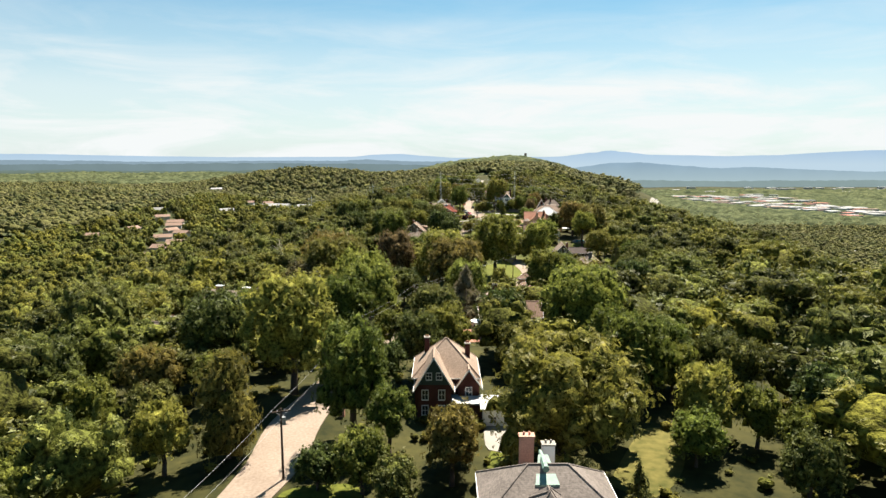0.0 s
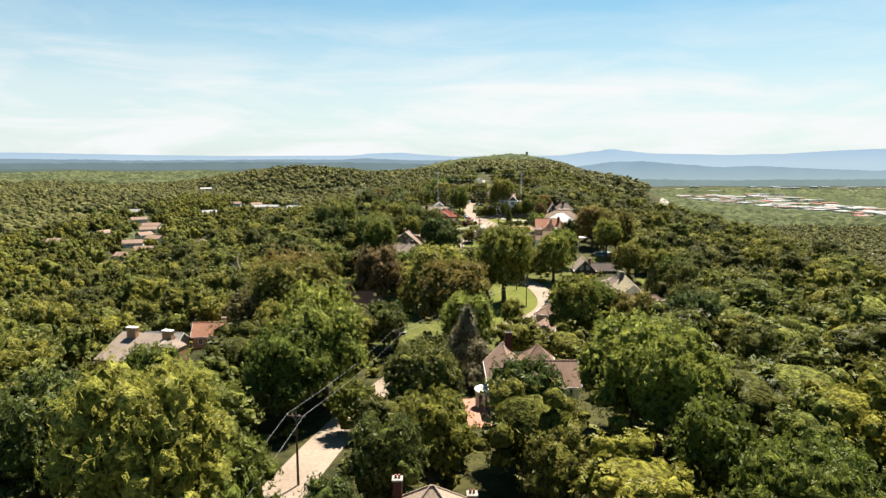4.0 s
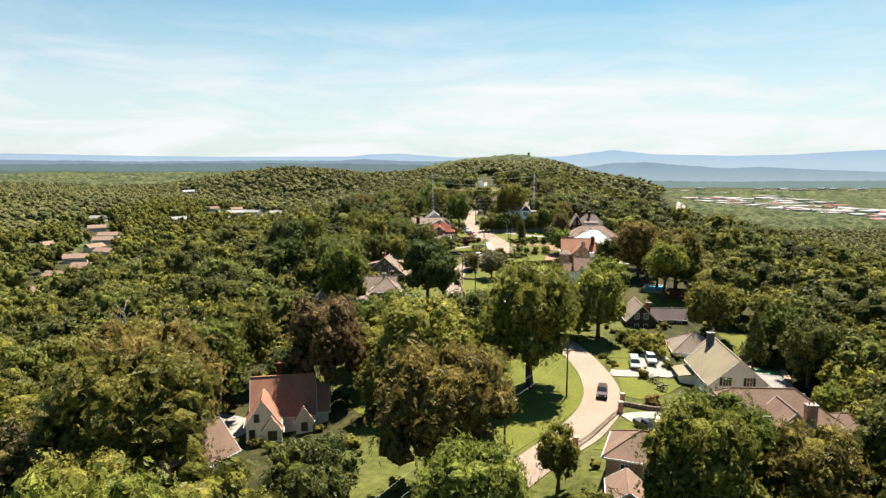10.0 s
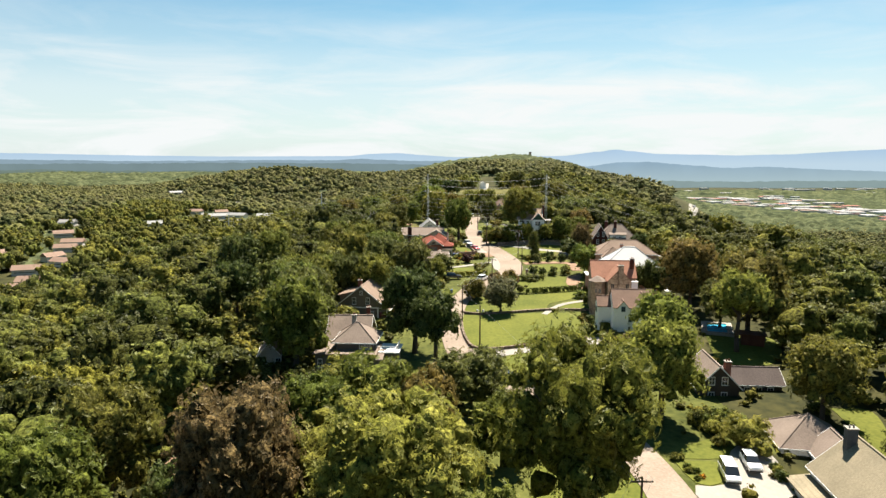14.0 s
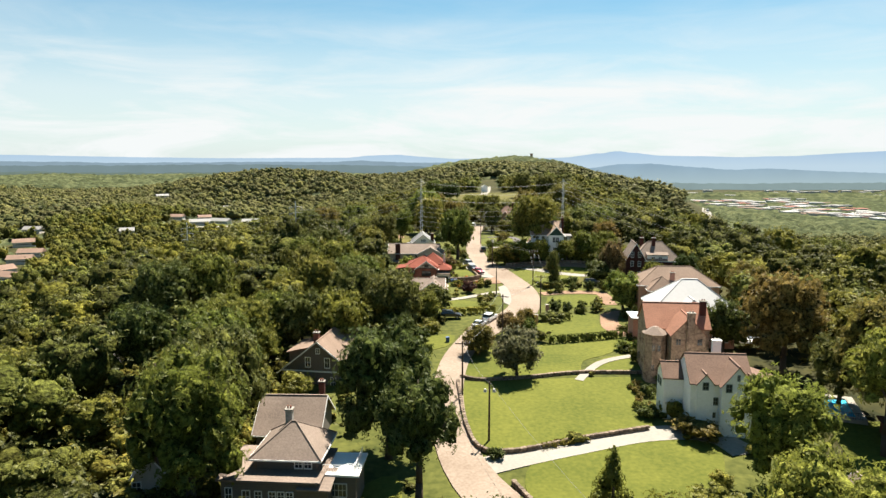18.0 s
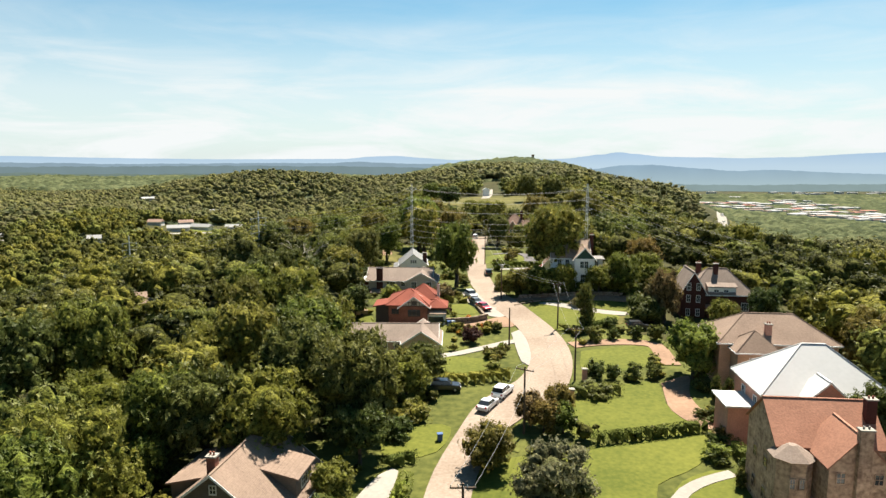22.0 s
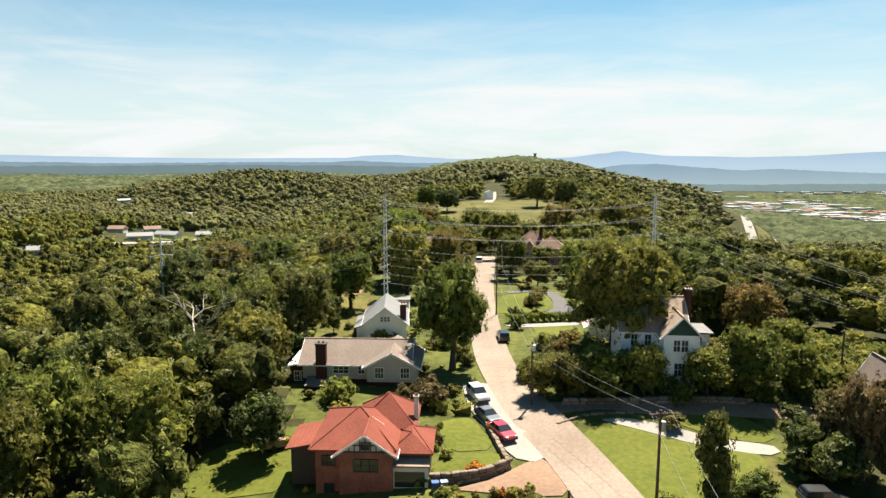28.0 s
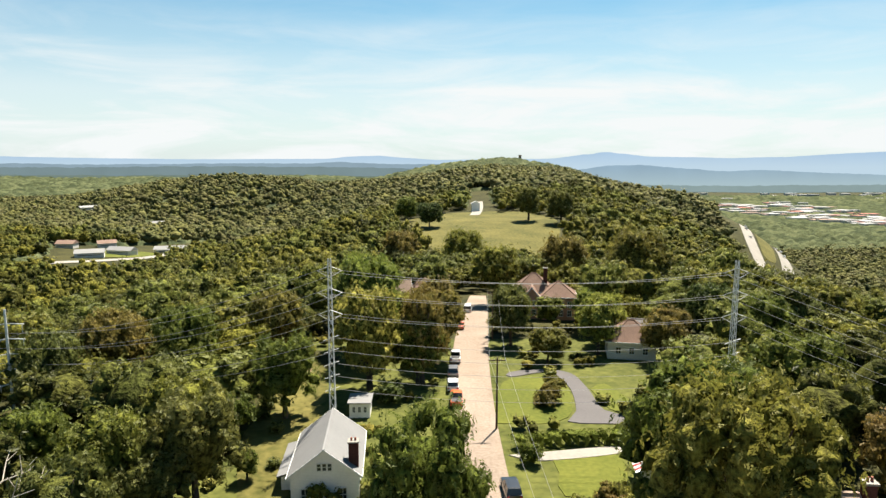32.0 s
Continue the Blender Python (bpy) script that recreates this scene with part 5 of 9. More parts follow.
block(h, 0, 0, 9.4, 7.2, 0, 2.6, "hip", 2.3, BRICKTAN, ROOF["brown"], "x", sink=2)
row(h, -3.62, [1.4], [-2.5, 0.2, 2.6], 0.9, 1.2)
row(h, -4.72, [1.4], [-1.2, 1.4], 0.9, 1.2, "W")
h = house_at(24.6, 196.5, 57.0, -12, "small low tan shed by the road", "shed", keep=4)
block(h, 0, 0, 4, 5, 0, 2.4, "gable", 1.2, BRICKTAN, ROOF["brown"], "y", sink=2)

# white colonial house with black shutters
SHUT = mat("black_green_shutter", (0.01562, 0.01846, 0.01704), 0.5)
h = house_at(59.0, 250.8, 49.6, -5, "white clapboard colonial house with black shutters", keep=12)
block(h, 0, 0, 10.5, 15, 0, 5.4, "gable", 4.6, SIDING_WHITE, ROOF["olive"], "y", sink=2)
block(h, -6.6, 4.5, 2.7, 5.5, 0, 3.6, "shed", 0.5, SIDING_WHITE, ROOF["olive"], "x", sink=2)
block(h, 8.6, -0.5, 7.0, 10, 0, 2.9, "shed", 1.2, SIDING_WHITE, ROOF["grey"], "-x", sink=3)
row(h, -7.52, [5.9], [-2.4, 1.9], 1.0, 1.6, shutters=SHUT)
row(h, -7.52, [3.2], [-3.6, -1.6, 0.8, 3.0], 0.9, 1.5, shutters=SHUT)
row(h, -5.27, [4.5], [-5.5, -2.8, 0.0], 1.1, 1.1, "W", bars=2)
row(h, -5.27, [1.5], [-5.5, -2.8], 1.0, 1.5, "W")
chimney(h, -1.2, 6.2, 6, 11.4, 1.3, 1.0, mat("slate_blue_chimney", (0.071, 0.0781, 0.0852), 0.8), CONCRETE)
part("deck", boxed(5.2, -6.5, -0.6, 12.4, -5.6, 2.6), TRIMW, h)
railing(h, (5.4, -6.4), (12.4, -6.4), 2.7)
h = house_at(60.0, 270, 50.2, -8, "white house with a pinkish grey hipped roof", keep=9)
block(h, 0, 0, 10, 9, 0, 3.8, "hip", 3.6, SIDING_WHITE, ROOF["greybrown"], "y", sink=2)
block(h, 2.0, -6.0, 6, 5, 0, 4.0, "gable", 2.6, SIDING_WHITE, ROOF["greybrown"], "y", sink=2)
row(h, -8.52, [5.2], [1.4, 2.6], 0.7, 1.0)
row(h, -4.52, [2.2], [-3.6, -2], 0.9, 1.3)
row(h, -5.02, [2.2], [-2, 1.2], 0.9, 1.3, "W")
h = house_at(54, 289, 53.2, -4, "dark timber gabled house with a deck", keep=9)
block(h, -1.0, 0, 7, 9, 0, 3.4, "gable", 3.6, WOODDARK, ROOF["greybrown"], "y", sink=2.5)
block(h, 6.5, 1.5, 9, 6, 0, 3.0, "gable", 2.0, WOODDARK, ROOF["dark"], "x", sink=2.5)
part("deck", boxed(-4.8, -7.5, -0.3, 3.0, -4.5, 0.4), WOODTAN, h)
railing(h, (-4.7, -7.4), (2.9, -7.4), 0.4)
railing(h, (2.5, -2.6), (11, -2.6), 0.4)
chimney(h, 0.6, -3.6, 2, 7.6, 1.0, 0.9, BRICK)
row(h, -4.52, [4.4, 1.7], [-2.2, 0.0], 0.9, 1.3)
row(h, -1.52, [1.7], [5, 7, 9], 0.9, 1.2)

# white many-gabled house on the big lawn
h = house_at(46.4, 317, 57.8, -6, "tall white painted house with brown gabled roof", keep=10)
h.scale = (0.88, 0.88, 0.82)
block(h, 0, 0, 9.6, 9, 0, 7.2, "gable", 3.9, WHITE, ROOF["brown"], "x", sink=2, over=0.25, trim=False)
block(h, 2.2, -2.6, 5.0, 6, 0, 7.2, "gable", 3.4, WHITE, ROOF["brown"], "y", sink=2, over=0.25, trim=False)
block(h, -2.6, -3.4, 2.6, 3, 0, 7.2, "gable", 1.7, WHITE, ROOF["brown"], "y", sink=2, over=0.2, trim=False)
block(h, -6.2, 2.5, 3.6, 5, 0, 6.4, "gable", 2.2, WHITE, ROOF["brown"], "x", sink=2, over=0.25, trim=False)
GREENTRIM = mat("grey_green_window_frames", (0.1562, 0.1917, 0.1704), 0.6)
row(h, -5.62, [6.9], [0.8, 3.6], 0.8, 1.3, trim=GREENTRIM)
row(h, -5.62, [8.8], [2.2], 0.3, 0.9, trim=GREENTRIM)
row(h, -5.62, [3.9], [2.5], 1.2, 1.4, trim=GREENTRIM)
row(h, -5.62, [1.4], [2.2], 0.7, 0.7, trim=GREENTRIM)
row(h, -4.92, [6.9], [-2.6], 0.8, 1.2, trim=GREENTRIM)
row(h, -4.52, [4.1], [-0.9], 0.8, 1.2, trim=GREENTRIM)
row(h, -4.52, [1.6], [-3.4, -1.2], 0.8, 0.8, trim=GREENTRIM)
row(h, -8.02, [4.9], [2.2, 3.8], 0.8, 1.2, "W", trim=GREENTRIM)
chimney(h, 1.6, 4.6, 6, 12.2, 1.4, 0.9, WHITE, TRIMW)
block(h, 8.0, -0.5, 6.6, 6, 3.8, 2.3, "shed", 2.6, CREAM, ROOF["brown"], "-x", over=0.3, trim=False)
posts(h, [(11.1, -3.3), (11.1, 2.2), (5.2, -3.3)], -1, 3.9)
part("porch_floor", boxed(4.8, -3.5, 1.4, 11.3, 2.5, 1.7), WOODTAN, h)
railing(h, (5.0, -3.4), (11.2, -3.4), 1.7, WOODDARK)

# stone mansion with terracotta roof
h = house_at(46.6, 335.5, 58.2, -6, "rubble stone mansion with a terracotta shingle roof", "mansion", keep=10)
h.scale = (0.9, 0.9, 0.82)
block(h, 0.4, 1.5, 11.5, 9, 0, 10.2, "gable", 4.2, STONE, ROOF["terracotta"], "x", sink=2, over=0.3, trim=False)
block(h, 1.2, -4.4, 6.0, 6, 0, 10.0, "gable", 3.6, STONE, ROOF["terracotta"], "y", sink=2, over=0.3, trim=False)
chimney(h, 1.4, -7.6, -2, 14.6, 1.3, 0.8, STONE, CONCRETE)
chimney(h, 5.4, -0.4, 9, 15.4, 1.1, 0.9, BRICKDARK)
bm = bmesh.new()
prism(bm, [(-4.0 + 2.1 * math.cos(radians(a)), -3.6 + 2.1 * math.sin(radians(a))) for a in range(22, 382, 45)], -2, 9.4)
part("turret", bm, STONE, h, "octagonal stone stair turret")
bm = bmesh.new()
bmesh.ops.create_cone(bm, cap_ends=True, segments=8, radius1=2.5, radius2=0.5, depth=1.3, matrix=pose(-4.0, -3.6, 10.0, 0, 0, 22.5))
part("turret_roof", bm, ROOF["greybrown"], h)
row(h, -7.42, [8.6], [-0.6, 3.2], 0.8, 1.2, trim=STONE)
row(h, -7.42, [4.4], [-0.6, 3.2], 0.8, 1.4, trim=STONE)
row(h, -5.62, [6.6, 2.4], [-4.6, -3.6], 0.5, 1.2, trim=STONE)
row(h, -5.37, [6.4, 2.2], [0, 3.2], 0.9, 1.4, "W", trim=STONE)
door(h, pose(-1.9 - 0.8, -3.02, 0.2, 0, 0, 180), 1.2, 2.3)

# pink brick house with the brilliant white roof
h = house_at(56.0, 353.5, 58.6, -5, "pink brick house with a brilliant white roof", keep=12)
block(h, 0, 0, 15.5, 10, 0, 7.2, "hip", 5.2, BRICKPINK, ROOF["white"], "x", sink=2, ridge=3)
block(h, -1.0, -5.6, 5.4, 3, 0, 7.2, "gable", 2.5, BRICKPINK, ROOF["white"], "y", sink=2, over=0.3)
block(h, -9.6, -1.0, 3.6, 5, 0, 5.0, "flat", 0.2, BRICKPINK, ROOF["white"], sink=2)
row(h, -7.12, [5.4], [-1.0], 1.0, 1.3)
row(h, -5.02, [5.4, 1.8], [-6.0, 4.0, 6.0], 1.0, 1.5)
row(h, -7.77, [5.4, 2], [-2.5, 1.5], 1.0, 1.5, "W")
part("deck", boxed(7.9, -7.5, 1.6, 11.5, -2.0, 1.9), TRIMW, h)
railing(h, (8.0, -7.4), (11.4, -7.4), 1.9)

# long low house with tan hipped roof
h = house_at(60, 373.5, 60.0, -6, "long tan brick house with a low tan hipped roof", keep=12)
block(h, 0, 0, 17.5, 10, 0, 6.6, "hip", 3.6, BRICKTAN, ROOF["tan"], "x", sink=2)
block(h, -4.0, -5.6, 6, 5, 0, 6.0, "hip", 2.8, BRICKTAN, ROOF["tan"], "y", sink=2)
row(h, -5.02, [4.8, 1.8], [1.5, 4.0, 6.6], 1.1, 1.4)
row(h, -8.12, [4.6, 1.6], [-4.8, -3.2], 0.9, 1.3)
chimney(h, -1.2, -3.6, 6, 9.4, 0.9, 0.8, BRICKPINK)

# dark brick tudor house
h = house_at(66.5, 413, 60.6, -7, "dark red brick house with a steep brown roof", keep=12)
block(h, 1.5, 0, 13, 9, 0, 5.2, "hip", 5.0, BRICKDARK, ROOF["greybrown"], "x", sink=2)
block(h, -4.6, -1.4, 5.0, 8.5, 0, 6.0, "gable", 4.2, BRICKDARK, ROOF["greybrown"], "y", sink=2, over=0.3)
block(h, 1.6, -4.4, 6.4, 2.6, 0, 2.6, "shed", 0.9, BRICKDARK, ROOF["terracotta"], "y", sink=2)
block(h, 1.6, -2.6, 5.6, 3.6, 4.9, 2.0, "shed", 1.2, WHITE, ROOF["greybrown"], "y", over=0.3)
row(h, -4.42, [5.9], [0.4, 2.4], 0.9, 0.9)
row(h, -4.52, [2.8], [6.4], 1.4, 1.6, bars=2)
row(h, -5.67, [7.2, 4.6, 1.6], [-5.6, -3.6], 0.7, 1.4)
chimney(h, 1.0, -0.8, 6, 11.4, 0.9, 0.9, BRICKDARK)
chimney(h, -1.8, 2.4, 6, 11.0, 1.0, 0.9, BRICKDARK)
g = house_at(77, 398, 59.2, -10, "flat white garage roof beside the brick house", "garage", keep=5)
block(g, 0, 0, 5, 5, 0, 2.6, "flat", 0.2, WHITE, ROOF["white"], sink=3)

# taupe craftsman with a roof deck
h = house_at(-11.8, 296.5, 55.2, -4, "taupe shingled craftsman house with a roof deck", keep=10)
block(h, -1.0, 0.0, 11, 8, 0, 4.6, "flat", 0.2, SIDING_TAUPE, ROOF["greybrown"], sink=2)
block(h, 0.4, 1.6, 7.0, 6.5, 4.6, 1.6, "hip", 3.0, SIDING_TAUPE, ROOF["greybrown"], "x", over=0.7)
block(h, 6.4, 0.8, 4.0, 5, 0, 4.4, "flat", 0.2, SIDING_TAUPE, TRIMW, sink=2)
block(h, 4.2, -2.6, 3.0, 3.0, 0, 3.8, "shed", 0.8, SIDING_TAUPE, ROOF["greybrown"], "y", sink=2)
railing(h, (4.6, -1.6), (8.3, -1.6), 4.65)
railing(h, (8.3, -1.6), (8.3, 3.2), 4.65)
row(h, -4.02, [2.9], [-5.6], 0.7, 1.5)
row(h, -4.02, [2.7], [-3.6], 0.8, 1.4)
row(h, -4.02, [2.9], [-2.2, -0.6, 0.4, 1.4], 0.7, 0.9)
row(h, -4.02, [0.8], [-2.6, -0.2], 0.8, 1.1)
row(h, -1.67, [5.6], [1.8, 2.9], 0.8, 0.9)
row(h, -1.72, [2.6], [6.4], 1.8, 1.5, bars=3)
chimney(h, -0.4, 2.6, 5, 10.4, 0.8, 0.8, mat("whitewashed_chimney", (0.355, 0.3337, 0.3053), 0.8))
for k in range(7):
    part("step", boxed(8.4, -4.2 - k * 0.3, 0.7 - k * 0.17, 10.2, -3.9 - k * 0.3, 1.17 - k * 0.17), CONCRETE, h)
h = house_at(-14.5, 312.5, 56.0, -2, "garage with a plain greybrown gable roof", "garage", keep=6)
block(h, 0, 0, 8.5, 9, 0, 2.6, "gable", 3.6, SIDING_TAUPE, ROOF["greybrown"], "x", sink=2)
chimney(h, 3.2, 3.2, 3, 7.2, 0.8, 0.7, BRICKDARK)

# brown bungalow with the broad swept roof
h = house_at(-13.6, 337, 56.0, -9, "taupe bungalow with a broad swept tan roof", keep=10)
block(h, 0, 0, 13.0, 13, 0, 3.6, "gable", 5.2, SIDING_TAUPE, ROOF["tan"], "y", sink=2, over=0.6)
block(h, 4.0, 1.2, 4.6, 4.4, 3.6, 2.4, "shed", 1.1, SIDING_TAUPE, ROOF["tan"], "-x", over=0.4)
block(h, -4.0, 0.2, 4.6, 7.5, 3.6, 2.2, "shed", 1.3, SIDING_TAUPE, ROOF["tan"], "x", over=0.4)
row(h, -6.52, [5.2], [-1.8, 1.6], 0.8, 1.6)
row(h, -6.52, [7.2], [0], 0.6, 0.8)
row(h, -6.52, [1.9], [-4.0, 2.6], 0.8, 1.6)
row(h, 6.32, [4.9], [1.2], 1.6, 1.0, "E", bars=2)
part("belt_course", boxed(-6.6, -6.6, 3.5, 6.6, -6.5, 3.75), TRIMW, h)
part("corner_board", boxed(3.9, -6.58, -1, 4.1, -6.48, 3.6), TRIMW, h)
part("porch_panel", boxed(4.4, -6.6, 0.2, 6.4, -6.52, 2.6), mat("dark_red_porch", (0.0852, 0.0142, 0.01775), 0.7), h, "dark red porch opening")
chimney(h, -0.6, -5.2, 7, 10.0, 0.9, 0.8, BRICK)
chimney(h, 0.6, 4.8, 7, 10.8, 1.2, 0.9, BRICKDARK, CONCRETE)
posts(h, [(4.2, -6.9), (6.4, -6.9)], -1, 3.4, 0.12)

# tan bungalow below the curve
h = house_at(-0.6, 390, 57.6, -1, "tan sided bungalow with a greybrown roof", keep=11)
block(h, -1.0, 0, 16.5, 8, 0, 4.7, "gable", 2.0, mat("tan_stucco", (0.42, 0.31, 0.22), 0.85, 0.1, 0.4, 4.0, 0.15), ROOF["greybrown"], "x", sink=2)
block(h, 4.6, -1.6, 6.4, 8.6, 0, 4.7, "gable", 2.1, bpy.data.materials["tan_stucco"], ROOF["greybrown"], "y", sink=2, over=0.5)
row(h, -5.92, [3.4], [3.2, 6.0], 0.8, 1.2)
row(h, -4.02, [3.4], [-6.2, -5.4, -4.6], 0.7, 1.4)
row(h, -4.02, [3.6], [-2.0], 0.7, 0.9)
row(h, -4.02, [3.3], [0.4], 1.4, 1.7, bars=2)
part("balcony", boxed(-10.6, -5.2, 1.9, -4.0, -4.02, 2.1), TRIMW, h)
railing(h, (-10.4, -5.1), (-4.2, -5.1), 2.1)
h = house_at(-7.5, 372.6, 57.6, 0, "house with a dark brown roof among trees", keep=6)
block(h, 0, 0, 8, 5, 0, 3.0, "gable", 1.8, bpy.data.materials["tan_stucco"], ROOF["brown"], "x", sink=2)
chimney(h, 3.0, -1.0, 2, 6.4, 0.8, 0.7, mat("stone_grey_chimney", (0.2343, 0.213, 0.1917), 0.9), CONCRETE)

# brick house with the bright red roof
TIMBER = mat("half_timber_plaster", (0.4402, 0.4118, 0.355), 0.8, 0.1)
h = house_at(1.2, 408, 57.6, -2, "red brick house with a bright orange-red roof", keep=10)
h.scale = (0.86, 0.86, 0.88)
block(h, -0.6, 0, 9.2, 11.5, 0, 8.2, "hip", 2.8, BRICK, ROOF["red"], "x", sink=2, over=0.7, trim=False)
block(h, 1.0, -4.4, 6.4, 4.4, 0, 8.2, "gable", 2.2, BRICK, ROOF["red"], "y", sink=2, over=0.7, gable=TIMBER)
block(h, 2.6, 3.6, 7.0, 7.0, 0, 8.4, "hip", 3.2, BRICK, ROOF["red"], "y", sink=2, over=0.6, trim=False)
block(h, 6.2, -1.6, 4.6, 6.5, 3.2, 4.2, "hip", 1.5, WOODDARK, ROOF["red"], "y", over=0.5, trim=False)
block(h, -6.6, -1.4, 3.8, 6, 3.0, 4.6, "shed", 0.9, WOODDARK, ROOF["red"], "x", over=0.6, trim=False)
posts(h, [(-8.2, -4.2), (-8.2, 1.4)], -3, 3.1, 0.1, WOODDARK)
block(h, 6.2, -5.4, 4.4, 1.2, 3.2, 3.0, "shed", 0.5, CREAM, ROOF["beige"], "y", over=0.2, trim=False)
part("terrace_slab", boxed(4.2, -6.2, 2.7, 8.6, 1.8, 3.2), BRICK, h)
bm = bmesh.new()
for k in range(-4, 5):
    x = 1.0 + k * 0.65
    top = 10.2 - abs(k * 0.65) / 3.2 * 2.2
    box(bm, x - 0.06, -6.68, 8.2, x + 0.06, -6.62, top)
box(bm, -2.2, -6.68, 8.15, 4.2, -6.6, 8.35)
box(bm, -0.9, -6.68, 9.0, 2.9, -6.62, 9.14)
part("half_timbering", bm, WOODDARK, h, "dark timber strips over plaster")
row(h, -6.65, [9.0], [1.0], 0.9, 0.7, trim=WOODDARK)
row(h, -6.62, [6.6], [0.0, 1.0, 2.0], 0.8, 1.4, trim=WOODDARK)
row(h, -5.77, [6.8], [-4.0, -3.2], 0.8, 1.1, trim=WOODDARK)
row(h, -5.77, [6.6], [-1.7], 0.9, 1.4, trim=WOODDARK)
row(h, -5.77, [3.0], [-3.6], 1.1, 1.7, trim=WOODDARK)
part("garage_door", boxed(-5.1, -5.85, 0.0, -2.6, -5.76, 2.2), TRIMW, h, "white garage door")
part("porch_opening", boxed(4.4, -6.05, 3.7, 8.0, -6.0, 5.6), PANE, h)
chimney(h, 6.4, 2.6, 6, 11.6, 0.6, 0.6, CREAM)

# long grey-sided house with the dark chimney
h = house_at(-2.4, 436, 59.6, -2, "grey clapboard house over dark brick with dark chimney", keep=11)
block(h, -0.5, 0, 15.5, 8.5, 0, 2.6, "flat", 0.1, BRICKDARK, BRICKDARK, sink=2, over=0.0)
block(h, -0.5, 0, 15.5, 8.8, 2.7, 2.4, "gable", 2.3, SIDING_GREY, ROOF["greybrown"], "x", over=0.6)
block(h, 5.0, -1.4, 7.2, 8.5, 2.7, 2.4, "gable", 1.9, SIDING_GREY, ROOF["greybrown"], "y", over=0.6)
block(h, 5.0, -1.2, 6.8, 8.0, 0, 2.7, "flat", 0.1, BRICKDARK, BRICKDARK, sink=2, over=0.0)
block(h, -8.6, -0.5, 3.4, 7, 0, 4.4, "shed", 0.8, BRICKDARK, TRIMW, "x", sink=2, over=0.3)
block(h, -5.6, -5.2, 3.0, 2.0, 0, 2.2, "shed", 0.9, BRICKDARK, ROOF["greybrown"], "y", sink=2)
chimney(h, -5.4, -4.6, -1, 8.0, 1.5, 0.9, BRICKDARK, WOODDARK)
row(h, -5.67, [4.1], [3.2, 6.9], 1.2, 1.5, bars=2)
row(h, -4.42, [4.1], [-2.6], 2.2, 1.0, bars=2)
row(h, -4.42, [4.1], [0.4], 0.9, 1.1)
row(h, -5.22, [1.4], [2.0], 0.8, 0.9)
row(h, -4.02, [3.0], [-9.2, -8.2], 0.7, 1.3)
door(h, pose(6.4, -5.22, 0.1, 0, 0, 180))

# white gabled house below the steel tower
h = house_at(-0.8, 458.5, 61.0, 3, "white clapboard gabled house with pale grey roof", keep=8)
block(h, 0, 0, 7.6, 11.5, 0, 4.0, "gable", 2.9, SIDING_WHITE, mat("pale_grey_roofing", (0.15, 0.147, 0.142), 0.7, 0.08, 0.3, 3.0, 0.08), "y", sink=2, over=0.4)
block(h, -4.3, 1.0, 2.0, 8, 0, 2.6, "shed", 0.8, SIDING_WHITE, bpy.data.materials["pale_grey_roofing"], "x", sink=2)
row(h, -5.77, [1.6], [-2.2, -1.2], 0.8, 1.5)
row(h, -5.77, [1.6], [2.0], 0.8, 1.5)
row(h, -5.77, [4.9], [-0.6, 0.0, 0.6], 0.4, 0.8, bars=0)
chimney(h, 3.2, -4.4, 2, 7.2, 1.1, 0.9, BRICKDARK)
h = house_at(1.0, 478, 60.6, 0, "small white house behind the tower", keep=5)
h.scale = (0.6, 0.7, 0.8)
block(h, 0, 0, 5, 5, 0, 4.4, "flat", 0.2, SIDING_WHITE, bpy.data.materials["pale_grey_roofing"], sink=2)
row(h, -2.52, [3.2, 1.2], [-1.4, 0, 1.4], 0.6, 1.0)

# white house with the green gable on its bank
GREENGABLE = mat("dark_green_shingles", (0.02485, 0.06035, 0.0426), 0.8, 0.15)
h = house_at(39.5, 428, 65.2, -6, "white clapboard house with dark green gables", keep=8)
block(h, -1.0, 1.0, 8.5, 9, 0, 6.4, "gable", 3.6, SIDING_WHITE, ROOF["beige"], "x", sink=4, over=0.5)
block(h, 2.0, -3.0, 4.6, 6, 0, 6.4, "gable", 2.4, SIDING_WHITE, ROOF["beige"], "y", sink=4, over=0.5, gable=GREENGABLE)
block(h, 5.0, 0.5, 3.4, 4.4, 0, 5.6, "flat", 0.2, SIDING_WHITE, ROOF["grey"], sink=4)
row(h, -6.02, [5.0], [1.4, 2.4], 0.8, 1.5)
row(h, -6.02, [1.8], [1.9], 1.4, 1.7, bars=2)
row(h, -3.52, [5.0], [-3.6, -1.8], 0.8, 1.5)
row(h, -2.02, [4.8], [5.0], 1.2, 1.4, bars=2)
chimney(h, 4.2, 0.6, 6, 11.2, 0.8, 0.8, BRICKDARK)

# houses along the far end of the road
h = house_at(40, 543, 61.5, -8, "brick house with brown hipped roofs and gables", keep=10)
block(h, -2.5, 2, 9, 8, 0, 5.4, "hip", 4.0, BRICKPINK, ROOF["brown"], "x", sink=2)
block(h, 3.5, -2, 8, 8, 0, 5.0, "hip", 3.2, BRICKPINK, ROOF["brown"], "x", sink=2)
block(h, -3.0, -3.5, 4, 4, 0, 4.8, "gable", 2.4, BRICKPINK, ROOF["brown"], "y", sink=2)
chimney(h, 0.4, 0.6, 6, 11.0, 1.0, 0.8, BRICKDARK)
row(h, -6.02, [3.4, 1.2], [2, 4, 6], 0.9, 1.3)
row(h, -5.52, [3.4, 1.2], [-3.6, -2.4], 0.8, 1.3)
h = house_at(51, 508, gz(51, 508), -12, "house with brown and grey hipped roofs", keep=9)
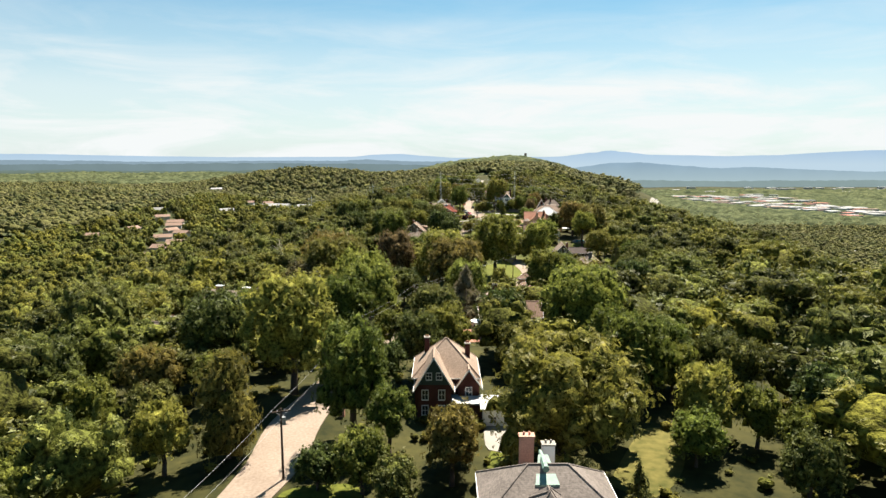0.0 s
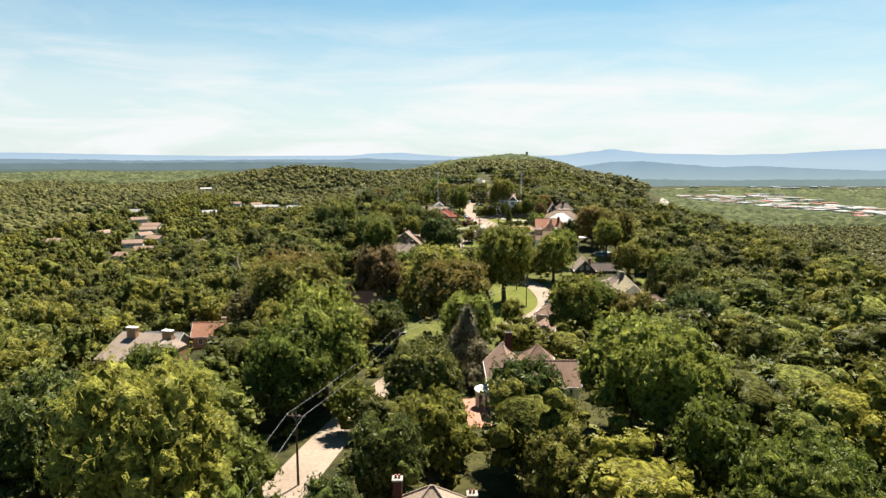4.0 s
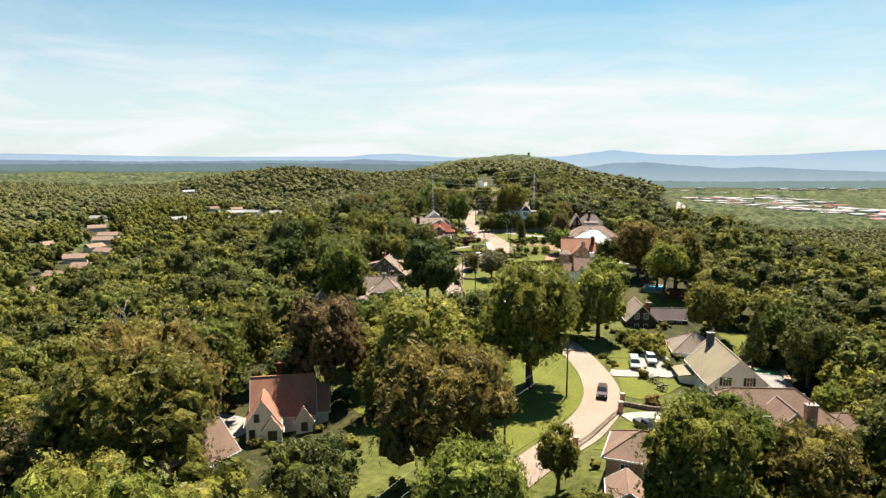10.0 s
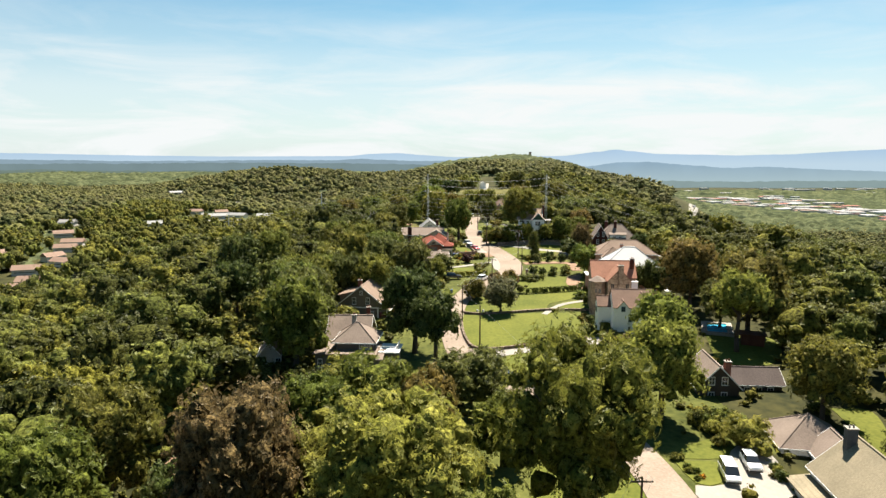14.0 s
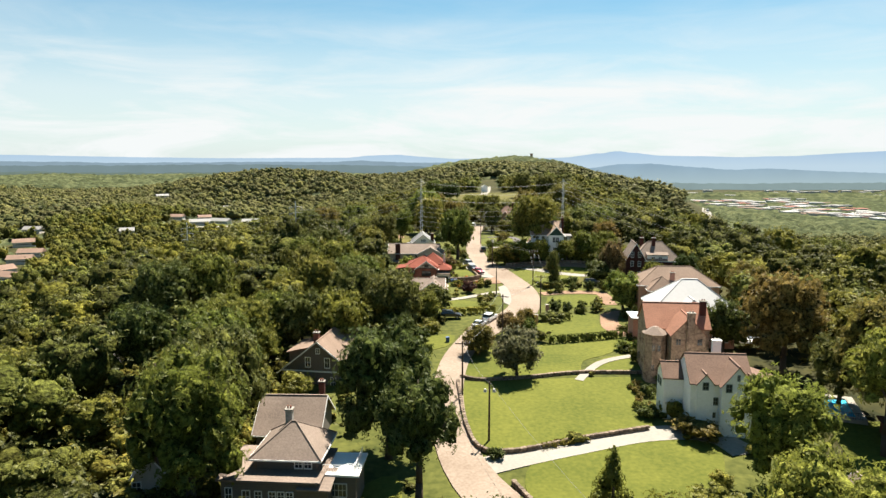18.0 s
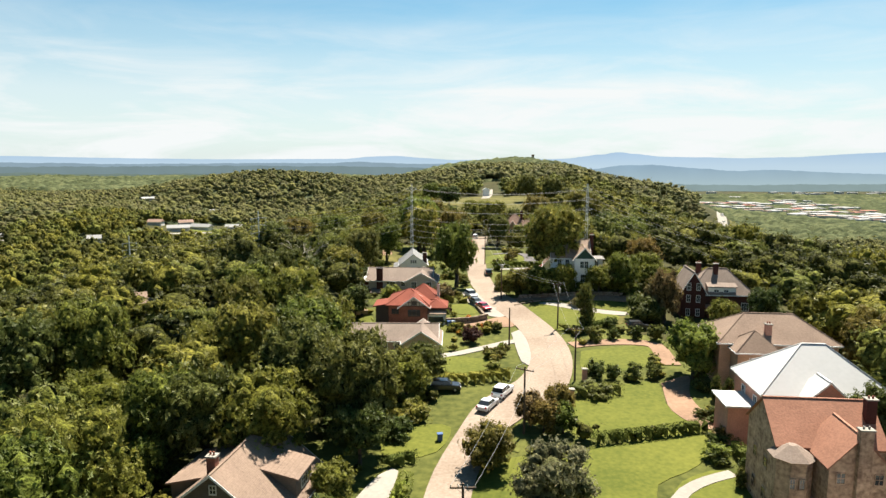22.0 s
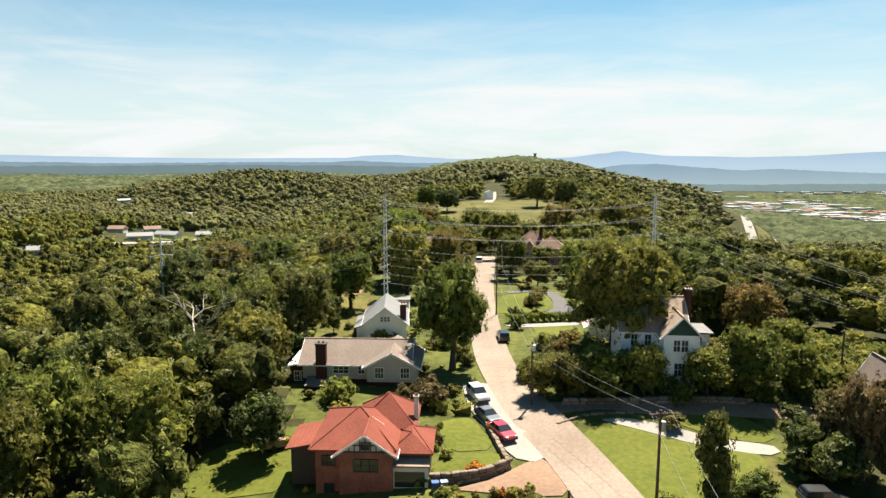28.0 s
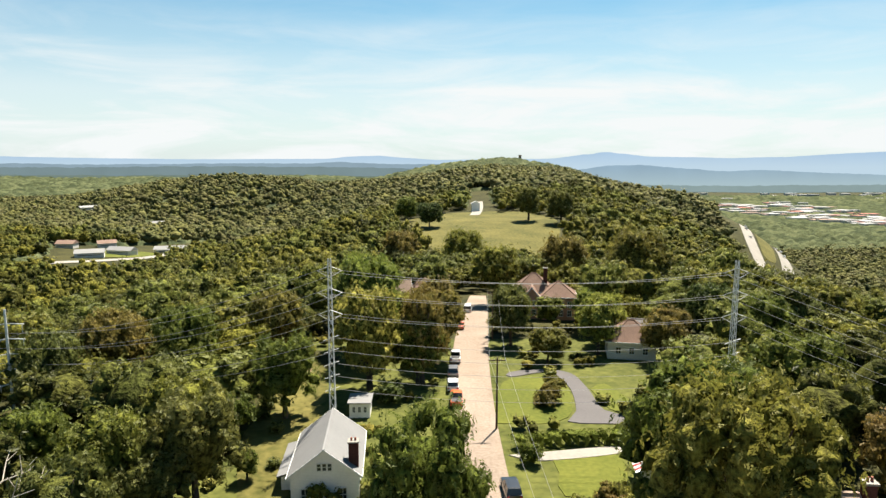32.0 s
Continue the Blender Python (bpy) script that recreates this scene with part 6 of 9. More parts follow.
block(h, 0, 0, 9, 8, 0, 3.4, "hip", 3.4, CREAM, ROOF["brown"], "x", sink=3)
block(h, 3.0, 6, 10, 6, 0, 3.4, "gable", 2.2, CREAM, ROOF["grey"], "x", sink=3)
block(h, -2.2, 8, 4, 6, 0, 4.4, "gable", 2.8, CREAM, ROOF["brown"], "y", sink=3)
row(h, -4.02, [1.8], [-2.5, 0, 2.5], 0.9, 1.2)
h = house_at(4.5, 548, 62.0, 10, "house with a tan gabled roof behind trees", keep=7)
block(h, -2.0, 0, 8, 7, 0, 4.0, "gable", 2.8, CREAM, ROOF["tan"], "x", sink=2)
block(h, 6.5, 2, 6, 6, 0, 4.2, "gable", 2.4, BRICKPINK, ROOF["brown"], "y", sink=2)
row(h, -3.52, [2.0], [-4.2, -2, 0.2], 0.9, 1.2)
h = house_at(39.4, 456.5, 61.6, -8, "house with a striped red porch awning", keep=5)
block(h, 0, 0, 5, 6, 0, 3.4, "gable", 2.6, CREAM, ROOF["brown"], "y", sink=2)
AWN = mat("red_awning", (0.2982, 0.03195, 0.03195), 0.8)
for k in range(8):
    part("awning_strip", slab([(-3.9 + 0.0, -2.6 + k * 0.5, 2.3), (-2.4, -2.6 + k * 0.5, 3.0), (-2.4, -2.1 + k * 0.5, 3.0), (-3.9, -2.1 + k * 0.5, 2.3)], 0.04), AWN if k % 2 else TRIMW, h)
# low houses at the edge of the left slope
for x, y, rz, wd, rf in ((-38, 352, 20, 9, "tan"), (-66.5, 426, -25, 9, "tan"), (-57, 338, 10, 6, "greybrown"), (-52, 344, 30, 5, "grey"), (-28.5, 299.5, 10, 3.6, "tan")):
    h = house_at(x, y, gz(x, y), rz, "pale sided house with a low gabled roof", keep=6)
    block(h, 0, 0, wd, 6.5, 0, 3.4, "gable", 2.2, SIDING_GREY, ROOF[rf], "y", sink=3)
    row(h, -3.27, [1.8], [-1.6, 1.6], 0.9, 1.2)
# ---- vehicles ----
def profile(pts, half, inset=0.0):
    """A body drawn out across its width from a side outline (x along, z up); the top is drawn in by inset."""
    bm = bmesh.new()
    zs = [p[1] for p in pts]
    lo, hi = min(zs), max(zs)
    rings = []
    for s in (-1, 1):
        rings.append([bm.verts.new((p[0], s * (half - inset * (p[1] - lo) / (hi - lo)), p[1])) for p in pts])
    n = len(pts)
    bm.faces.new(rings[0])
    bm.faces.new(rings[1][::-1])
    for i in range(n):
        bm.faces.new((rings[0][i], rings[1][i], rings[1][(i + 1) % n], rings[0][(i + 1) % n]))
    bmesh.ops.recalc_face_normals(bm, faces=bm.faces)
    bmesh.ops.bevel(bm, geom=[e for e in bm.edges], offset=0.05, segments=1, affect="EDGES", profile=0.5)
    return bm


SHAPES = {
    "car": dict(L=4.6, W=0.9, body=[(-2.3, 0.35), (-2.3, 0.85), (-1.7, 0.98), (0.9, 0.98), (2.1, 0.85), (2.3, 0.6), (2.25, 0.35)], cab=[(-1.75, 0.95), (-1.15, 1.42), (0.25, 1.42), (1.05, 0.95)], roof=(-1.05, 0.2, 1.40)),
    "suv": dict(L=4.7, W=0.95, body=[(-2.35, 0.4), (-2.35, 1.05), (-2.2, 1.12), (1.0, 1.1), (2.2, 0.98), (2.35, 0.7), (2.3, 0.4)], cab=[(-2.25, 1.08), (-2.0, 1.72), (0.3, 1.72), (1.1, 1.08)], roof=(-1.9, 0.25, 1.70)),
    "van": dict(L=5.0, W=0.98, body=[(-2.5, 0.4), (-2.5, 1.15), (1.5, 1.15), (2.3, 0.95), (2.5, 0.7), (2.45, 0.4)], cab=[(-2.48, 1.12), (-2.4, 1.95), (0.9, 1.95), (1.75, 1.12)], roof=(-2.35, 0.85, 1.93)),
    "pickup_truck": dict(L=5.6, W=0.98, body=[(-2.8, 0.5), (-2.8, 1.1), (1.2, 1.1), (2.6, 1.0), (2.8, 0.75), (2.75, 0.5)], cab=[(-0.9, 1.08), (-0.75, 1.78), (0.75, 1.78), (1.45, 1.08)], roof=(-0.7, 0.7, 1.76)),
}
CARS = {}


def vehicle(kind, tone, x, y, rz, label):
    """A parked vehicle; rz: the way it points, from +x. Built once for each kind and colour, then copied."""
    z = gz(x, y) + 0.17
    key = (kind, tone)
    if key in CARS:
        ob = copy_thing(CARS[key], pose(x, y, z, 0, 0, rz))
        ob["label"] = label
        return ob
    s = SHAPES[kind]
    c = empty(kind, x, y, z, rz, label, kind.replace("_", " "), "parked vehicles")
    b = part("body", profile(s["body"], s["W"], 0.04), CARPAINT[tone], c)
    part("window_band", profile(s["cab"], s["W"] - 0.06, 0.16), CARGLASS, c, "dark car windows")
    x0, x1, zr = s["roof"]
    bm = boxed(x0, -s["W"] + 0.2, zr - 0.03, x1, s["W"] - 0.2, zr + 0.05)
    bmesh.ops.bevel(bm, geom=list(bm.edges), offset=0.03, segments=1, affect="EDGES")
    part("roof", bm, CARPAINT[tone], c)
    for sx in (-1, 1):
        part("pillar", tubed((x0 + 0.1 + 0.6 * (x1 - x0), sx * (s["W"] - 0.07), s["cab"][0][1]), (x0 + 0.1 + 0.55 * (x1 - x0), sx * (s["W"] - 0.2), zr), 0.05, 0.05, 5), CARPAINT[tone], c)
        for xw in (-s["L"] * 0.31, s["L"] * 0.31):
            w = part("wheel", tubed((xw, sx * (s["W"] - 0.2), 0.34), (xw, sx * (s["W"] + 0.02), 0.34), 0.34, 0.34, 14), BLACK, c)
            part("rim", tubed((xw, sx * (s["W"] - 0.02), 0.34), (xw, sx * (s["W"] + 0.035), 0.34), 0.2, 0.19, 10), STEEL, w)
        part("headlight", boxed(s["L"] / 2 - 0.16, sx * (s["W"] - 0.3) - 0.17, 0.66, s["L"] / 2 + 0.02, sx * (s["W"] - 0.3) + 0.17, 0.82), LAMPGLASS, c)
        part("tail_light", boxed(-s["L"] / 2 - 0.02, sx * (s["W"] - 0.22) - 0.13, 0.72, -s["L"] / 2 + 0.1, sx * (s["W"] - 0.22) + 0.13, 0.98), REDLENS, c)
    part("bumper", boxed(s["L"] / 2 - 0.1, -s["W"] + 0.1, 0.36, s["L"] / 2 + 0.06, s["W"] - 0.1, 0.55), BLACK, c)
    if kind == "pickup_truck":
        part("load_bed", boxed(-2.7, -0.82, 0.9, -1.0, 0.82, 1.115), BLACK, c, "dark open load bed")
    CARS[key] = c
    return c


vehicle("van", "white", 43.6, 258.8, -100, "white van parked on a concrete drive")
vehicle("suv", "white", 48.0, 262.0, -98, "white boxy van parked beside another on the drive")
vehicle("suv", "maroon", 32.6, 241.2, -106, "dark brown car on the curving road")
vehicle("pickup_truck", "black", 36.4, 226.5, -70, "black pickup truck parked on a concrete drive")
vehicle("suv", "black", 17.0, 291.0, -22, "black car at the foot of the lawn drive")
vehicle("car", "white", -0.6, 333.4, 75, "white car parked on the bungalow drive")
vehicle("suv", "white", 16.9, 366.4, 62, "white car parked at the kerb of the road")
vehicle("car", "silver", 14.3, 361.8, 62, "silver car parked at the kerb of the road")
vehicle("suv", "black", 8.2, 368.3, 0, "dark car parked behind a hedge")
vehicle("car", "red", 16.9, 413.9, -66, "bright red coupe parked at the kerb")
vehicle("car", "grey", 15.5, 418.6, -66, "dark grey car parked behind a red one")
vehicle("suv", "silver", 14.6, 425.6, -72, "silver car parked on the roadside apron")
vehicle("suv", "black", 20.6, 453.5, 92, "black car standing on the straight road")
vehicle("pickup_truck", "orange", 15.6, 482.0, 88, "orange pickup with a white front at the kerb")
vehicle("suv", "white", 15.3, 488.4, 88, "white car parked at the kerb")
vehicle("suv", "grey", 15.6, 495.6, 88, "grey car parked at the kerb")
vehicle("pickup_truck", "white", 16.4, 504.4, 87, "white pickup truck parked at the kerb")
vehicle("car", "orange", 18.6, 529.2, 85, "orange-red car parked at the kerb")
vehicle("van", "white", 21.6, 549.4, 82, "white van far along the road")
vehicle("car", "white", -39.4, 236.3, 12, "white car beside a low shed")
vehicle("car", "white", -13.0, 286.0, 100, "white car in a shaded yard")
vehicle("suv", "black", 47.2, 399.3, 0, "dark car behind a garden wall")
vehicle("pickup_truck", "silver", 57.6, 384.6, -20, "pale vehicle by the brick house")

# ---- power poles and wires ----
POLES = {}


def pole(key, x, y, h, arm=1.2, turn=0.0, transformer=False, lamp=None, label="weathered wooden power pole with a crossarm"):
    z = gz(x, y)
    p = empty("utility_pole", x, y, z, turn, label, "utility pole", "poles along the road")
    part("shaft", tubed((0, 0, -0.8), (0, 0, h), 0.17, 0.11, 10), POLEWOOD, p)
    if arm:
        part("crossarm", boxed(-arm, -0.07, h - 0.5, arm, 0.07, h - 0.36), POLEWOOD, p)
        for s in (-1, 1):
            part("brace", tubed((0, 0.08, h - 1.1), (s * arm * 0.55, 0.08, h - 0.45), 0.02, 0.02, 4), STEEL, p)
        for k in (-0.92, -0.35, 0.35, 0.92):
            part("insulator", tubed((k * arm, 0, h - 0.36), (k * arm, 0, h - 0.14), 0.05, 0.035, 8), LAMPGLASS, p)
    if transformer:
        part("transformer", tubed((0.32, 0, h - 2.2), (0.32, 0, h - 1.2), 0.25, 0.25, 12), STEEL, p, "grey can transformer")
    if lamp == "arm":
        part("lamp_arm", tubed((0, 0, h - 0.7), (1.7, -0.4, h - 0.1), 0.04, 0.03, 6), STEEL, p)
        part("lamp_head", boxed(1.6, -0.55, h - 0.16, 2.2, -0.25, h), LAMPGLASS, p, "pale street lamp head")
    if lamp == "twin":
        for s in (-1, 1):
            part("lamp_arm", tubed((0, 0, h - 1.2), (s * 0.55, -0.2, h - 1.0), 0.04, 0.03, 6), STEEL, p)
            part("lamp_head", tubed((s * 0.62, -0.2, h - 1.3), (s * 0.62, -0.25, h - 0.9), 0.26, 0.14, 10), LAMPGLASS, p, "white floodlight head")
    if lamp == "globe":
        part("lamp_head", tubed((0, -0.3, h - 1.1), (0, -0.3, h - 0.3), 0.24, 0.3, 12), LAMPGLASS, p, "pale cylindrical lamp")
    POLES[key] = (Vector((x, y, z + h - 0.15)), arm or 0.3, radians(turn))
    return p


pole("a", -20.2, 78, 9.6, 1.2, 20, True)
pole("a0", -26, 45, 9.6, 1.2, 10)
pole("a1", -16.5, 128, 9.6, 1.2, -10)
pole("a2", -7.5, 178, 9.4, 1.2, -25, False, "arm")
pole("b0", 12.6, 217, 9.2, 1.2, -40, True, "arm")
pole("b", 26.0, 240.5, 9.2, 1.2, 0)
pole("b2", 25.5, 262, 9.4, 1.2, 15)
pole("d", 12.9, 311, 8.6, 0, 0, False, "twin", "dark wooden pole with white floodlights on the lawn")
pole("e", 9.6, 326, 9.2, 1.2, 0)
pole("i", 18.6, 354, 9.3, 1.3, -35)
pole("f", 29.0, 372.3, 9.0, 1.2, -10, False, None)
pole("h", 20.2, 389.8, 7.2, 0, 0, False, None, "plain wooden pole beside the drive")
pole("g", 31.0, 400, 9.6, 1.2, 10, True)
pole("n", 21.6, 423, 8.8, 0.9, 30, False, "globe")
pole("k", 20.8, 471.5, 10.6, 1.2, 0)
pole("k2", 25.0, 520, 10.4, 1.2, 0)
pole("m", 69.3, 433.6, 7.4, 0, 0, False, None, "plain wooden pole on the hillside")


def wire(a, b, sag, r=0.015, n=10, name="overhead_wire", label="thin sagging overhead power cable"):
    a, b = Vector(a), Vector(b)
    bm = bmesh.new()
    sweep(bm, [a.lerp(b, i / n) - Vector((0, 0, sag * 4 * (i / n) * (1 - i / n))) for i in range(n + 1)], r, 4)
    ob = part(name, bm, WIRE)
    return tagged(ob, label, "cable", "overhead cables")


def strung(k0, k1, sides=(-0.92, 0.92), sag=0.7):
    (a, w0, t0), (b, w1, t1) = POLES[k0], POLES[k1]
    for s in sides:
        wire(a + Vector((math.cos(t0) * s * w0, math.sin(t0) * s * w0, 0)), b + Vector((math.cos(t1) * s * w1, math.sin(t1) * s * w1, 0)), sag)


for k0, k1 in (("a0", "a"), ("a", "a1"), ("a1", "a2"), ("a2", "b0"), ("b0", "b"), ("b", "b2"), ("e", "i"), ("i", "f"), ("f", "g"), ("g", "n"), ("n", "k"), ("k", "k2")):
    strung(k0, k1)
strung("d", "e", (0.0,), 0.8)
strung("b2", "d", (0.3,), 1.0)

# ---- high-voltage line across the ridge ----
def mast(x, y, h, label, lattice=True, arms=3):
    z = gz(x, y)
    p = empty("transmission_tower", x, y, z, 0, label, "transmission tower", "high-voltage line")
    bm = bmesh.new()
    if lattice:
        for sx, sy in ((-1, -1), (1, -1), (1, 1), (-1, 1)):
            tube(bm, (sx * 0.42, sy * 0.42, -1), (sx * 0.18, sy * 0.18, h), 0.06, 0.045, 5)
        n = int(h / 1.1)
        for i in range(n):
            z0, z1 = i * h / n, (i + 1) * h / n
            a0, a1 = 0.42 - 0.24 * z0 / h, 0.42 - 0.24 * z1 / h
            for q0, q1 in (((-1, -1), (1, -1)), ((1, -1), (1, 1)), ((1, 1), (-1, 1)), ((-1, 1), (-1, -1))):
                tube(bm, (q0[0] * a0, q0[1] * a0, z0), (q1[0] * a1, q1[1] * a1, z1), 0.03, 0.03, 4)
    else:
        tube(bm, (0, 0, -1), (0, 0, h), 0.3, 0.16, 10)
    part("shaft", bm, MASTGREY, p)
    ends = []
    for k in range(arms):
        za = h - 1.6 - k * 2.9
        for s in (-1, 1):
            bm = bmesh.new()
            tube(bm, (0, 0, za + 0.6), (s * 1.6, 0, za), 0.06, 0.04, 5)
            tube(bm, (0, 0, za - 0.9), (s * 1.6, 0, za), 0.05, 0.03, 5)
            part("insulator_arm", bm, LAMPGLASS, p, "pale post insulator bracket")
            ends.append(Vector((x + s * 1.7, y, z + za)))
    for k in range(5):
        za = h - 10.6 - k * 1.75
        bm = bmesh.new()
        tube(bm, (-1.0, 0, za - 0.35), (1.0, 0, za + 0.35), 0.05, 0.05, 5)
        part("crossarm", bm, LAMPGLASS, p)
        ends.append(Vector((x + 0.8, y, z + za)))
    return ends


def armed_pole(x, y, h, label):
    z = gz(x, y)
    p = empty("transmission_pole", x, y, z, 0, label, "transmission tower", "high-voltage line")
    part("shaft", tubed((0, 0, -1), (0, 0, h), 0.26, 0.16, 10), MASTGREY, p)
    ends = []
    for k in range(5):
        za = h - 2.4 - k * 2.3
        w = 2.6 if k < 3 else 1.8
        bm = bmesh.new()
        tube(bm, (-w, 0, za - 0.3), (0, 0, za + 0.25), 0.09, 0.07, 6)
        tube(bm, (0, 0, za + 0.25), (w, 0, za + 0.15), 0.07, 0.09, 6)
        part("crossarm", bm, MASTGREY, p)
        for s in (-1, 1):
            part("insulator", tubed((s * w * 0.9, 0, za), (s * w * 0.9, 0, za - 1.2), 0.06, 0.06, 6), LAMPGLASS, p)
            ends.append(Vector((x + s * w * 0.9, y, z + za - 1.2)))
    return ends


CLEAR.append((-1.6, 467.5, 3))
te = mast(-1.6, 467.5, 25.2, "tall slim steel lattice power tower with pale insulators")
le = armed_pole(-51, 479, 78.0 - gz(-51, 479), "grey steel transmission pole with curved crossarms")
re_ = mast(50.4, 464.5, 87.2 - gz(50.4, 464.5), "slim steel lattice power tower on the slope")
lf = armed_pole(-98, 490, 68.5 - gz(-98, 490), "far grey steel transmission pole in the woods")
for i in range(11):
    wire(te[i], re_[i], 1.6, 0.02, 12, "transmission_cable", "long high-voltage cable spanning the road")
for i in range(8):
    wire(te[i], le[i], 2.4, 0.02, 12, "transmission_cable", "long high-voltage cable spanning the slope")
    wire(le[i], lf[i], 2.4, 0.02, 12, "transmission_cable", "long high-voltage cable over the woods")
for i in range(6):
    wire(re_[i], (re_[i].x + 110, re_[i].y - 40 + i, 62 - i * 2.2), 5.0, 0.02, 14, "transmission_cable", "long high-voltage cable descending to the valley")

# ---- hedges, walls, fences ----
def hedge(pts, w, h, tone="dark", label="long clipped evergreen hedge"):
    """A clipped hedge: a soft-edged core with leaf sprays all over it."""
    r = np.random.default_rng(int(abs(pts[0][0]) * 10) + int(pts[0][1]))
    line = spline(pts, 1.2)
    V, T, S, n = [], [], [], 0
    for i, q in enumerate(line):
        a, b = line[max(i - 1, 0)], line[min(i + 1, len(line) - 1)]
        d = (b - a) / (np.linalg.norm(b - a) + 1e-9)
        m = np.array((d[1], -d[0]))
        z = gz(q[0], q[1])
        sec = [(-0.5, -0.1), (-0.5, 0.85), (-0.35, 1.0), (0.35, 1.0), (0.5, 0.85), (0.5, -0.1)]
        j = r.uniform(-0.05, 0.05, (6, 3))
        V.append(np.array([(q[0] + m[0] * s * w * 0.9, q[1] + m[1] * s * w * 0.9, z + t * h * 0.94) for s, t in sec]) + j)
        if i:
            for k in range(5):
                T += [(n - 6 + k, n - 5 + k, n + k), (n - 5 + k, n + 1 + k, n + k)]
            S += [1] * 10
        n += 6
        per = int(110 * max(1, h))
        s = r.uniform(-0.5, 0.5, per)
        t = np.where(r.random(per) < 0.45, 1.0, r.uniform(0, 1, per))
        s = np.where(t < 1, np.sign(s) * 0.5, s)
        al = r.uniform(-0.7, 0.7, per)
        P = np.stack([q[0] + m[0] * s * w + d[0] * al, q[1] + m[1] * s * w + d[1] * al, z + t * h + r.uniform(-0.05, 0.05, per)], 1)
        A, B = r.standard_normal((per, 3)), r.standard_normal((per, 3))
        A /= np.linalg.norm(A, axis=1, keepdims=True)
        B /= np.linalg.norm(B, axis=1, keepdims=True)
        L = 0.13
        V.append(np.stack([P - A * L, P + B * L, P + A * L], 1).reshape(-1, 3))
        T += [(n + 3 * k, n + 3 * k + 1, n + 3 * k + 2) for k in range(per)]
        S += [0] * per
        n += per * 3
    ob = new("hedge", np_mesh("hedge", np.concatenate(V), np.array(T), LEAF_CLIP[tone]))
    ob.data.materials.append(LEAF_CLIP[tone])
    ob.data.polygons.foreach_set("material_index", np.array(S, dtype=np.int32))
    return tagged(ob, label, "hedge", "garden hedges")


hedge([(27.2, 351.0), (35, 352.7), (43.2, 354.9)], 1.2, 1.5, label="long dark clipped hedge between two lawns")
hedge([(6, 372.0), (11.6, 371.4), (18.4, 373.4)], 2.2, 1.5, "green", "broad flat-topped hedge above a wall")
hedge([(22.6, 465.2), (30, 466.4), (39, 467.0)], 2.0, 1.7, "green", "thick clipped hedge beside a drive")
hedge([(3.6, 340.5), (2.9, 337.0), (2.0, 333.8)], 1.5, 1.8, "bright", "light green clipped hedge by the road")
hedge([(0.5, 345.2), (4.2, 346.6)], 1.3, 1.3)
hedge([(27.6, 366.2), (31, 366.6), (34.6, 367.6)], 2.6, 1.5, "dark", "rounded clipped hedge beside a lawn")
hedge([(31.4, 399), (34, 397.5), (38, 397)], 2.0, 1.2, "dark", "low dark hedge round a lawn")
hedge([(36.5, 399.0), (43.5, 404.0)], 1.4, 1.2, "dark", "low dark hedge round a lawn")
hedge([(8.8, 421.5), (13.5, 421.2)], 2.2, 1.4, "olive", "rounded olive-green hedge by a parking apron")
hedge([(26, 425.0), (36.2, 422.5), (48, 422.0)], 2.4, 2.2, "dark", "dense dark shrub belt on the bank")
hedge([(46.3, 338.5), (45.0, 344), (44.6, 349)], 1.4, 1.6, "dark", "dark garden hedge by the mansion")
hedge([(20.5, 308.8), (26, 310.8)], 1.0, 0.8, "olive", "low shrubs along a stone wall")

ROCKS = []
for s in range(6):
    rr = random.Random(s)
    bm = bmesh.new()
    bmesh.ops.create_cube(bm, size=1.0)
    for v in bm.verts:
        v.co += Vector((rr.uniform(-0.1, 0.1), rr.uniform(-0.1, 0.1), rr.uniform(-0.1, 0.1)))
    bmesh.ops.bevel(bm, geom=list(bm.edges), offset=0.12, segments=1, affect="EDGES")
    ROCKS.append(mesh_of(bm, "stone", STONE))
STONE_RND = mat("field_stone", (0.1775, 0.1349, 0.0994), 0.9, 0.35, 0.8, 2.5, 0.4, rand=0.35)
for m in ROCKS:
    m.materials[0] = STONE_RND
MORTAR = mat("earthy_mortar", (0.0994, 0.071, 0.05325), 0.95, 0.25, 0.6, 3.0, 0.3)


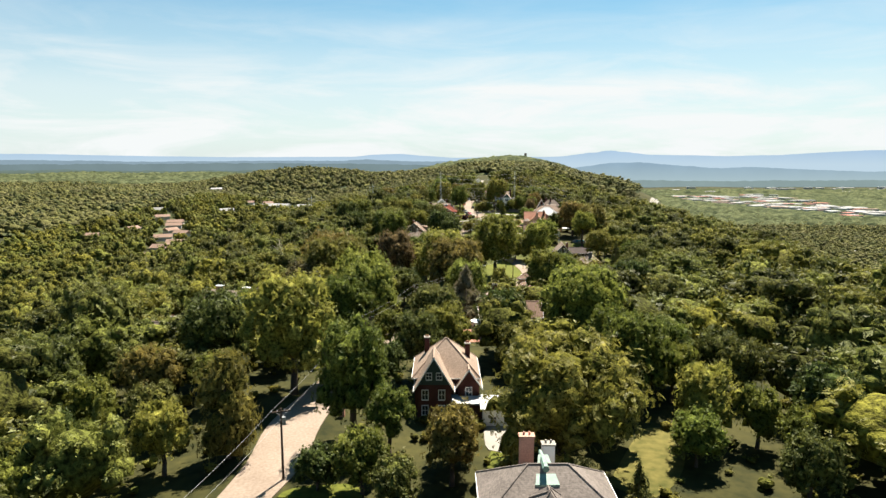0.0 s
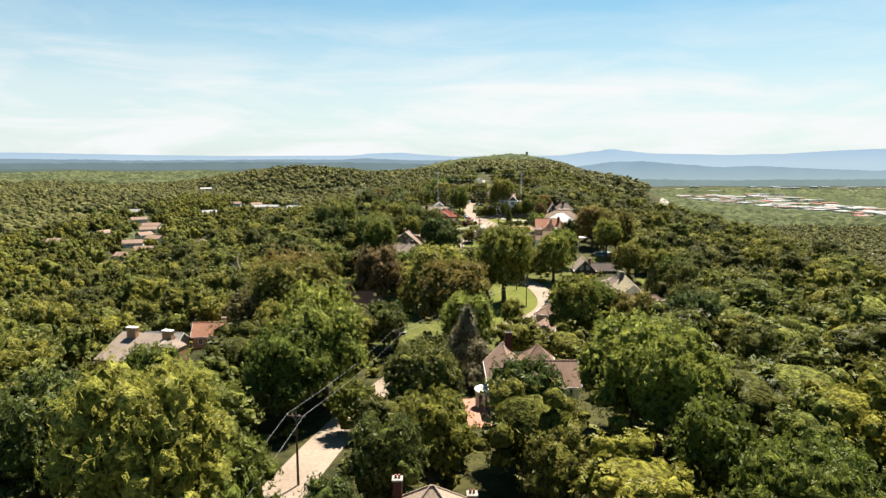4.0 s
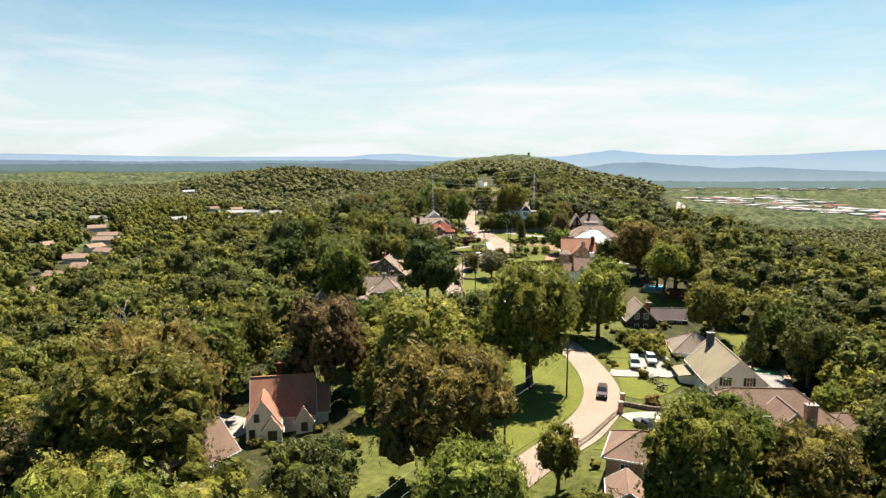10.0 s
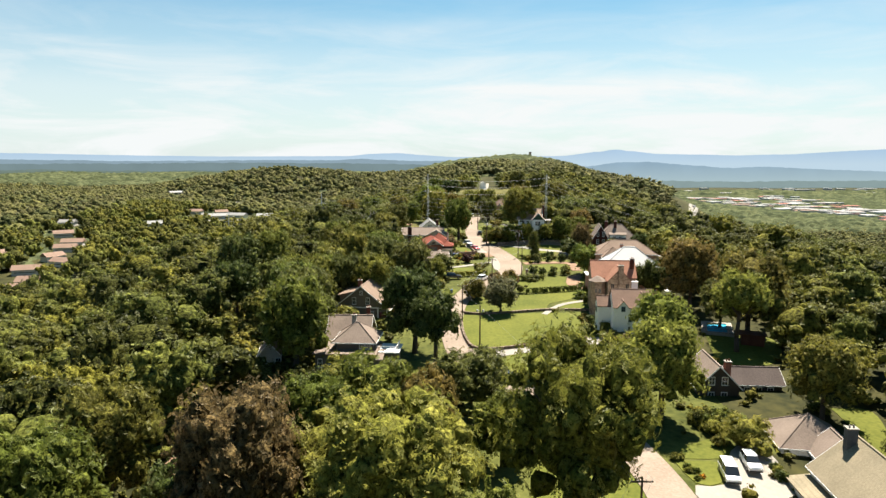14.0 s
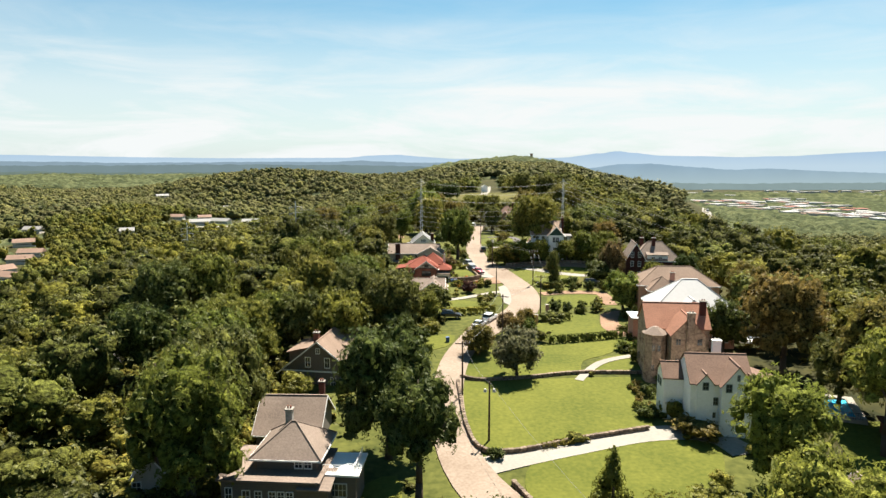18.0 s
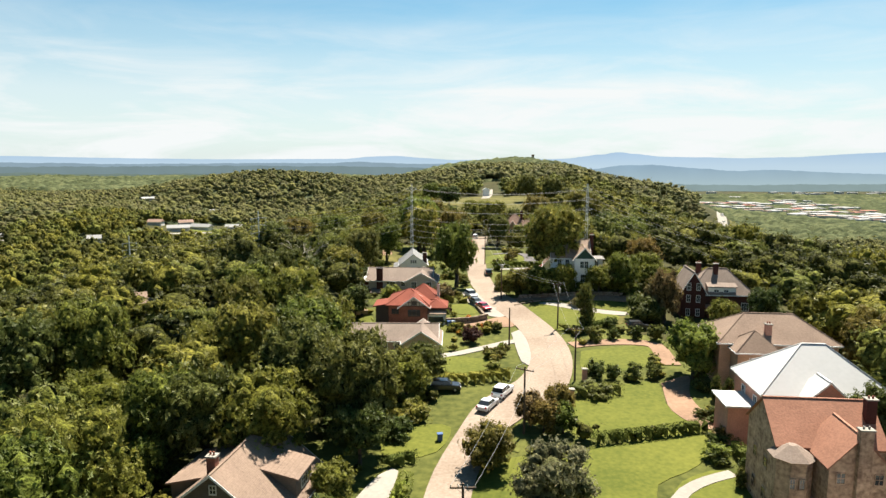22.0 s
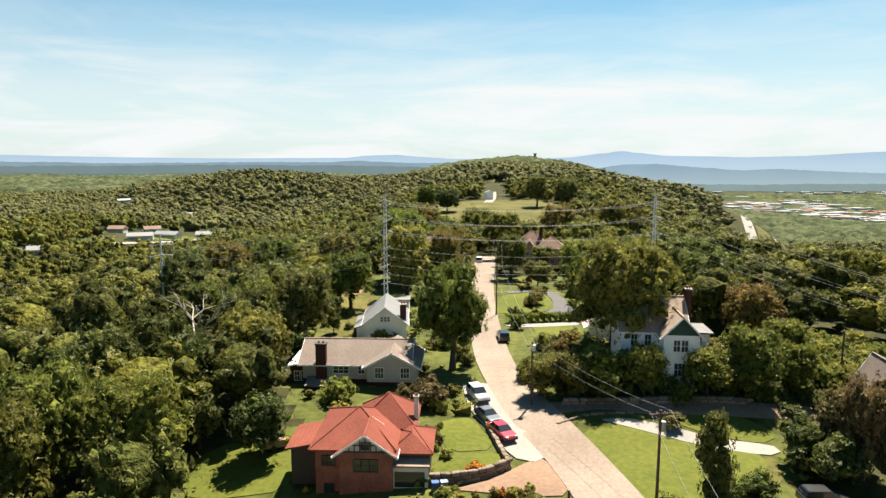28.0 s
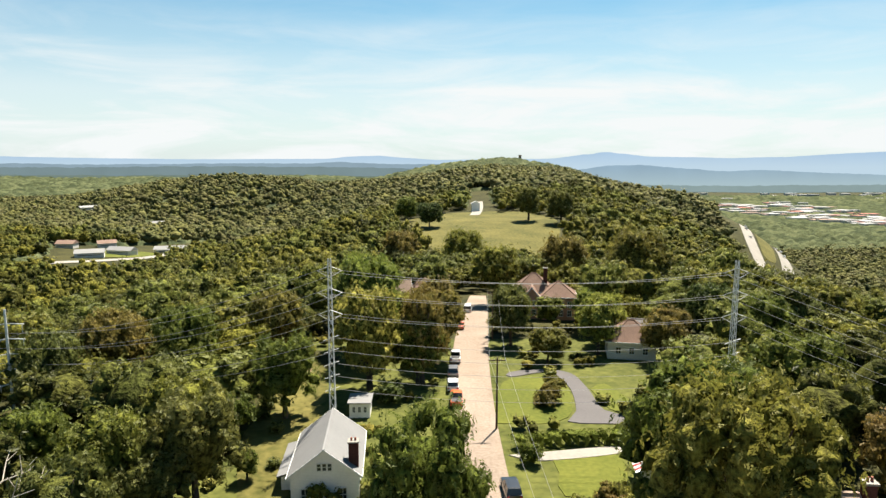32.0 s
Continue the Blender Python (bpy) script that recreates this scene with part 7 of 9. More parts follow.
def stone_wall(pts, h, w=0.5, label="low rubble stone garden wall", step=0.75):
    """A garden wall of single stones on a mortared core."""
    line = spline(pts, 0.7)
    bm = bmesh.new()
    rows = []
    for i, q in enumerate(line):
        a, b = line[max(i - 1, 0)], line[min(i + 1, len(line) - 1)]
        d = (b - a) / (np.linalg.norm(b - a) + 1e-9)
        z = gz(*q[:2])
        m = (d[1] * w * 0.42, -d[0] * w * 0.42)
        rows.append([bm.verts.new((q[0] + s * m[0], q[1] + s * m[1], z + t)) for s, t in ((-1, -0.4), (-1, h * 0.93), (1, h * 0.93), (1, -0.4))])
    for r, s in zip(rows, rows[1:]):
        for k in range(3):
            bm.faces.new((r[k], r[k + 1], s[k + 1], s[k]))
    bm.faces.new(rows[0])
    bm.faces.new(rows[-1][::-1])
    core = part("garden_wall", bm, MORTAR)
    tagged(core, label, "wall", kind="structure")
    rr = random.Random(len(line))
    run, last = 0.0, np.array(line[0][:2])
    courses_n = max(1, round(h / 0.38))
    pos = [np.array(q[:2]) for q in line]
    seg = [np.linalg.norm(b - a) for a, b in zip(pos, pos[1:])]
    tot = sum(seg)
    for c in range(courses_n):
        s = rr.uniform(0, 0.4)
        while s < tot:
            ln = rr.uniform(0.75, 1.3) * step
            k, acc = 0, 0.0
            while k < len(seg) - 1 and acc + seg[k] < s:
                acc += seg[k]
                k += 1
            p = pos[k] + (pos[k + 1] - pos[k]) * min(1, (s - acc) / max(seg[k], 1e-6))
            ang = math.degrees(math.atan2(*(pos[k + 1] - pos[k])[::-1]))
            st = new("stone", ROCKS[rr.randrange(6)])
            st.parent = core
            st.matrix_local = pose(p[0], p[1], gz(*p) + (c + 0.5) * h / courses_n, rr.uniform(-3, 3), 0, ang + rr.uniform(-3, 3)) @ Matrix.Diagonal((ln * 0.94, w * rr.uniform(0.95, 1.12), h / courses_n * rr.uniform(0.85, 1.02), 1))
            s += ln
    return core


stone_wall([(9.0, 331), (9.3, 324), (9.9, 315), (11.6, 308.4), (16.2, 307.6), (25.5, 310.9), (36.2, 314.2)], 0.75, label="low rubble stone wall round the big lawn")
stone_wall([(15.2, 299.8), (17, 295.4), (19.3, 291.3)], 0.75, label="low rubble stone wall beside the drive")
stone_wall([(9.9, 333.4), (13.4, 332.0), (22.3, 333.4), (30.6, 335.2), (43.5, 335.2)], 0.6, label="low stone wall between two lawn terraces", step=1.0)
stone_wall([(15.0, 419), (15.9, 413), (16.9, 407.6)], 0.7, label="low stone kerb wall beside parked cars", step=0.9)
stone_wall([(6.0, 403.4), (9.5, 403.3), (13.8, 404.2), (17.0, 406.4)], 1.3, label="curved stone retaining wall below a terrace lawn", step=0.9)
stone_wall([(25.9, 422.2), (36.2, 419.9), (48.9, 419.2)], 0.9, label="stone retaining wall at the foot of a bank", step=1.1)
stone_wall([(35.8, 237.4), (40.6, 236.9), (45.8, 238.6)], 0.8, label="low stone garden wall by a drive")
stone_wall([(24.4, 417.0), (28.2, 418.6), (33.8, 418.2)], 0.3, 0.3, "low kerb of stones round a lawn", 1.0)


def picket_fence(a, b, h=1.2):
    a, b = Vector((*a, 0)), Vector((*b, 0))
    f = empty("fence", a.x, a.y, gz(a.x, a.y), 0, "rusty brown iron picket fence along the road", "fence")
    n = int((b - a).length / 0.42)
    bmr = bmesh.new()
    prev = None
    for i in range(n + 1):
        p = a.lerp(b, i / n)
        z = gz(p.x, p.y) - gz(a.x, a.y)
        q = Vector((p.x - a.x, p.y - a.y, z))
        part("picket", boxed(q.x - 0.03, q.y - 0.03, z - 0.1, q.x + 0.03, q.y + 0.03, z + h), RUST, f)
        if prev is not None:
            for t in (0.25, h - 0.2):
                tube(bmr, prev + Vector((0, 0, t)), q + Vector((0, 0, t)), 0.03, 0.03, 4)
        prev = q
    part("rail", bmr, RUST, f)


RUST = mat("rusty_iron", (0.1207, 0.04615, 0.0284), 0.85, 0.3, 0.6, 6.0, 0.2)
picket_fence((23.6, 218.4), (33.4, 233.0))
for x, y in ((34.0, 233.9), (23.0, 217.6), (35.4, 238.0), (26.9, 364.2), (30.6, 372.4), (-15.8, 98.5)):
    g = empty("gatepost", x, y, gz(x, y), 0, "square brick gatepost with a stone cap", "gatepost", "gateposts")
    part("shaft", boxed(-0.35, -0.35, -0.5, 0.35, 0.35, 1.9), BRICKPINK, g)
    part("cap", boxed(-0.45, -0.45, 1.9, 0.45, 0.45, 2.1), CONCRETE, g)


# ---- garden things ----
def pool(x, y, w, d, rz, label, water, deck):
    z = gz(x, y)
    p = empty("swimming_pool", x, y, z, rz, label, "pool")
    bm = bmesh.new()
    for q in ((-w / 2 - 1.2, -d / 2 - 1.2, w / 2 + 1.2, -d / 2), (-w / 2 - 1.2, d / 2, w / 2 + 1.2, d / 2 + 1.2), (-w / 2 - 1.2, -d / 2, -w / 2, d / 2), (w / 2, -d / 2, w / 2 + 1.2, d / 2)):
        box(bm, q[0], q[1], -1.5, q[2], q[3], 0.35)
    part("deck", bm, deck, p)
    part("water", boxed(-w / 2, -d / 2, -1.4, w / 2, d / 2, 0.18), water, p, "still pool surface")
    railing(p, (-w / 2 - 1.1, -d / 2 - 1.1), (w / 2 + 1.1, -d / 2 - 1.1), 0.35, WOODDARK)


CLEAR += [(68, 321, 8), (71.5, 259.5, 7)]
pool(67.6, 321.5, 4.2, 8.0, -20, "rectangular blue swimming pool with a pale deck", POOL, CONCRETE)
COVER = mat("green_pool_cover", (0.0142, 0.1917, 0.071), 0.6, 0.15, 0.4, 2.0, 0.1)
pool(71.6, 259.0, 5.0, 9.0, -18, "pool under a bright green cover", COVER, WOODTAN)
h = house_at(71, 311.5, gz(71, 311.5), -20, "small red-brown pool shed", "shed", keep=4)
block(h, 0, 0, 4.5, 3, 0, 2.2, "flat", 0.1, RUST, RUST, sink=2)


GUNIRON = mat("dark_gun_iron", (0.0284, 0.0284, 0.0284), 0.5, 0.2)


def cannon(x, y, rz):
    """A field gun ornament: two spoked wheels, a barrel and a trail."""
    z = gz(x, y)
    c = empty("cannon", x, y, z, rz, "old field cannon with tall spoked wheels on the lawn", "cannon", "cannons on the lawn")
    for s in (-0.7, 0.7):
        bm = bmesh.new()
        R = 0.72
        for k in range(16):
            a0, a1 = 2 * math.pi * k / 16, 2 * math.pi * (k + 1) / 16
            tube(bm, (R * math.cos(a0), s, R + R * math.sin(a0)), (R * math.cos(a1), s, R + R * math.sin(a1)), 0.06, 0.06, 5)
        for k in range(12):
            a0 = 2 * math.pi * k / 12
            tube(bm, (0, s, R), (R * math.cos(a0), s, R + R * math.sin(a0)), 0.035, 0.03, 4)
        tube(bm, (0, s - 0.12, R), (0, s + 0.12, R), 0.12, 0.12, 8)
        part("wheel", bm, WOODDARK, c)
    part("axle", tubed((0, -0.7, 0.72), (0, 0.7, 0.72), 0.07, 0.07, 6), WOODDARK, c)
    part("barrel", tubed((-0.9, 0, 0.95), (1.3, 0, 1.15), 0.19, 0.12, 12), GUNIRON, c)
    part("trail", tubed((0, 0, 0.75), (-2.2, 0, 0.12), 0.12, 0.09, 6), WOODDARK, c)


cannon(45.3, 251.6, 20)
cannon(45.8, 247.9, 5)


def bin_at(x, y, col):
    b = empty("wheelie_bin", x, y, gz(x, y) - 0.02, 10, "blue wheeled rubbish bin by the wall", "bin", "rubbish bins")
    part("body", profile([(-0.3, 0.05), (-0.34, 1.0), (0.34, 1.0), (0.3, 0.05)], 0.3), col, b)
    part("lid", boxed(-0.38, -0.34, 1.0, 0.38, 0.34, 1.08), col, b)
    for s in (-0.2, 0.2):
        part("wheel", tubed((-0.3, s - 0.04, 0.1), (-0.3, s + 0.04, 0.1), 0.1, 0.1, 8), BLACK, b)


BINBLUE = mat("bin_blue_plastic", (0.0355, 0.0852, 0.2272), 0.5, 0.1)
bin_at(9.0, 402.0, BINBLUE)
bin_at(9.9, 402.1, mat("bin_grey_plastic", (0.1988, 0.2272, 0.2698), 0.5, 0.1))
bin_at(7.4, 352.0, BINBLUE)
st = empty("garden_statue", 6.4, 378.4, gz(6.4, 378.4), 0, "small white garden ornament on the lawn", "ornament")
part("pedestal", boxed(-0.2, -0.2, -0.1, 0.2, 0.2, 0.3), WHITE, st)
part("urn", tubed((0, 0, 0.3), (0, 0, 0.9), 0.12, 0.24, 10), WHITE, st)
ut = empty("open_trailer", -10.4, 413.0, gz(-10.4, 413.0) + 0.02, 20, "brown covered trailer parked beside the brick house", "trailer")
part("bed", boxed(-1.4, -0.8, 0.4, 1.4, 0.8, 1.3), WOODTAN, ut)
for s in (-0.85, 0.85):
    part("wheel", tubed((0, s - 0.08, 0.33), (0, s + 0.08, 0.33), 0.33, 0.33, 12), BLACK, ut)
# flower beds and rockeries: many small clumps
def border(name, poly, count, tones, label, size=(0.3, 0.7), seed=3):
    rr = random.Random(seed)
    xs, ys = [p[0] for p in poly], [p[1] for p in poly]
    k = 0
    while k < count:
        x, y = rr.uniform(min(xs), max(xs)), rr.uniform(min(ys), max(ys))
        if inside(poly, x, y):
            s = rr.uniform(*size)
            tree(x, y, s * 1.5, s, rr.choice(tones), "bush", -0.1, label)
            k += 1


border("bed", [(13, 394.5), (18.5, 398.5), (19, 404), (13, 400.5), (9, 396)], 26, ["bright", "olive", "green", "orange"], "small flowering shrub in a sloping garden bed", (0.5, 1.0), 4)
border("bed", [(15.5, 381), (20, 384), (20.5, 391), (15.5, 386)], 20, ["olive", "brown", "bright"], "low shrub on an earthy bank", (0.4, 0.9), 5)
border("bed", [(8.5, 397), (12, 399.5), (11, 402), (6.8, 400)], 10, ["bright", "olive", "green"], "small flowering shrub below a brick house", (0.5, 0.9), 6)
border("bed", [(8.2, 409.5), (10.5, 412), (10, 417), (7.8, 415)], 12, ["green", "olive", "purple"], "garden shrub beside the porch", (0.5, 1.0), 7)
border("bed", [(36.5, 318), (38.5, 318), (40, 330), (37.5, 330)], 14, ["green", "dark", "olive"], "garden shrub beside the white house", (0.5, 1.1), 8)
border("bed", [(37.2, 262.5), (38.8, 256.8), (40, 258), (38.5, 263.5)], 10, ["green", "orange", "olive"], "rockery plant beside the road", (0.4, 0.8), 9)
border("bed", [(50, 257), (53, 257), (53, 263), (50, 262)], 8, ["green", "dark", "brown"], "shrub beside the parking drive", (0.6, 1.2), 10)
border("bed", [(43, 224), (47, 230), (44.5, 232), (42, 227)], 10, ["olive", "green", "brown"], "garden plant before the brick house", (0.5, 1.0), 11)
border("bed", [(23, 424), (30, 423), (31, 440), (24, 445)], 20, ["dark", "green", "bright"], "dense shrub on the roadside bank", (1.0, 2.0), 12)
border("bed", [(28, 440), (34, 436), (34, 452), (26, 452)], 18, ["dark", "green", "olive"], "dense shrub on the roadside bank", (1.0, 2.2), 13)
border("bed", [(46, 420), (60, 418), (60, 428), (48, 430)], 18, ["dark", "green"], "dense shrub beside the side road", (1.0, 2.2), 14)
border("bed", [(9, 440), (14, 440), (14, 455), (8, 455)], 12, ["dark", "green", "olive"], "shrub beside the grey house", (0.8, 1.8), 15)
border("bed", [(-8, 352), (2, 350), (6, 366), (-6, 370)], 30, ["dark", "green"], "dense dark shrub under trees", (1.2, 2.4), 16)
border("bed", [(46, 265), (52, 268), (51, 276), (45, 275)], 12, ["dark", "green", "bright"], "dense garden shrub beside the drive", (1.0, 2.2), 17)
# ---- far valley: town, scattered houses, highway, mountains ----
ROOFS_FAR = [mat("far_white_roof", (0.21, 0.205, 0.195), 0.7, 0.1), mat("far_grey_roof", (0.2, 0.19, 0.18), 0.8, 0.1), mat("far_brown_roof", (0.213, 0.142, 0.1065), 0.85, 0.15), mat("far_red_roof", (0.2556, 0.1065, 0.0781), 0.85, 0.15)]
WALL_FAR = mat("far_pale_wall", (0.55, 0.51, 0.46), 0.8, 0.1)


def far_building(name, x, y, w, d, h, rz, roof, gabled, label, keep):
    z = gz(x, y)
    CLEAR.append((x, y, keep))
    b = empty(name, x, y, z, rz, label, "building", "valley buildings")
    part("wall", boxed(-w / 2, -d / 2, -3, w / 2, d / 2, h), WALL_FAR, b)
    if gabled:
        bm = bmesh.new()
        k = [(-w / 2 - 0.5, -d / 2 - 0.5, h), (w / 2 + 0.5, -d / 2 - 0.5, h), (w / 2 + 0.5, d / 2 + 0.5, h), (-w / 2 - 0.5, d / 2 + 0.5, h), (-w / 2 - 0.5, 0, h + d * 0.3), (w / 2 + 0.5, 0, h + d * 0.3)]
        v = [bm.verts.new(p) for p in k]
        for f in ((0, 1, 5, 4), (2, 3, 4, 5), (0, 4, 3), (1, 2, 5), (3, 2, 1, 0)):
            bm.faces.new([v[i] for i in f])
        part("roof", bm, roof, b)
    else:
        part("roof", boxed(-w / 2 - 0.3, -d / 2 - 0.3, h, w / 2 + 0.3, d / 2 + 0.3, h + 0.5), roof, b)
    part("window_band", boxed(-w / 2 * 0.8, -d / 2 - 0.06, h * 0.46, w / 2 * 0.8, -d / 2, h * 0.6), PANE, b)


tr = random.Random(21)
for k in range(120):
    s = tr.random()
    x = 960 + 170 * s + tr.uniform(-90, 420) * (0.35 + 0.65 * (1 - s))
    y = 2720 - 820 * s + tr.uniform(-95, 95)
    far_building("warehouse", x, y, tr.uniform(18, 68), tr.uniform(16, 42), tr.uniform(6, 10), tr.uniform(-25, 25), ROOFS_FAR[0 if tr.random() < 0.6 else tr.randrange(1, 4)], False, "flat-roofed pale commercial building in the valley town", 26)
for k in range(26):
    x, y = tr.uniform(1000, 2300), tr.uniform(2950, 3350)
    far_building("warehouse", x, y, tr.uniform(25, 70), tr.uniform(14, 26), tr.uniform(7, 11), tr.uniform(-20, 20), ROOFS_FAR[0], False, "distant white-roofed building across the valley", 24)
for k in range(34):
    x, y = tr.uniform(420, 1300), tr.uniform(600, 1900)
    if x < 0.42 * y + 190:
        continue
    far_building("valley_house", x, y, tr.uniform(9, 14), tr.uniform(7, 9), 3.4, tr.uniform(0, 180), ROOFS_FAR[tr.randrange(1, 4)], True, "small gabled house among valley trees", 9)
for x, y, rz, w, rf in ((-237, 552, 20, 14, 1), (-210, 486, -10, 15, 2), (-205, 497, 30, 12, 1), (-262, 636, 15, 14, 1), (-212, 516, 5, 13, 2), (-250, 600, 60, 12, 0), (-232, 580, -20, 14, 2), (-270, 660, 10, 15, 1), (-182, 545, 40, 12, 0),
                        (-150, 470, 10, 10, 3), (-196, 440, 20, 12, 2), (-300, 700, 30, 14, 0), (-330, 760, 0, 14, 1), (-250, 760, 20, 16, 0), (-210, 860, -15, 20, 0), (-185, 885, 10, 22, 0), (-222, 838, 20, 18, 0), (-240, 900, 30, 13, 2), (-260, 880, 0, 13, 2),
                        (-150, 930, 10, 14, 0), (-420, 1000, 10, 15, 0), (-520, 1150, 10, 20, 0), (-430, 1250, 40, 22, 0), (-650, 1300, 0, 20, 1), (-300, 1150, 20, 18, 0), (-120, 640, 10, 10, 1), (-300, 560, 10, 13, 2), (-290, 610, 70, 12, 1)):
    far_building("valley_house", x, y, w, 8, 3.4, rz, ROOFS_FAR[rf if y > 720 or rf == 3 else 2], True, "low house with a pale roof in the wooded valley", 14)
    CLEAR.append((x * 0.975, y - 16, 11))
    CLEAR.append((x * 0.96, y - 30, 7))
ribbon("valley_road_1", [(-235, 805), (-205, 826), (-186, 850), (-182, 885), (-192, 930), (-186, 980)], 9, CONCRETE, "pale valley road between trees", 0.4)
patch("playing_field", [(-228, 838), (-196, 845), (-190, 872), (-215, 880), (-240, 860)], GRASS, "open green field beside a valley road", 0.3, "field")
ribbon("valley_road_2", [(-192, 560), (-178, 575), (-160, 585)], 8, CONCRETE, "pale lane between trees", 0.4)
ribbon("valley_road_3", [(-190, 520), (-176, 548), (-168, 556)], 7, CONCRETE, "pale lane on the lower slope", 0.4)
CLEAR += [[(-245, 770), (-165, 770), (-165, 990), (-205, 990), (-250, 870)], [(-200, 505), (-155, 525), (-155, 592), (-200, 580)], [(-196, 470), (-140, 480), (-140, 530), (-196, 520)]]
# highway bend on the flank of the ridge
CLEAR.append([(250, 800), (330, 800), (385, 960), (420, 1110), (400, 1190), (360, 1180), (300, 1020)])
ribbon("highway_1", [(392, 1168), (375, 1130), (340, 1052), (320, 1000), (308, 962), (300, 930)], 11, CONCRETE, "pale highway carriageway bending round the ridge", 0.5)
ribbon("highway_2", [(392, 1168), (391, 1146), (386, 1108), (371, 1048), (351, 992), (329, 943), (312, 915)], 11, CONCRETE, "pale highway carriageway with traffic", 0.5)
patch("highway_median", [(380, 1120), (374, 1085), (361, 1045), (344, 1000), (328, 965), (318, 965), (328, 998), (348, 1048), (370, 1100)], MEADOW, "sunlit grass median of the highway", 0.3, "verge", clear=False)
for k in range(9):
    x, y = ((387, 1112), (383, 1092), (378, 1070), (371, 1048), (363, 1024), (356, 1004), (345, 1063), (333, 1035), (322, 1004))[k]
    vehicle(("pickup_truck", "van", "suv")[k % 3], "white", x, y, 110, "far vehicle on the highway bend")
# meadow on the hill, with its pale monument wall and lookout
patch("meadow_1", [(18, 690), (58, 672), (92, 780), (84, 850), (40, 862), (2, 832), (-6, 796)], MEADOW, "sunlit grass meadow on the hillside", 0.2, "meadow")
ribbon("meadow_path", [(44, 838), (50, 880), (54, 930)], 7, CONCRETE, "pale track up to the meadow", 0.5)
h = house_at(47, 868, gz(47, 868), 0, "small white building above the meadow", "hut", keep=8)
block(h, 0, 0, 6, 4, 0, 6, "gable", 1.5, WHITE, ROOF["white"], "y", sink=2)
lk = empty("lookout_tower", 322, 2590, gz(322, 2590), 0, "square stone lookout tower on the hilltop", "tower")
part("shaft", boxed(-4, -4, -5, 4, 4, 22), STONE, lk)
part("parapet", boxed(-4.8, -4.8, 22, 4.8, 4.8, 24.5), STONE, lk)


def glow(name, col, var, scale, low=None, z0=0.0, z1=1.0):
    """A distant slope that glows by itself: haze is painted into its colour, which fades to low at height z0."""
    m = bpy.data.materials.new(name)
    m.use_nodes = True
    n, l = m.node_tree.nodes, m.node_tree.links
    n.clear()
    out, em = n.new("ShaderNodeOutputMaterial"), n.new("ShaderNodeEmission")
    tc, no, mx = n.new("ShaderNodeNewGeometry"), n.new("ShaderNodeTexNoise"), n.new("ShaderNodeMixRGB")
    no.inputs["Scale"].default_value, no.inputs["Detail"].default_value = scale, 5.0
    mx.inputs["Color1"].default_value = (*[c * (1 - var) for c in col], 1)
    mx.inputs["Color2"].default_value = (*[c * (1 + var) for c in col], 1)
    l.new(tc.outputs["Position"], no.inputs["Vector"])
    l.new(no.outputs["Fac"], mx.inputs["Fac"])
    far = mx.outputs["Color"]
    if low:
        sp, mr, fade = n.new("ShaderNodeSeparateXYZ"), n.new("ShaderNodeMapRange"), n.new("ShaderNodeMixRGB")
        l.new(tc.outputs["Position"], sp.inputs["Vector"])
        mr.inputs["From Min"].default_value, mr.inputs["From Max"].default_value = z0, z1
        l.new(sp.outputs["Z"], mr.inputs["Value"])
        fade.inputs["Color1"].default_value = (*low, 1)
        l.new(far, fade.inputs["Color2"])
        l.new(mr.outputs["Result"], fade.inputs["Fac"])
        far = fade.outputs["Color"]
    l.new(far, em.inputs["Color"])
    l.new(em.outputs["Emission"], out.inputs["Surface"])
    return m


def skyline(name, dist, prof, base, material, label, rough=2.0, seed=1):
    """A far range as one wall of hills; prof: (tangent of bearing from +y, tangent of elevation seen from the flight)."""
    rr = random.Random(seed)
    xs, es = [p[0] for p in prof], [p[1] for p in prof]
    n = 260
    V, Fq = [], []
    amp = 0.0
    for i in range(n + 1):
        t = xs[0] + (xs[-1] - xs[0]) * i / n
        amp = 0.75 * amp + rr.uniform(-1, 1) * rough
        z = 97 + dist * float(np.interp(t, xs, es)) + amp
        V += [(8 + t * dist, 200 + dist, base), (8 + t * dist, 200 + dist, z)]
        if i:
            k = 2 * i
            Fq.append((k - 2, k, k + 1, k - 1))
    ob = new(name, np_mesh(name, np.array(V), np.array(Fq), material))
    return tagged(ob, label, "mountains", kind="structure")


# emissive backdrop walls, the haze of each distance put into their colours
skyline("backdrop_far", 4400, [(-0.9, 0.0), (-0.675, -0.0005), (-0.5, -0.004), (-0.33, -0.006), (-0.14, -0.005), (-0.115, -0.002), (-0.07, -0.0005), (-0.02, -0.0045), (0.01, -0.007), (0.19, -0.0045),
                               (0.215, -0.001), (0.228, 0.0012), (0.24, 0.001), (0.252, 0.004), (0.266, 0.0046), (0.276, 0.0028), (0.29, 0.0022), (0.305, 0.0002), (0.32, -0.0015), (0.36, -0.0025), (0.44, -0.0042), (0.53, -0.0025), (0.6, 0.002), (0.675, 0.0052), (0.9, 0.009)], -140, glow("far_range_haze_glow", (0.138, 0.1898, 0.2449), 0.08, 0.004, (0.168, 0.215, 0.25), 20, 110), "hazy blue mountain range on the horizon", 0.9, 2)
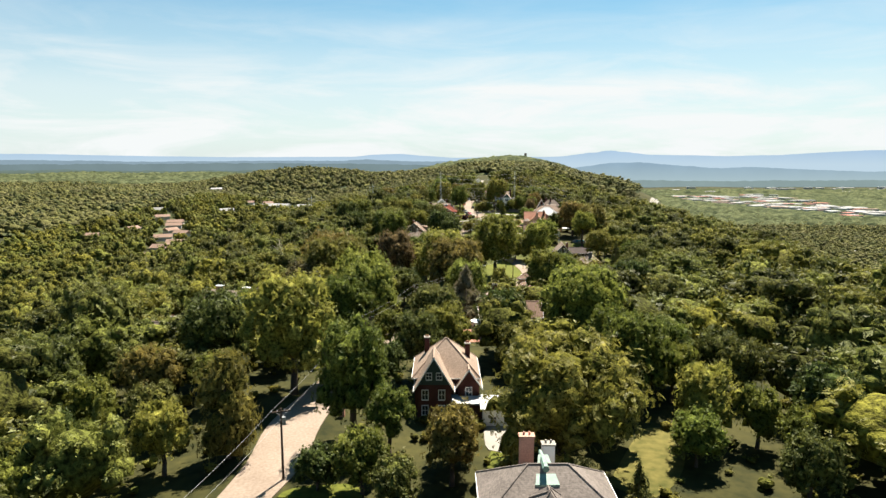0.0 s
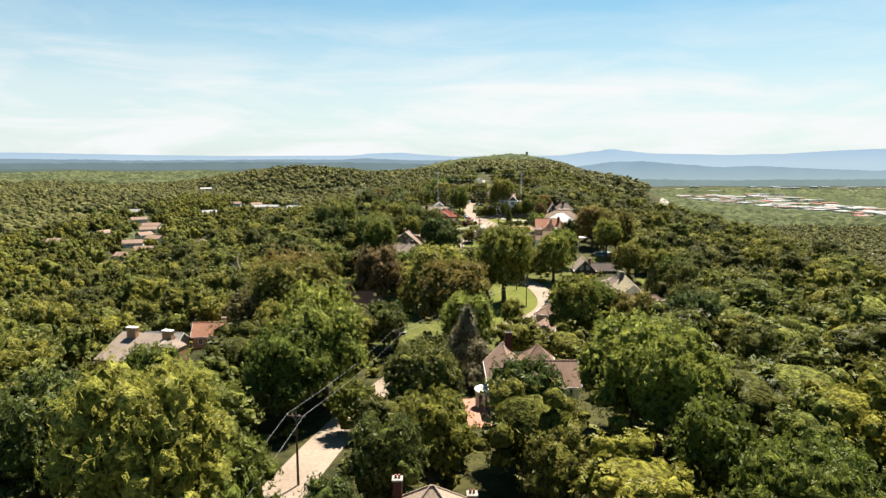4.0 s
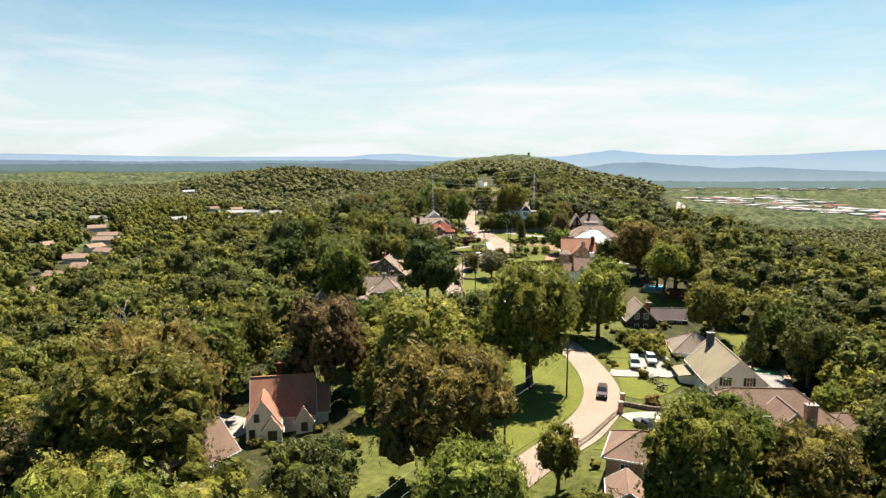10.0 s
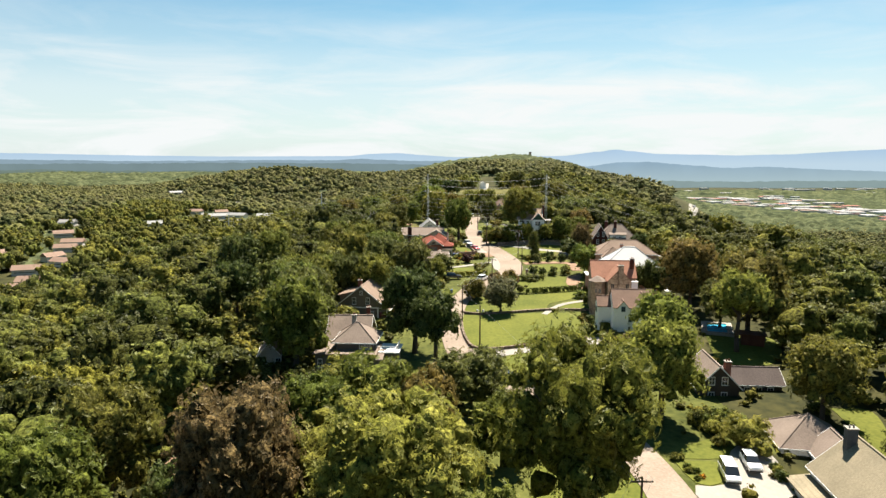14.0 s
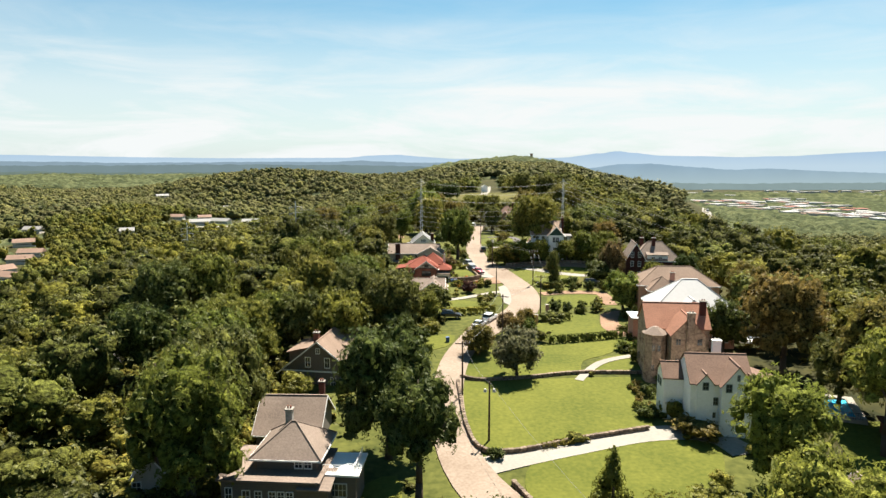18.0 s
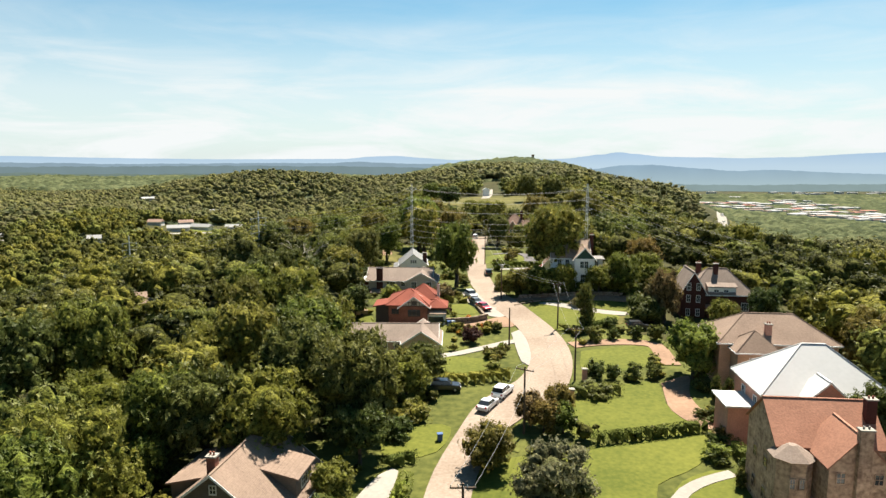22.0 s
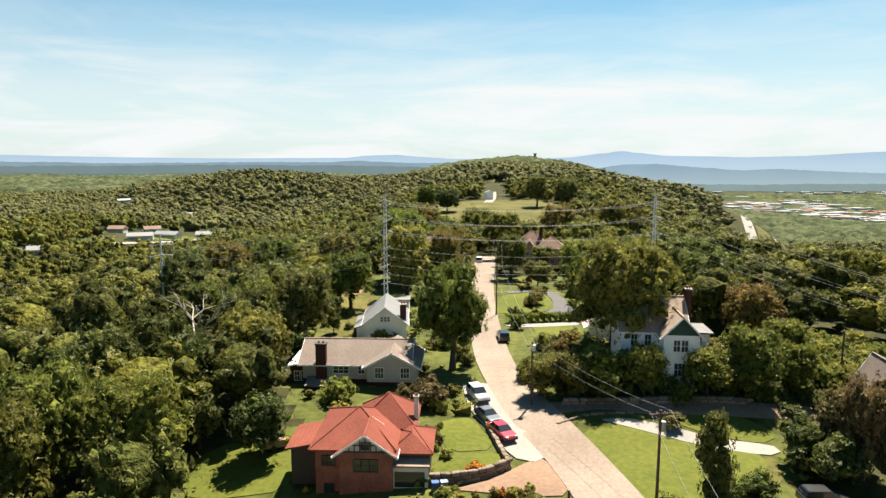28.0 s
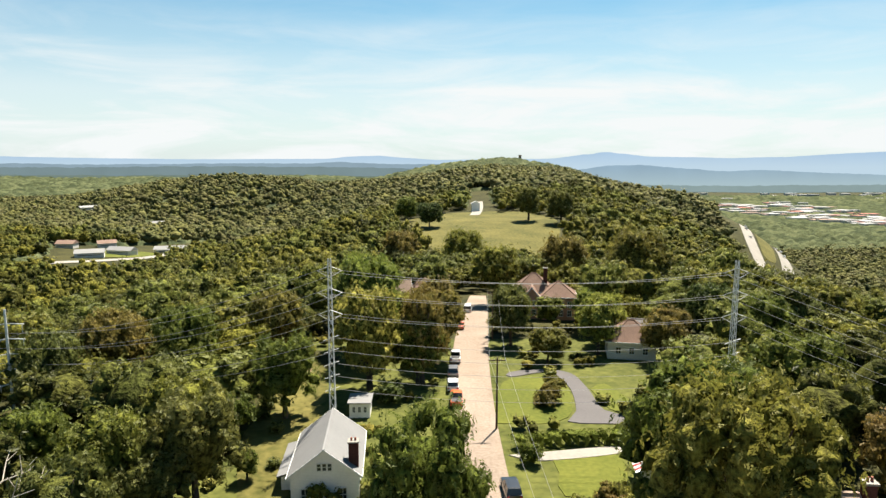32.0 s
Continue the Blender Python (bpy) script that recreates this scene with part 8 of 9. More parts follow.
skyline("backdrop_near_right", 3900, [(0.16, -0.03), (0.22, -0.021), (0.27, -0.0145), (0.31, -0.0145), (0.36, -0.018), (0.44, -0.0235), (0.49, -0.021), (0.54, -0.0235), (0.6, -0.026), (0.675, -0.0285), (0.9, -0.032)], -140, glow("near_ridge_haze_glow", (0.096, 0.136, 0.168), 0.12, 0.008, (0.128, 0.168, 0.182), -70, 25), "hazy darker blue ridge before the mountains", 1.4, 3)
skyline("backdrop_near_left", 3600, [(-0.9, -0.0095), (-0.675, -0.01), (-0.5, -0.0125), (-0.3, -0.0118), (-0.16, -0.0115), (-0.125, -0.0095), (-0.05, -0.0125), (0.05, -0.0125), (0.16, -0.02)], -140, glow("left_plain_haze_glow", (0.088, 0.12, 0.142), 0.12, 0.006), "hazy blue wooded plain on the horizon", 1.2, 4)
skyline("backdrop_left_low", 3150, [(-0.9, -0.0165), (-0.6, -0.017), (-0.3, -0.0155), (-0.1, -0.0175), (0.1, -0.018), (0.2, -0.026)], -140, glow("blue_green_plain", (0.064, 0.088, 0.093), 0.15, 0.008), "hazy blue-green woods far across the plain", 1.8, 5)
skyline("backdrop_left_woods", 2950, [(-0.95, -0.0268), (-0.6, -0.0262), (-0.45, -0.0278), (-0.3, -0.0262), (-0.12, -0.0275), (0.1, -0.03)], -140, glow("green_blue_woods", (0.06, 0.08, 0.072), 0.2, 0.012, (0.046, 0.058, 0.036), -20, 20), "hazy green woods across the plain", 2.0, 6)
skyline("backdrop_valley", 3300, [(0.2, -0.046), (0.3, -0.0425), (0.45, -0.0435), (0.6, -0.0425), (0.95, -0.044)], -160, glow("valley_floor_haze_glow", (0.084, 0.112, 0.112), 0.16, 0.009), "hazy pale green floor of the far valley", 1.6, 8)
# ---- single trees and shrubs ----
tree(-25.7, 108.1, 23.7, 9.1, "bright", "broad", 0.16)
tree(-12.5, 88.5, 20.4, 6.7, "green", "broad", 0.16)
tree(-7.0, 82.9, 11.7, 3.6, "green", "broad", 0.34)
tree(1.1, 76.7, 11.8, 4.5, "olive", "broad", 0.16)
tree(15.2, 78.7, 20.8, 11.3, "green", "broad", 0.10)
tree(-29.1, 84.2, 15.0, 4.2, "olive", "column", 0.06)
tree(-36.1, 79.8, 11.3, 4.0, "bright", "broad", 0.16)
tree(-42.9, 78.3, 11.4, 3.6, "green", "cone", 0.08)
tree(-66.2, 104.6, 16.7, 6.5, "dark", "broad", 0.16)
tree(-52.8, 85.2, 9.3, 3.5, "dark", "broad", 0.16)
tree(-46.7, 100.7, 13.4, 5.2, "olive", "broad", 0.16)
tree(-49.2, 71.2, 8.9, 3.6, "bright", "broad", 0.16)
tree(-15.4, 75.5, 6.8, 3.4, "dark", "broad", 0.10)
tree(37.1, 88.6, 13.4, 5.2, "bright", "broad", 0.16)
tree(31.4, 102.3, 17.5, 6.4, "green", "broad", 0.16)
tree(30.0, 133.6, 22.1, 8.8, "bright", "broad", 0.16)
tree(53.1, 86.1, 13.6, 5.0, "dark", "broad", 0.16)
tree(43.9, 86.9, 10.4, 3.9, "green", "broad", 0.16)
tree(42.7, 71.3, 10.7, 4.2, "dark", "broad", 0.16)
tree(22.1, 69.4, 6.7, 2.2, "dark", "cone", 0.08)
tree(12.7, 135.6, 16.5, 6.0, "dark", "broad", 0.16)
tree(-4.6, 117.5, 14.5, 5.2, "dark", "broad", 0.16)
tree(-18.5, 157.5, 20.9, 8.3, "bright", "broad", 0.16)
tree(30.8, 148.0, 20.3, 9.2, "bright", "broad", 0.16)
tree(31.7, 120.4, 14.8, 5.5, "green", "broad", 0.16)
tree(13.8, 118.2, 12.1, 5.0, "olive", "broad", 0.16)
tree(0.0, 126.3, 14.2, 5.5, "green", "broad", 0.16)
tree(-11.7, 193.8, 12.8, 5.5, "dark", "broad", 0.16)
tree(-43.5, 205.6, 16.3, 5.9, "dark", "broad", 0.16)
tree(38.0, 104.2, 11.5, 4.8, "green", "broad", 0.16)
tree(-20.7, 167.5, 23.3, 9.7, "bright", "broad", 0.16)
tree(-45.3, 153.9, 14.9, 6.3, "green", "broad", 0.16)
tree(-1.8, 146.7, 15.7, 6.7, "dark", "broad", 0.16)
tree(14.3, 140.5, 9.9, 4.7, "dark", "broad", 0.10)
tree(56.8, 164.0, 15.3, 5.5, "dark", "broad", 0.16)
tree(30.0, 189.9, 17.2, 7.0, "green", "broad", 0.16)
tree(43.5, 192.8, 15.8, 6.2, "olive", "broad", 0.16)
tree(-22.9, 149.1, 17.6, 7.5, "green", "broad", 0.16)
tree(6.7, 186.7, 17.1, 7.3, "bright", "broad", 0.16)
tree(-11.0, 199.4, 11.5, 5.0, "dark", "broad", 0.16)
tree(-44.2, 146.9, 11.3, 5.1, "bright", "broad", 0.16)
tree(20.0, 244.7, 26.3, 11.0, "green", "broad", 0.16)
tree(39.8, 275.7, 18.4, 6.7, "bright", "broad", 0.16)
tree(-17.8, 244.2, 22.5, 8.6, "brown", "broad", 0.16)
tree(3.8, 205.9, 21.7, 9.4, "olive", "broad", 0.16)
tree(-36.3, 212.5, 25.0, 10.9, "olive", "broad", 0.16)
tree(17.9, 203.3, 10.0, 3.2, "green", "broad", 0.16)
tree(58.0, 199.1, 16.6, 6.5, "dark", "broad", 0.16)
tree(65.9, 276.1, 15.0, 6.4, "green", "broad", 0.16)
tree(-33.3, 188.5, 15.1, 6.4, "bright", "broad", 0.16)
tree(-36.0, 252.0, 18.5, 7.3, "olive", "broad", 0.16)
tree(0.0, 238.7, 20.9, 9.5, "bright", "broad", 0.16)
tree(-38.1, 240.4, 19.4, 8.4, "green", "broad", 0.16)
tree(-0.8, 306.3, 19.8, 7.5, "dark", "broad", 0.16)
tree(-23.1, 305.0, 20.3, 7.4, "dark", "broad", 0.16)
tree(46.8, 297.9, 16.4, 5.9, "bright", "broad", 0.16)
tree(71.6, 314.8, 21.6, 8.6, "olive", "broad", 0.16)
tree(49.4, 266.7, 5.9, 3.7, "bright", "bush", -0.06)
tree(69.6, 261.6, 11.9, 4.0, "dark", "cone", 0.08)
tree(3.6, 295.3, 17.8, 5.2, "dark", "broad", 0.34)
tree(-22.4, 293.9, 21.2, 8.4, "green", "broad", 0.16)
tree(24.4, 288.8, 10.0, 3.8, "green", "cone", 0.08)
tree(65.7, 306.8, 18.7, 5.9, "bright", "broad", 0.34)
tree(66.6, 335.7, 19.8, 8.2, "olive", "broad", 0.16)
tree(9.4, 275.0, 13.1, 7.5, "dark", "broad", 0.10)
tree(30.8, 276.7, 12.6, 7.7, "green", "broad", 0.10)
tree(-45.0, 331.5, 16.2, 6.3, "dark", "broad", 0.16)
tree(-27.1, 327.6, 17.7, 7.0, "green", "broad", 0.16)
tree(-51.8, 358.1, 19.2, 7.0, "dark", "broad", 0.16)
tree(-11.9, 356.5, 16.5, 6.5, "dark", "broad", 0.16)
tree(-3.5, 351.0, 16.7, 6.5, "dark", "broad", 0.16)
tree(2.5, 362.9, 8.4, 3.7, "green", "broad", 0.16)
tree(13.3, 344.5, 6.5, 3.5, "olive", "broad", 0.10)
tree(-4.2, 337.6, 5.6, 2.8, "green", "broad", 0.10)
tree(48.4, 373.2, 11.0, 5.5, "bright", "broad", 0.10)
tree(-21.0, 365.1, 16.7, 6.6, "green", "broad", 0.16)
tree(-28.3, 320.2, 17.6, 7.2, "green", "broad", 0.16)
tree(-44.3, 364.9, 18.5, 7.0, "green", "broad", 0.16)
tree(50.7, 403.9, 6.5, 4.3, "dark", "bush", -0.06)
tree(21.3, 354.2, 5.2, 2.6, "olive", "broad", 0.10)
tree(23.9, 354.1, 4.7, 2.3, "green", "broad", 0.10)
tree(13.9, 347.2, 4.5, 3.0, "brown", "bush", -0.06)
tree(-13.2, 368.6, 16.0, 7.2, "green", "broad", 0.16)
tree(35.7, 431.0, 20.7, 8.2, "green", "broad", 0.16)
tree(54.0, 406.0, 10.7, 4.0, "brown", "broad", 0.16)
tree(13.3, 391.5, 3.7, 2.3, "purple", "bush", -0.06)
tree(-32.1, 396.5, 15.8, 5.7, "olive", "broad", 0.16)
tree(1.4, 375.5, 5.3, 2.2, "green", "broad", 0.10)
tree(-3.2, 373.0, 5.1, 1.9, "green", "broad", 0.16)
tree(-11.4, 411.5, 8.2, 3.6, "dark", "broad", 0.16)
tree(-22.4, 404.6, 15.9, 6.2, "green", "broad", 0.16)
tree(-32.4, 405.5, 16.1, 6.6, "green", "broad", 0.16)
tree(-4.4, 424.8, 3.7, 2.3, "bright", "bush", -0.06)
tree(36.2, 439.0, 19.9, 7.9, "green", "broad", 0.16)
tree(46.5, 422.2, 6.6, 3.8, "olive", "broad", 0.16)
tree(-0.7, 513.7, 21.6, 8.6, "bright", "broad", 0.16)
tree(12.6, 515.9, 15.5, 6.1, "olive", "broad", 0.16)
tree(46.8, 524.1, 11.2, 4.3, "bright", "broad", 0.16)
tree(-4.7, 425.3, 3.7, 2.5, "bright", "bush", -0.06)
tree(7.9, 423.1, 4.5, 2.8, "brown", "bush", -0.06)
tree(28.3, 514.3, 13.5, 5.2, "dark", "broad", 0.16)
tree(33.8, 502.9, 7.7, 4.8, "olive", "broad", 0.10)
tree(29.5, 480.3, 3.7, 2.2, "olive", "bush", -0.06)
tree(-14.8, 469.2, 7.1, 3.1, "green", "broad", 0.16)
tree(-23.0, 449.1, 13.3, 5.6, "green", "broad", 0.16)
tree(-34.2, 456.2, 11.7, 4.9, "green", "broad", 0.16)
tree(24.0, 461.1, 3.2, 1.8, "green", "bush", -0.06)
tree(13.0, 502.3, 15.4, 5.8, "olive", "broad", 0.16)
tree(32.6, 373.5, 3.5, 1.8, "dark", "bush", -0.06)
tree(35.4, 373.0, 3.0, 1.6, "dark", "bush", -0.06)
tree(38.5, 373.0, 3.1, 1.6, "dark", "bush", -0.06)
tree(42.0, 373.5, 3.1, 1.6, "dark", "bush", -0.06)
tree(36.5, 391.7, 3.4, 1.7, "dark", "bush", -0.06)
tree(40.5, 393.2, 2.9, 1.4, "dark", "bush", -0.06)
tree(44.9, 393.2, 3.2, 1.6, "dark", "bush", -0.06)
tree(48.6, 392.7, 3.5, 1.7, "dark", "bush", -0.06)
tree(52.1, 363.0, 2.5, 1.7, "dark", "bush", -0.06)
tree(46.2, 358.2, 2.1, 1.4, "dark", "bush", -0.06)
tree(48.9, 368.0, 1.8, 1.2, "dark", "bush", -0.06)
tree(48.7, 364.9, 3.9, 1.0, "dark", "column", 0.06)
tree(49.9, 363.3, 4.1, 1.0, "dark", "column", 0.06)
tree(43.5, 343.7, 2.1, 0.9, "dark", "column", 0.06)
tree(41.6, 347.0, 2.4, 1.9, "bright", "bush", -0.06)
tree(44.7, 352.0, 2.4, 1.8, "olive", "bush", -0.06)
tree(43.1, 339.3, 1.3, 1.0, "purple", "bush", -0.06)
tree(43.0, 336.8, 1.3, 1.0, "purple", "bush", -0.06)
tree(41.2, 317.7, 3.8, 2.2, "green", "bush", -0.06)
tree(53.0, 315.4, 3.2, 2.0, "green", "bush", -0.06)
tree(42.9, 312.1, 3.1, 3.8, "olive", "bush", -0.06)
tree(42.9, 328.5, 2.4, 1.7, "green", "bush", -0.06)
tree(-1.6, 327.5, 3.1, 2.1, "green", "bush", -0.06)
tree(-17.3, 325.8, 4.7, 3.4, "green", "bush", -0.06)
tree(39.8, 325.8, 2.1, 1.5, "dark", "bush", -0.06)
tree(37.2, 318.2, 2.3, 1.6, "dark", "bush", -0.06)
tree(13.5, 306.3, 1.8, 1.5, "dark", "bush", -0.06)
tree(37.4, 296.4, 2.0, 1.4, "dark", "bush", -0.06)
tree(40.8, 299.5, 2.2, 1.6, "bright", "bush", -0.06)
tree(13.3, 405.5, 1.4, 1.2, "orange", "bush", -0.06)
tree(11.1, 427.2, 1.8, 1.2, "olive", "bush", -0.06)
tree(8.8, 412.8, 1.7, 1.2, "green", "bush", -0.06)
tree(10.2, 409.0, 1.3, 1.0, "bright", "bush", -0.06)
tree(21.9, 432.1, 2.7, 1.7, "dark", "bush", -0.06)
tree(5.0, 422.6, 3.8, 1.9, "brown", "bush", -0.06)
tree(9.5, 232.3, 13.0, 6.0, "bright", "broad", 0.16)
tree(-6.0, 235.1, 12.1, 5.6, "green", "broad", 0.16)
tree(-25.9, 247.0, 11.0, 4.6, "dark", "broad", 0.16)
tree(30.4, 561.8, 18.9, 7.8, "green", "broad", 0.16)
tree(51.3, 571.7, 21.8, 9.1, "olive", "broad", 0.16)
tree(68.9, 559.8, 24.1, 10.1, "olive", "broad", 0.16)
tree(26.0, 651.3, 22.4, 9.3, "green", "broad", 0.16)
tree(-6.7, 559.5, 16.9, 6.9, "green", "broad", 0.16)
tree(1.5, 623.4, 22.6, 9.4, "olive", "broad", 0.16)
tree(-15.6, 539.3, 15.1, 6.1, "green", "broad", 0.16)
tree(-16.9, 507.9, 13.6, 5.5, "dark", "broad", 0.16)
tree(44.6, 507.8, 12.9, 5.0, "bright", "broad", 0.16)
tree(-14.3, 451.3, 15.2, 5.9, "dark", "broad", 0.16)
tree(-20.9, 437.4, 14.5, 5.6, "dark", "broad", 0.16)
tree(-9.9, 476.5, 14.2, 6.0, "green", "broad", 0.16)
tree(-17.0, 501.7, 15.8, 6.7, "olive", "broad", 0.16)
tree(-19.3, 462.1, 12.7, 5.3, "green", "broad", 0.16)
tree(-29.5, 428.2, 13.4, 5.4, "dark", "broad", 0.16)
tree(-16.8, 428.0, 13.5, 5.7, "green", "broad", 0.16)
tree(56.4, 422.5, 8.4, 3.3, "green", "broad", 0.16)
tree(62.3, 448.3, 12.6, 5.3, "olive", "broad", 0.16)
tree(64.5, 464.0, 11.9, 5.4, "green", "broad", 0.16)
tree(62.5, 395.4, 8.1, 3.2, "green", "broad", 0.16)
tree(72.8, 400.4, 9.4, 3.8, "dark", "broad", 0.16)
tree(77.1, 372.4, 13.1, 5.5, "olive", "broad", 0.16)
tree(63.0, 356.8, 8.9, 3.9, "dark", "broad", 0.16)
tree(58.9, 343.2, 12.4, 5.2, "dark", "broad", 0.16)
tree(68.3, 322.0, 12.8, 5.4, "dark", "broad", 0.16)
tree(77.6, 270.3, 13.6, 5.7, "green", "broad", 0.16)
tree(75.8, 251.6, 15.3, 6.5, "dark", "broad", 0.16)
tree(76.9, 264.4, 13.2, 5.6, "green", "broad", 0.16)
tree(70.9, 234.3, 9.5, 4.7, "bright", "broad", 0.10)
tree(5.1, 368.4, 8.5, 3.4, "dark", "broad", 0.16)
tree(-11.8, 378.2, 14.9, 5.8, "green", "broad", 0.16)
tree(41.9, 400.6, 2.4, 1.7, "dark", "bush", -0.06)
tree(-4.7, 395.8, 1.7, 1.4, "olive", "bush", -0.06)
tree(41.5, 239.8, 2.2, 1.8, "olive", "bush", -0.06)
tree(66.4, 278.0, 2.6, 1.9, "green", "bush", -0.06)
tree(44.0, 235.7, 2.5, 0.6, "dark", "column", 0.06)
tree(30.4, 482.6, 4.3, 2.7, "olive", "bush", -0.06)
tree(40.5, 468.6, 4.3, 2.9, "dark", "bush", -0.06)
tree(-10.5, 457.6, 4.4, 1.7, "green", "broad", 0.16)
tree(-13.5, 476.9, 1.9, 1.3, "dark", "bush", -0.06)
tree(-8.1, 460.6, 1.5, 1.1, "dark", "bush", -0.06)
tree(-13.3, 442.8, 5.0, 2.2, "dark", "broad", 0.10)
tree(-52.7, 93.8, 10.7, 4.4, "green", "broad", 0.16)
tree(-46.4, 83.4, 8.1, 3.6, "bright", "broad", 0.16)
tree(1.4, 82.6, 8.6, 3.8, "olive", "broad", 0.16)
tree(33.4, 81.6, 8.8, 4.1, "bright", "broad", 0.10)
tree(47.8, 81.4, 9.1, 4.1, "green", "broad", 0.16)
tree(-42.3, 119.0, 19.1, 7.5, "dark", "broad", 0.16)
tree(-42.0, 90.2, 10.3, 4.2, "dark", "broad", 0.16)
tree(49.4, 104.8, 12.4, 4.9, "dark", "broad", 0.16)
tree(15.2, 88.5, 12.6, 5.8, "green", "broad", 0.16)
tree(-84.8, 155.9, 22.8, 9.5, "dark", "broad", 0.16)
tree(-36.6, 103.5, 10.5, 4.8, "green", "broad", 0.16)
tree(-19.4, 113.0, 12.8, 5.4, "green", "broad", 0.16)
tree(38.8, 112.1, 13.4, 5.6, "green", "broad", 0.16)
tree(47.7, 110.2, 12.2, 4.9, "dark", "broad", 0.16)
tree(-9.6, 110.5, 9.6, 3.9, "dark", "broad", 0.16)
tree(54.4, 186.2, 17.3, 6.8, "dark", "broad", 0.16)
tree(42.9, 146.6, 8.9, 4.2, "bright", "broad", 0.10)
tree(-12.0, 146.1, 9.3, 4.1, "green", "broad", 0.16)
tree(-28.0, 144.9, 9.1, 4.1, "green", "broad", 0.16)
tree(-40.3, 164.6, 8.9, 3.6, "bright", "broad", 0.16)
tree(-38.7, 177.2, 9.9, 4.1, "bright", "broad", 0.16)
tree(35.7, 199.1, 14.8, 7.3, "green", "broad", 0.10)
tree(52.4, 201.3, 11.3, 5.4, "olive", "broad", 0.10)
tree(-33.5, 201.3, 23.1, 11.1, "olive", "broad", 0.16)
tree(-41.9, 198.9, 16.1, 7.5, "brown", "broad", 0.16)
tree(-12.4, 343.1, 14.0, 5.6, "green", "broad", 0.16)
tree(-20.2, 344.2, 14.1, 5.7, "dark", "broad", 0.16)
tree(-2.2, 345.5, 9.2, 3.9, "dark", "broad", 0.16)
tree(-25.6, 344.2, 14.1, 5.7, "green", "broad", 0.16)
tree(-34.4, 346.8, 12.7, 5.1, "green", "broad", 0.16)
tree(-25.3, 339.0, 7.5, 3.3, "green", "broad", 0.16)
tree(-27.1, 366.3, 13.0, 5.2, "green", "broad", 0.16)
tree(23.9, 358.1, 5.8, 2.7, "olive", "broad", 0.10)
tree(19.7, 356.3, 5.4, 2.6, "brown", "broad", 0.10)
tree(31.1, 366.9, 2.3, 2.9, "dark", "bush", -0.06)
tree(43.3, 351.4, 1.7, 1.7, "dark", "bush", -0.06)
tree(41.5, 346.4, 1.7, 1.6, "dark", "bush", -0.06)
tree(47.5, 368.1, 2.3, 1.3, "dark", "bush", -0.06)
tree(45.4, 357.2, 1.4, 1.2, "dark", "bush", -0.06)
tree(44.4, 359.2, 1.4, 1.2, "dark", "bush", -0.06)
tree(41.6, 340.6, 2.5, 0.8, "dark", "column", 0.06)
tree(44.0, 333.8, 2.7, 0.9, "dark", "column", 0.06)
tree(43.9, 331.1, 1.2, 1.0, "purple", "bush", -0.06)
tree(-23.4, 421.0, 12.4, 4.8, "dark", "broad", 0.16)
tree(-33.4, 419.1, 13.9, 5.4, "dark", "broad", 0.16)
tree(-19.5, 413.9, 7.7, 3.0, "dark", "broad", 0.16)
tree(58.0, 428.7, 9.7, 4.4, "green", "broad", 0.16)
tree(-18.1, 446.8, 9.1, 4.0, "dark", "broad", 0.16)
tree(-1.0, 501.4, 16.0, 6.2, "olive", "broad", 0.16)
tree(9.5, 490.7, 13.6, 5.2, "green", "broad", 0.16)
tree(5.1, 482.7, 4.3, 2.7, "dark", "bush", -0.06)
tree(-13.4, 480.5, 2.5, 1.6, "dark", "bush", -0.06)
tree(-10.1, 471.3, 1.8, 1.4, "dark", "bush", -0.06)
tree(-17.1, 486.3, 2.1, 1.4, "dark", "bush", -0.06)
tree(-1.4, 452.6, 2.7, 1.6, "green", "bush", -0.06)
tree(65.4, 473.9, 14.9, 7.0, "green", "broad", 0.16)
tree(68.8, 512.2, 14.9, 6.3, "dark", "broad", 0.16)
tree(75.3, 504.4, 14.0, 6.5, "green", "broad", 0.16)
tree(55.9, 501.9, 11.6, 5.3, "olive", "broad", 0.16)
tree(-46.9, 481.0, 15.8, 6.4, "dark", "broad", 0.16)
tree(-41.4, 491.0, 16.2, 6.6, "olive", "broad", 0.16)
tree(-29.0, 490.6, 16.1, 6.6, "green", "broad", 0.16)
tree(-0.7, 163.4, 12.9, 5.4, "dark", "broad", 0.16)
tree(-9.8, 74.7, 9.2, 3.7, "green", "broad", 0.16)
tree(-5.4, 70.5, 7.5, 3.2, "dark", "broad", 0.16)
tree(13.2, 260.4, 11.1, 4.6, "green", "broad", 0.16)
tree(-5.2, 268.0, 14.7, 6.2, "green", "broad", 0.16)
tree(3.1, 266.6, 12.7, 5.3, "olive", "broad", 0.16)
tree(-12.0, 260.2, 15.2, 6.5, "green", "broad", 0.16)
tree(-25.4, 199.0, 7.5, 3.8, "olive", "broad", 0.16)
tree(23.1, 425.6, 6.4, 3.5, "green", "broad", 0.12)
tree(27.2, 424.2, 7.2, 3.8, "olive", "broad", 0.12)
tree(31.3, 422.8, 7.6, 4.5, "green", "broad", 0.12)
tree(36.2, 421.6, 7.9, 3.3, "green", "broad", 0.12)
tree(44.0, 420.6, 7.4, 4.0, "green", "broad", 0.12)
tree(49.7, 421.1, 10.5, 4.1, "green", "broad", 0.12)
tree(40.4, 419.8, 3.3, 2.2, "green", "bush", -0.06)
tree(36.3, 399.8, 9.4, 2.4, "dark", "column", 0.05)
tree(49.4, 407.2, 5.9, 3.1, "dark", "bush", -0.06)
tree(54.0, 404.2, 12.7, 3.6, "brown", "broad", 0.12)
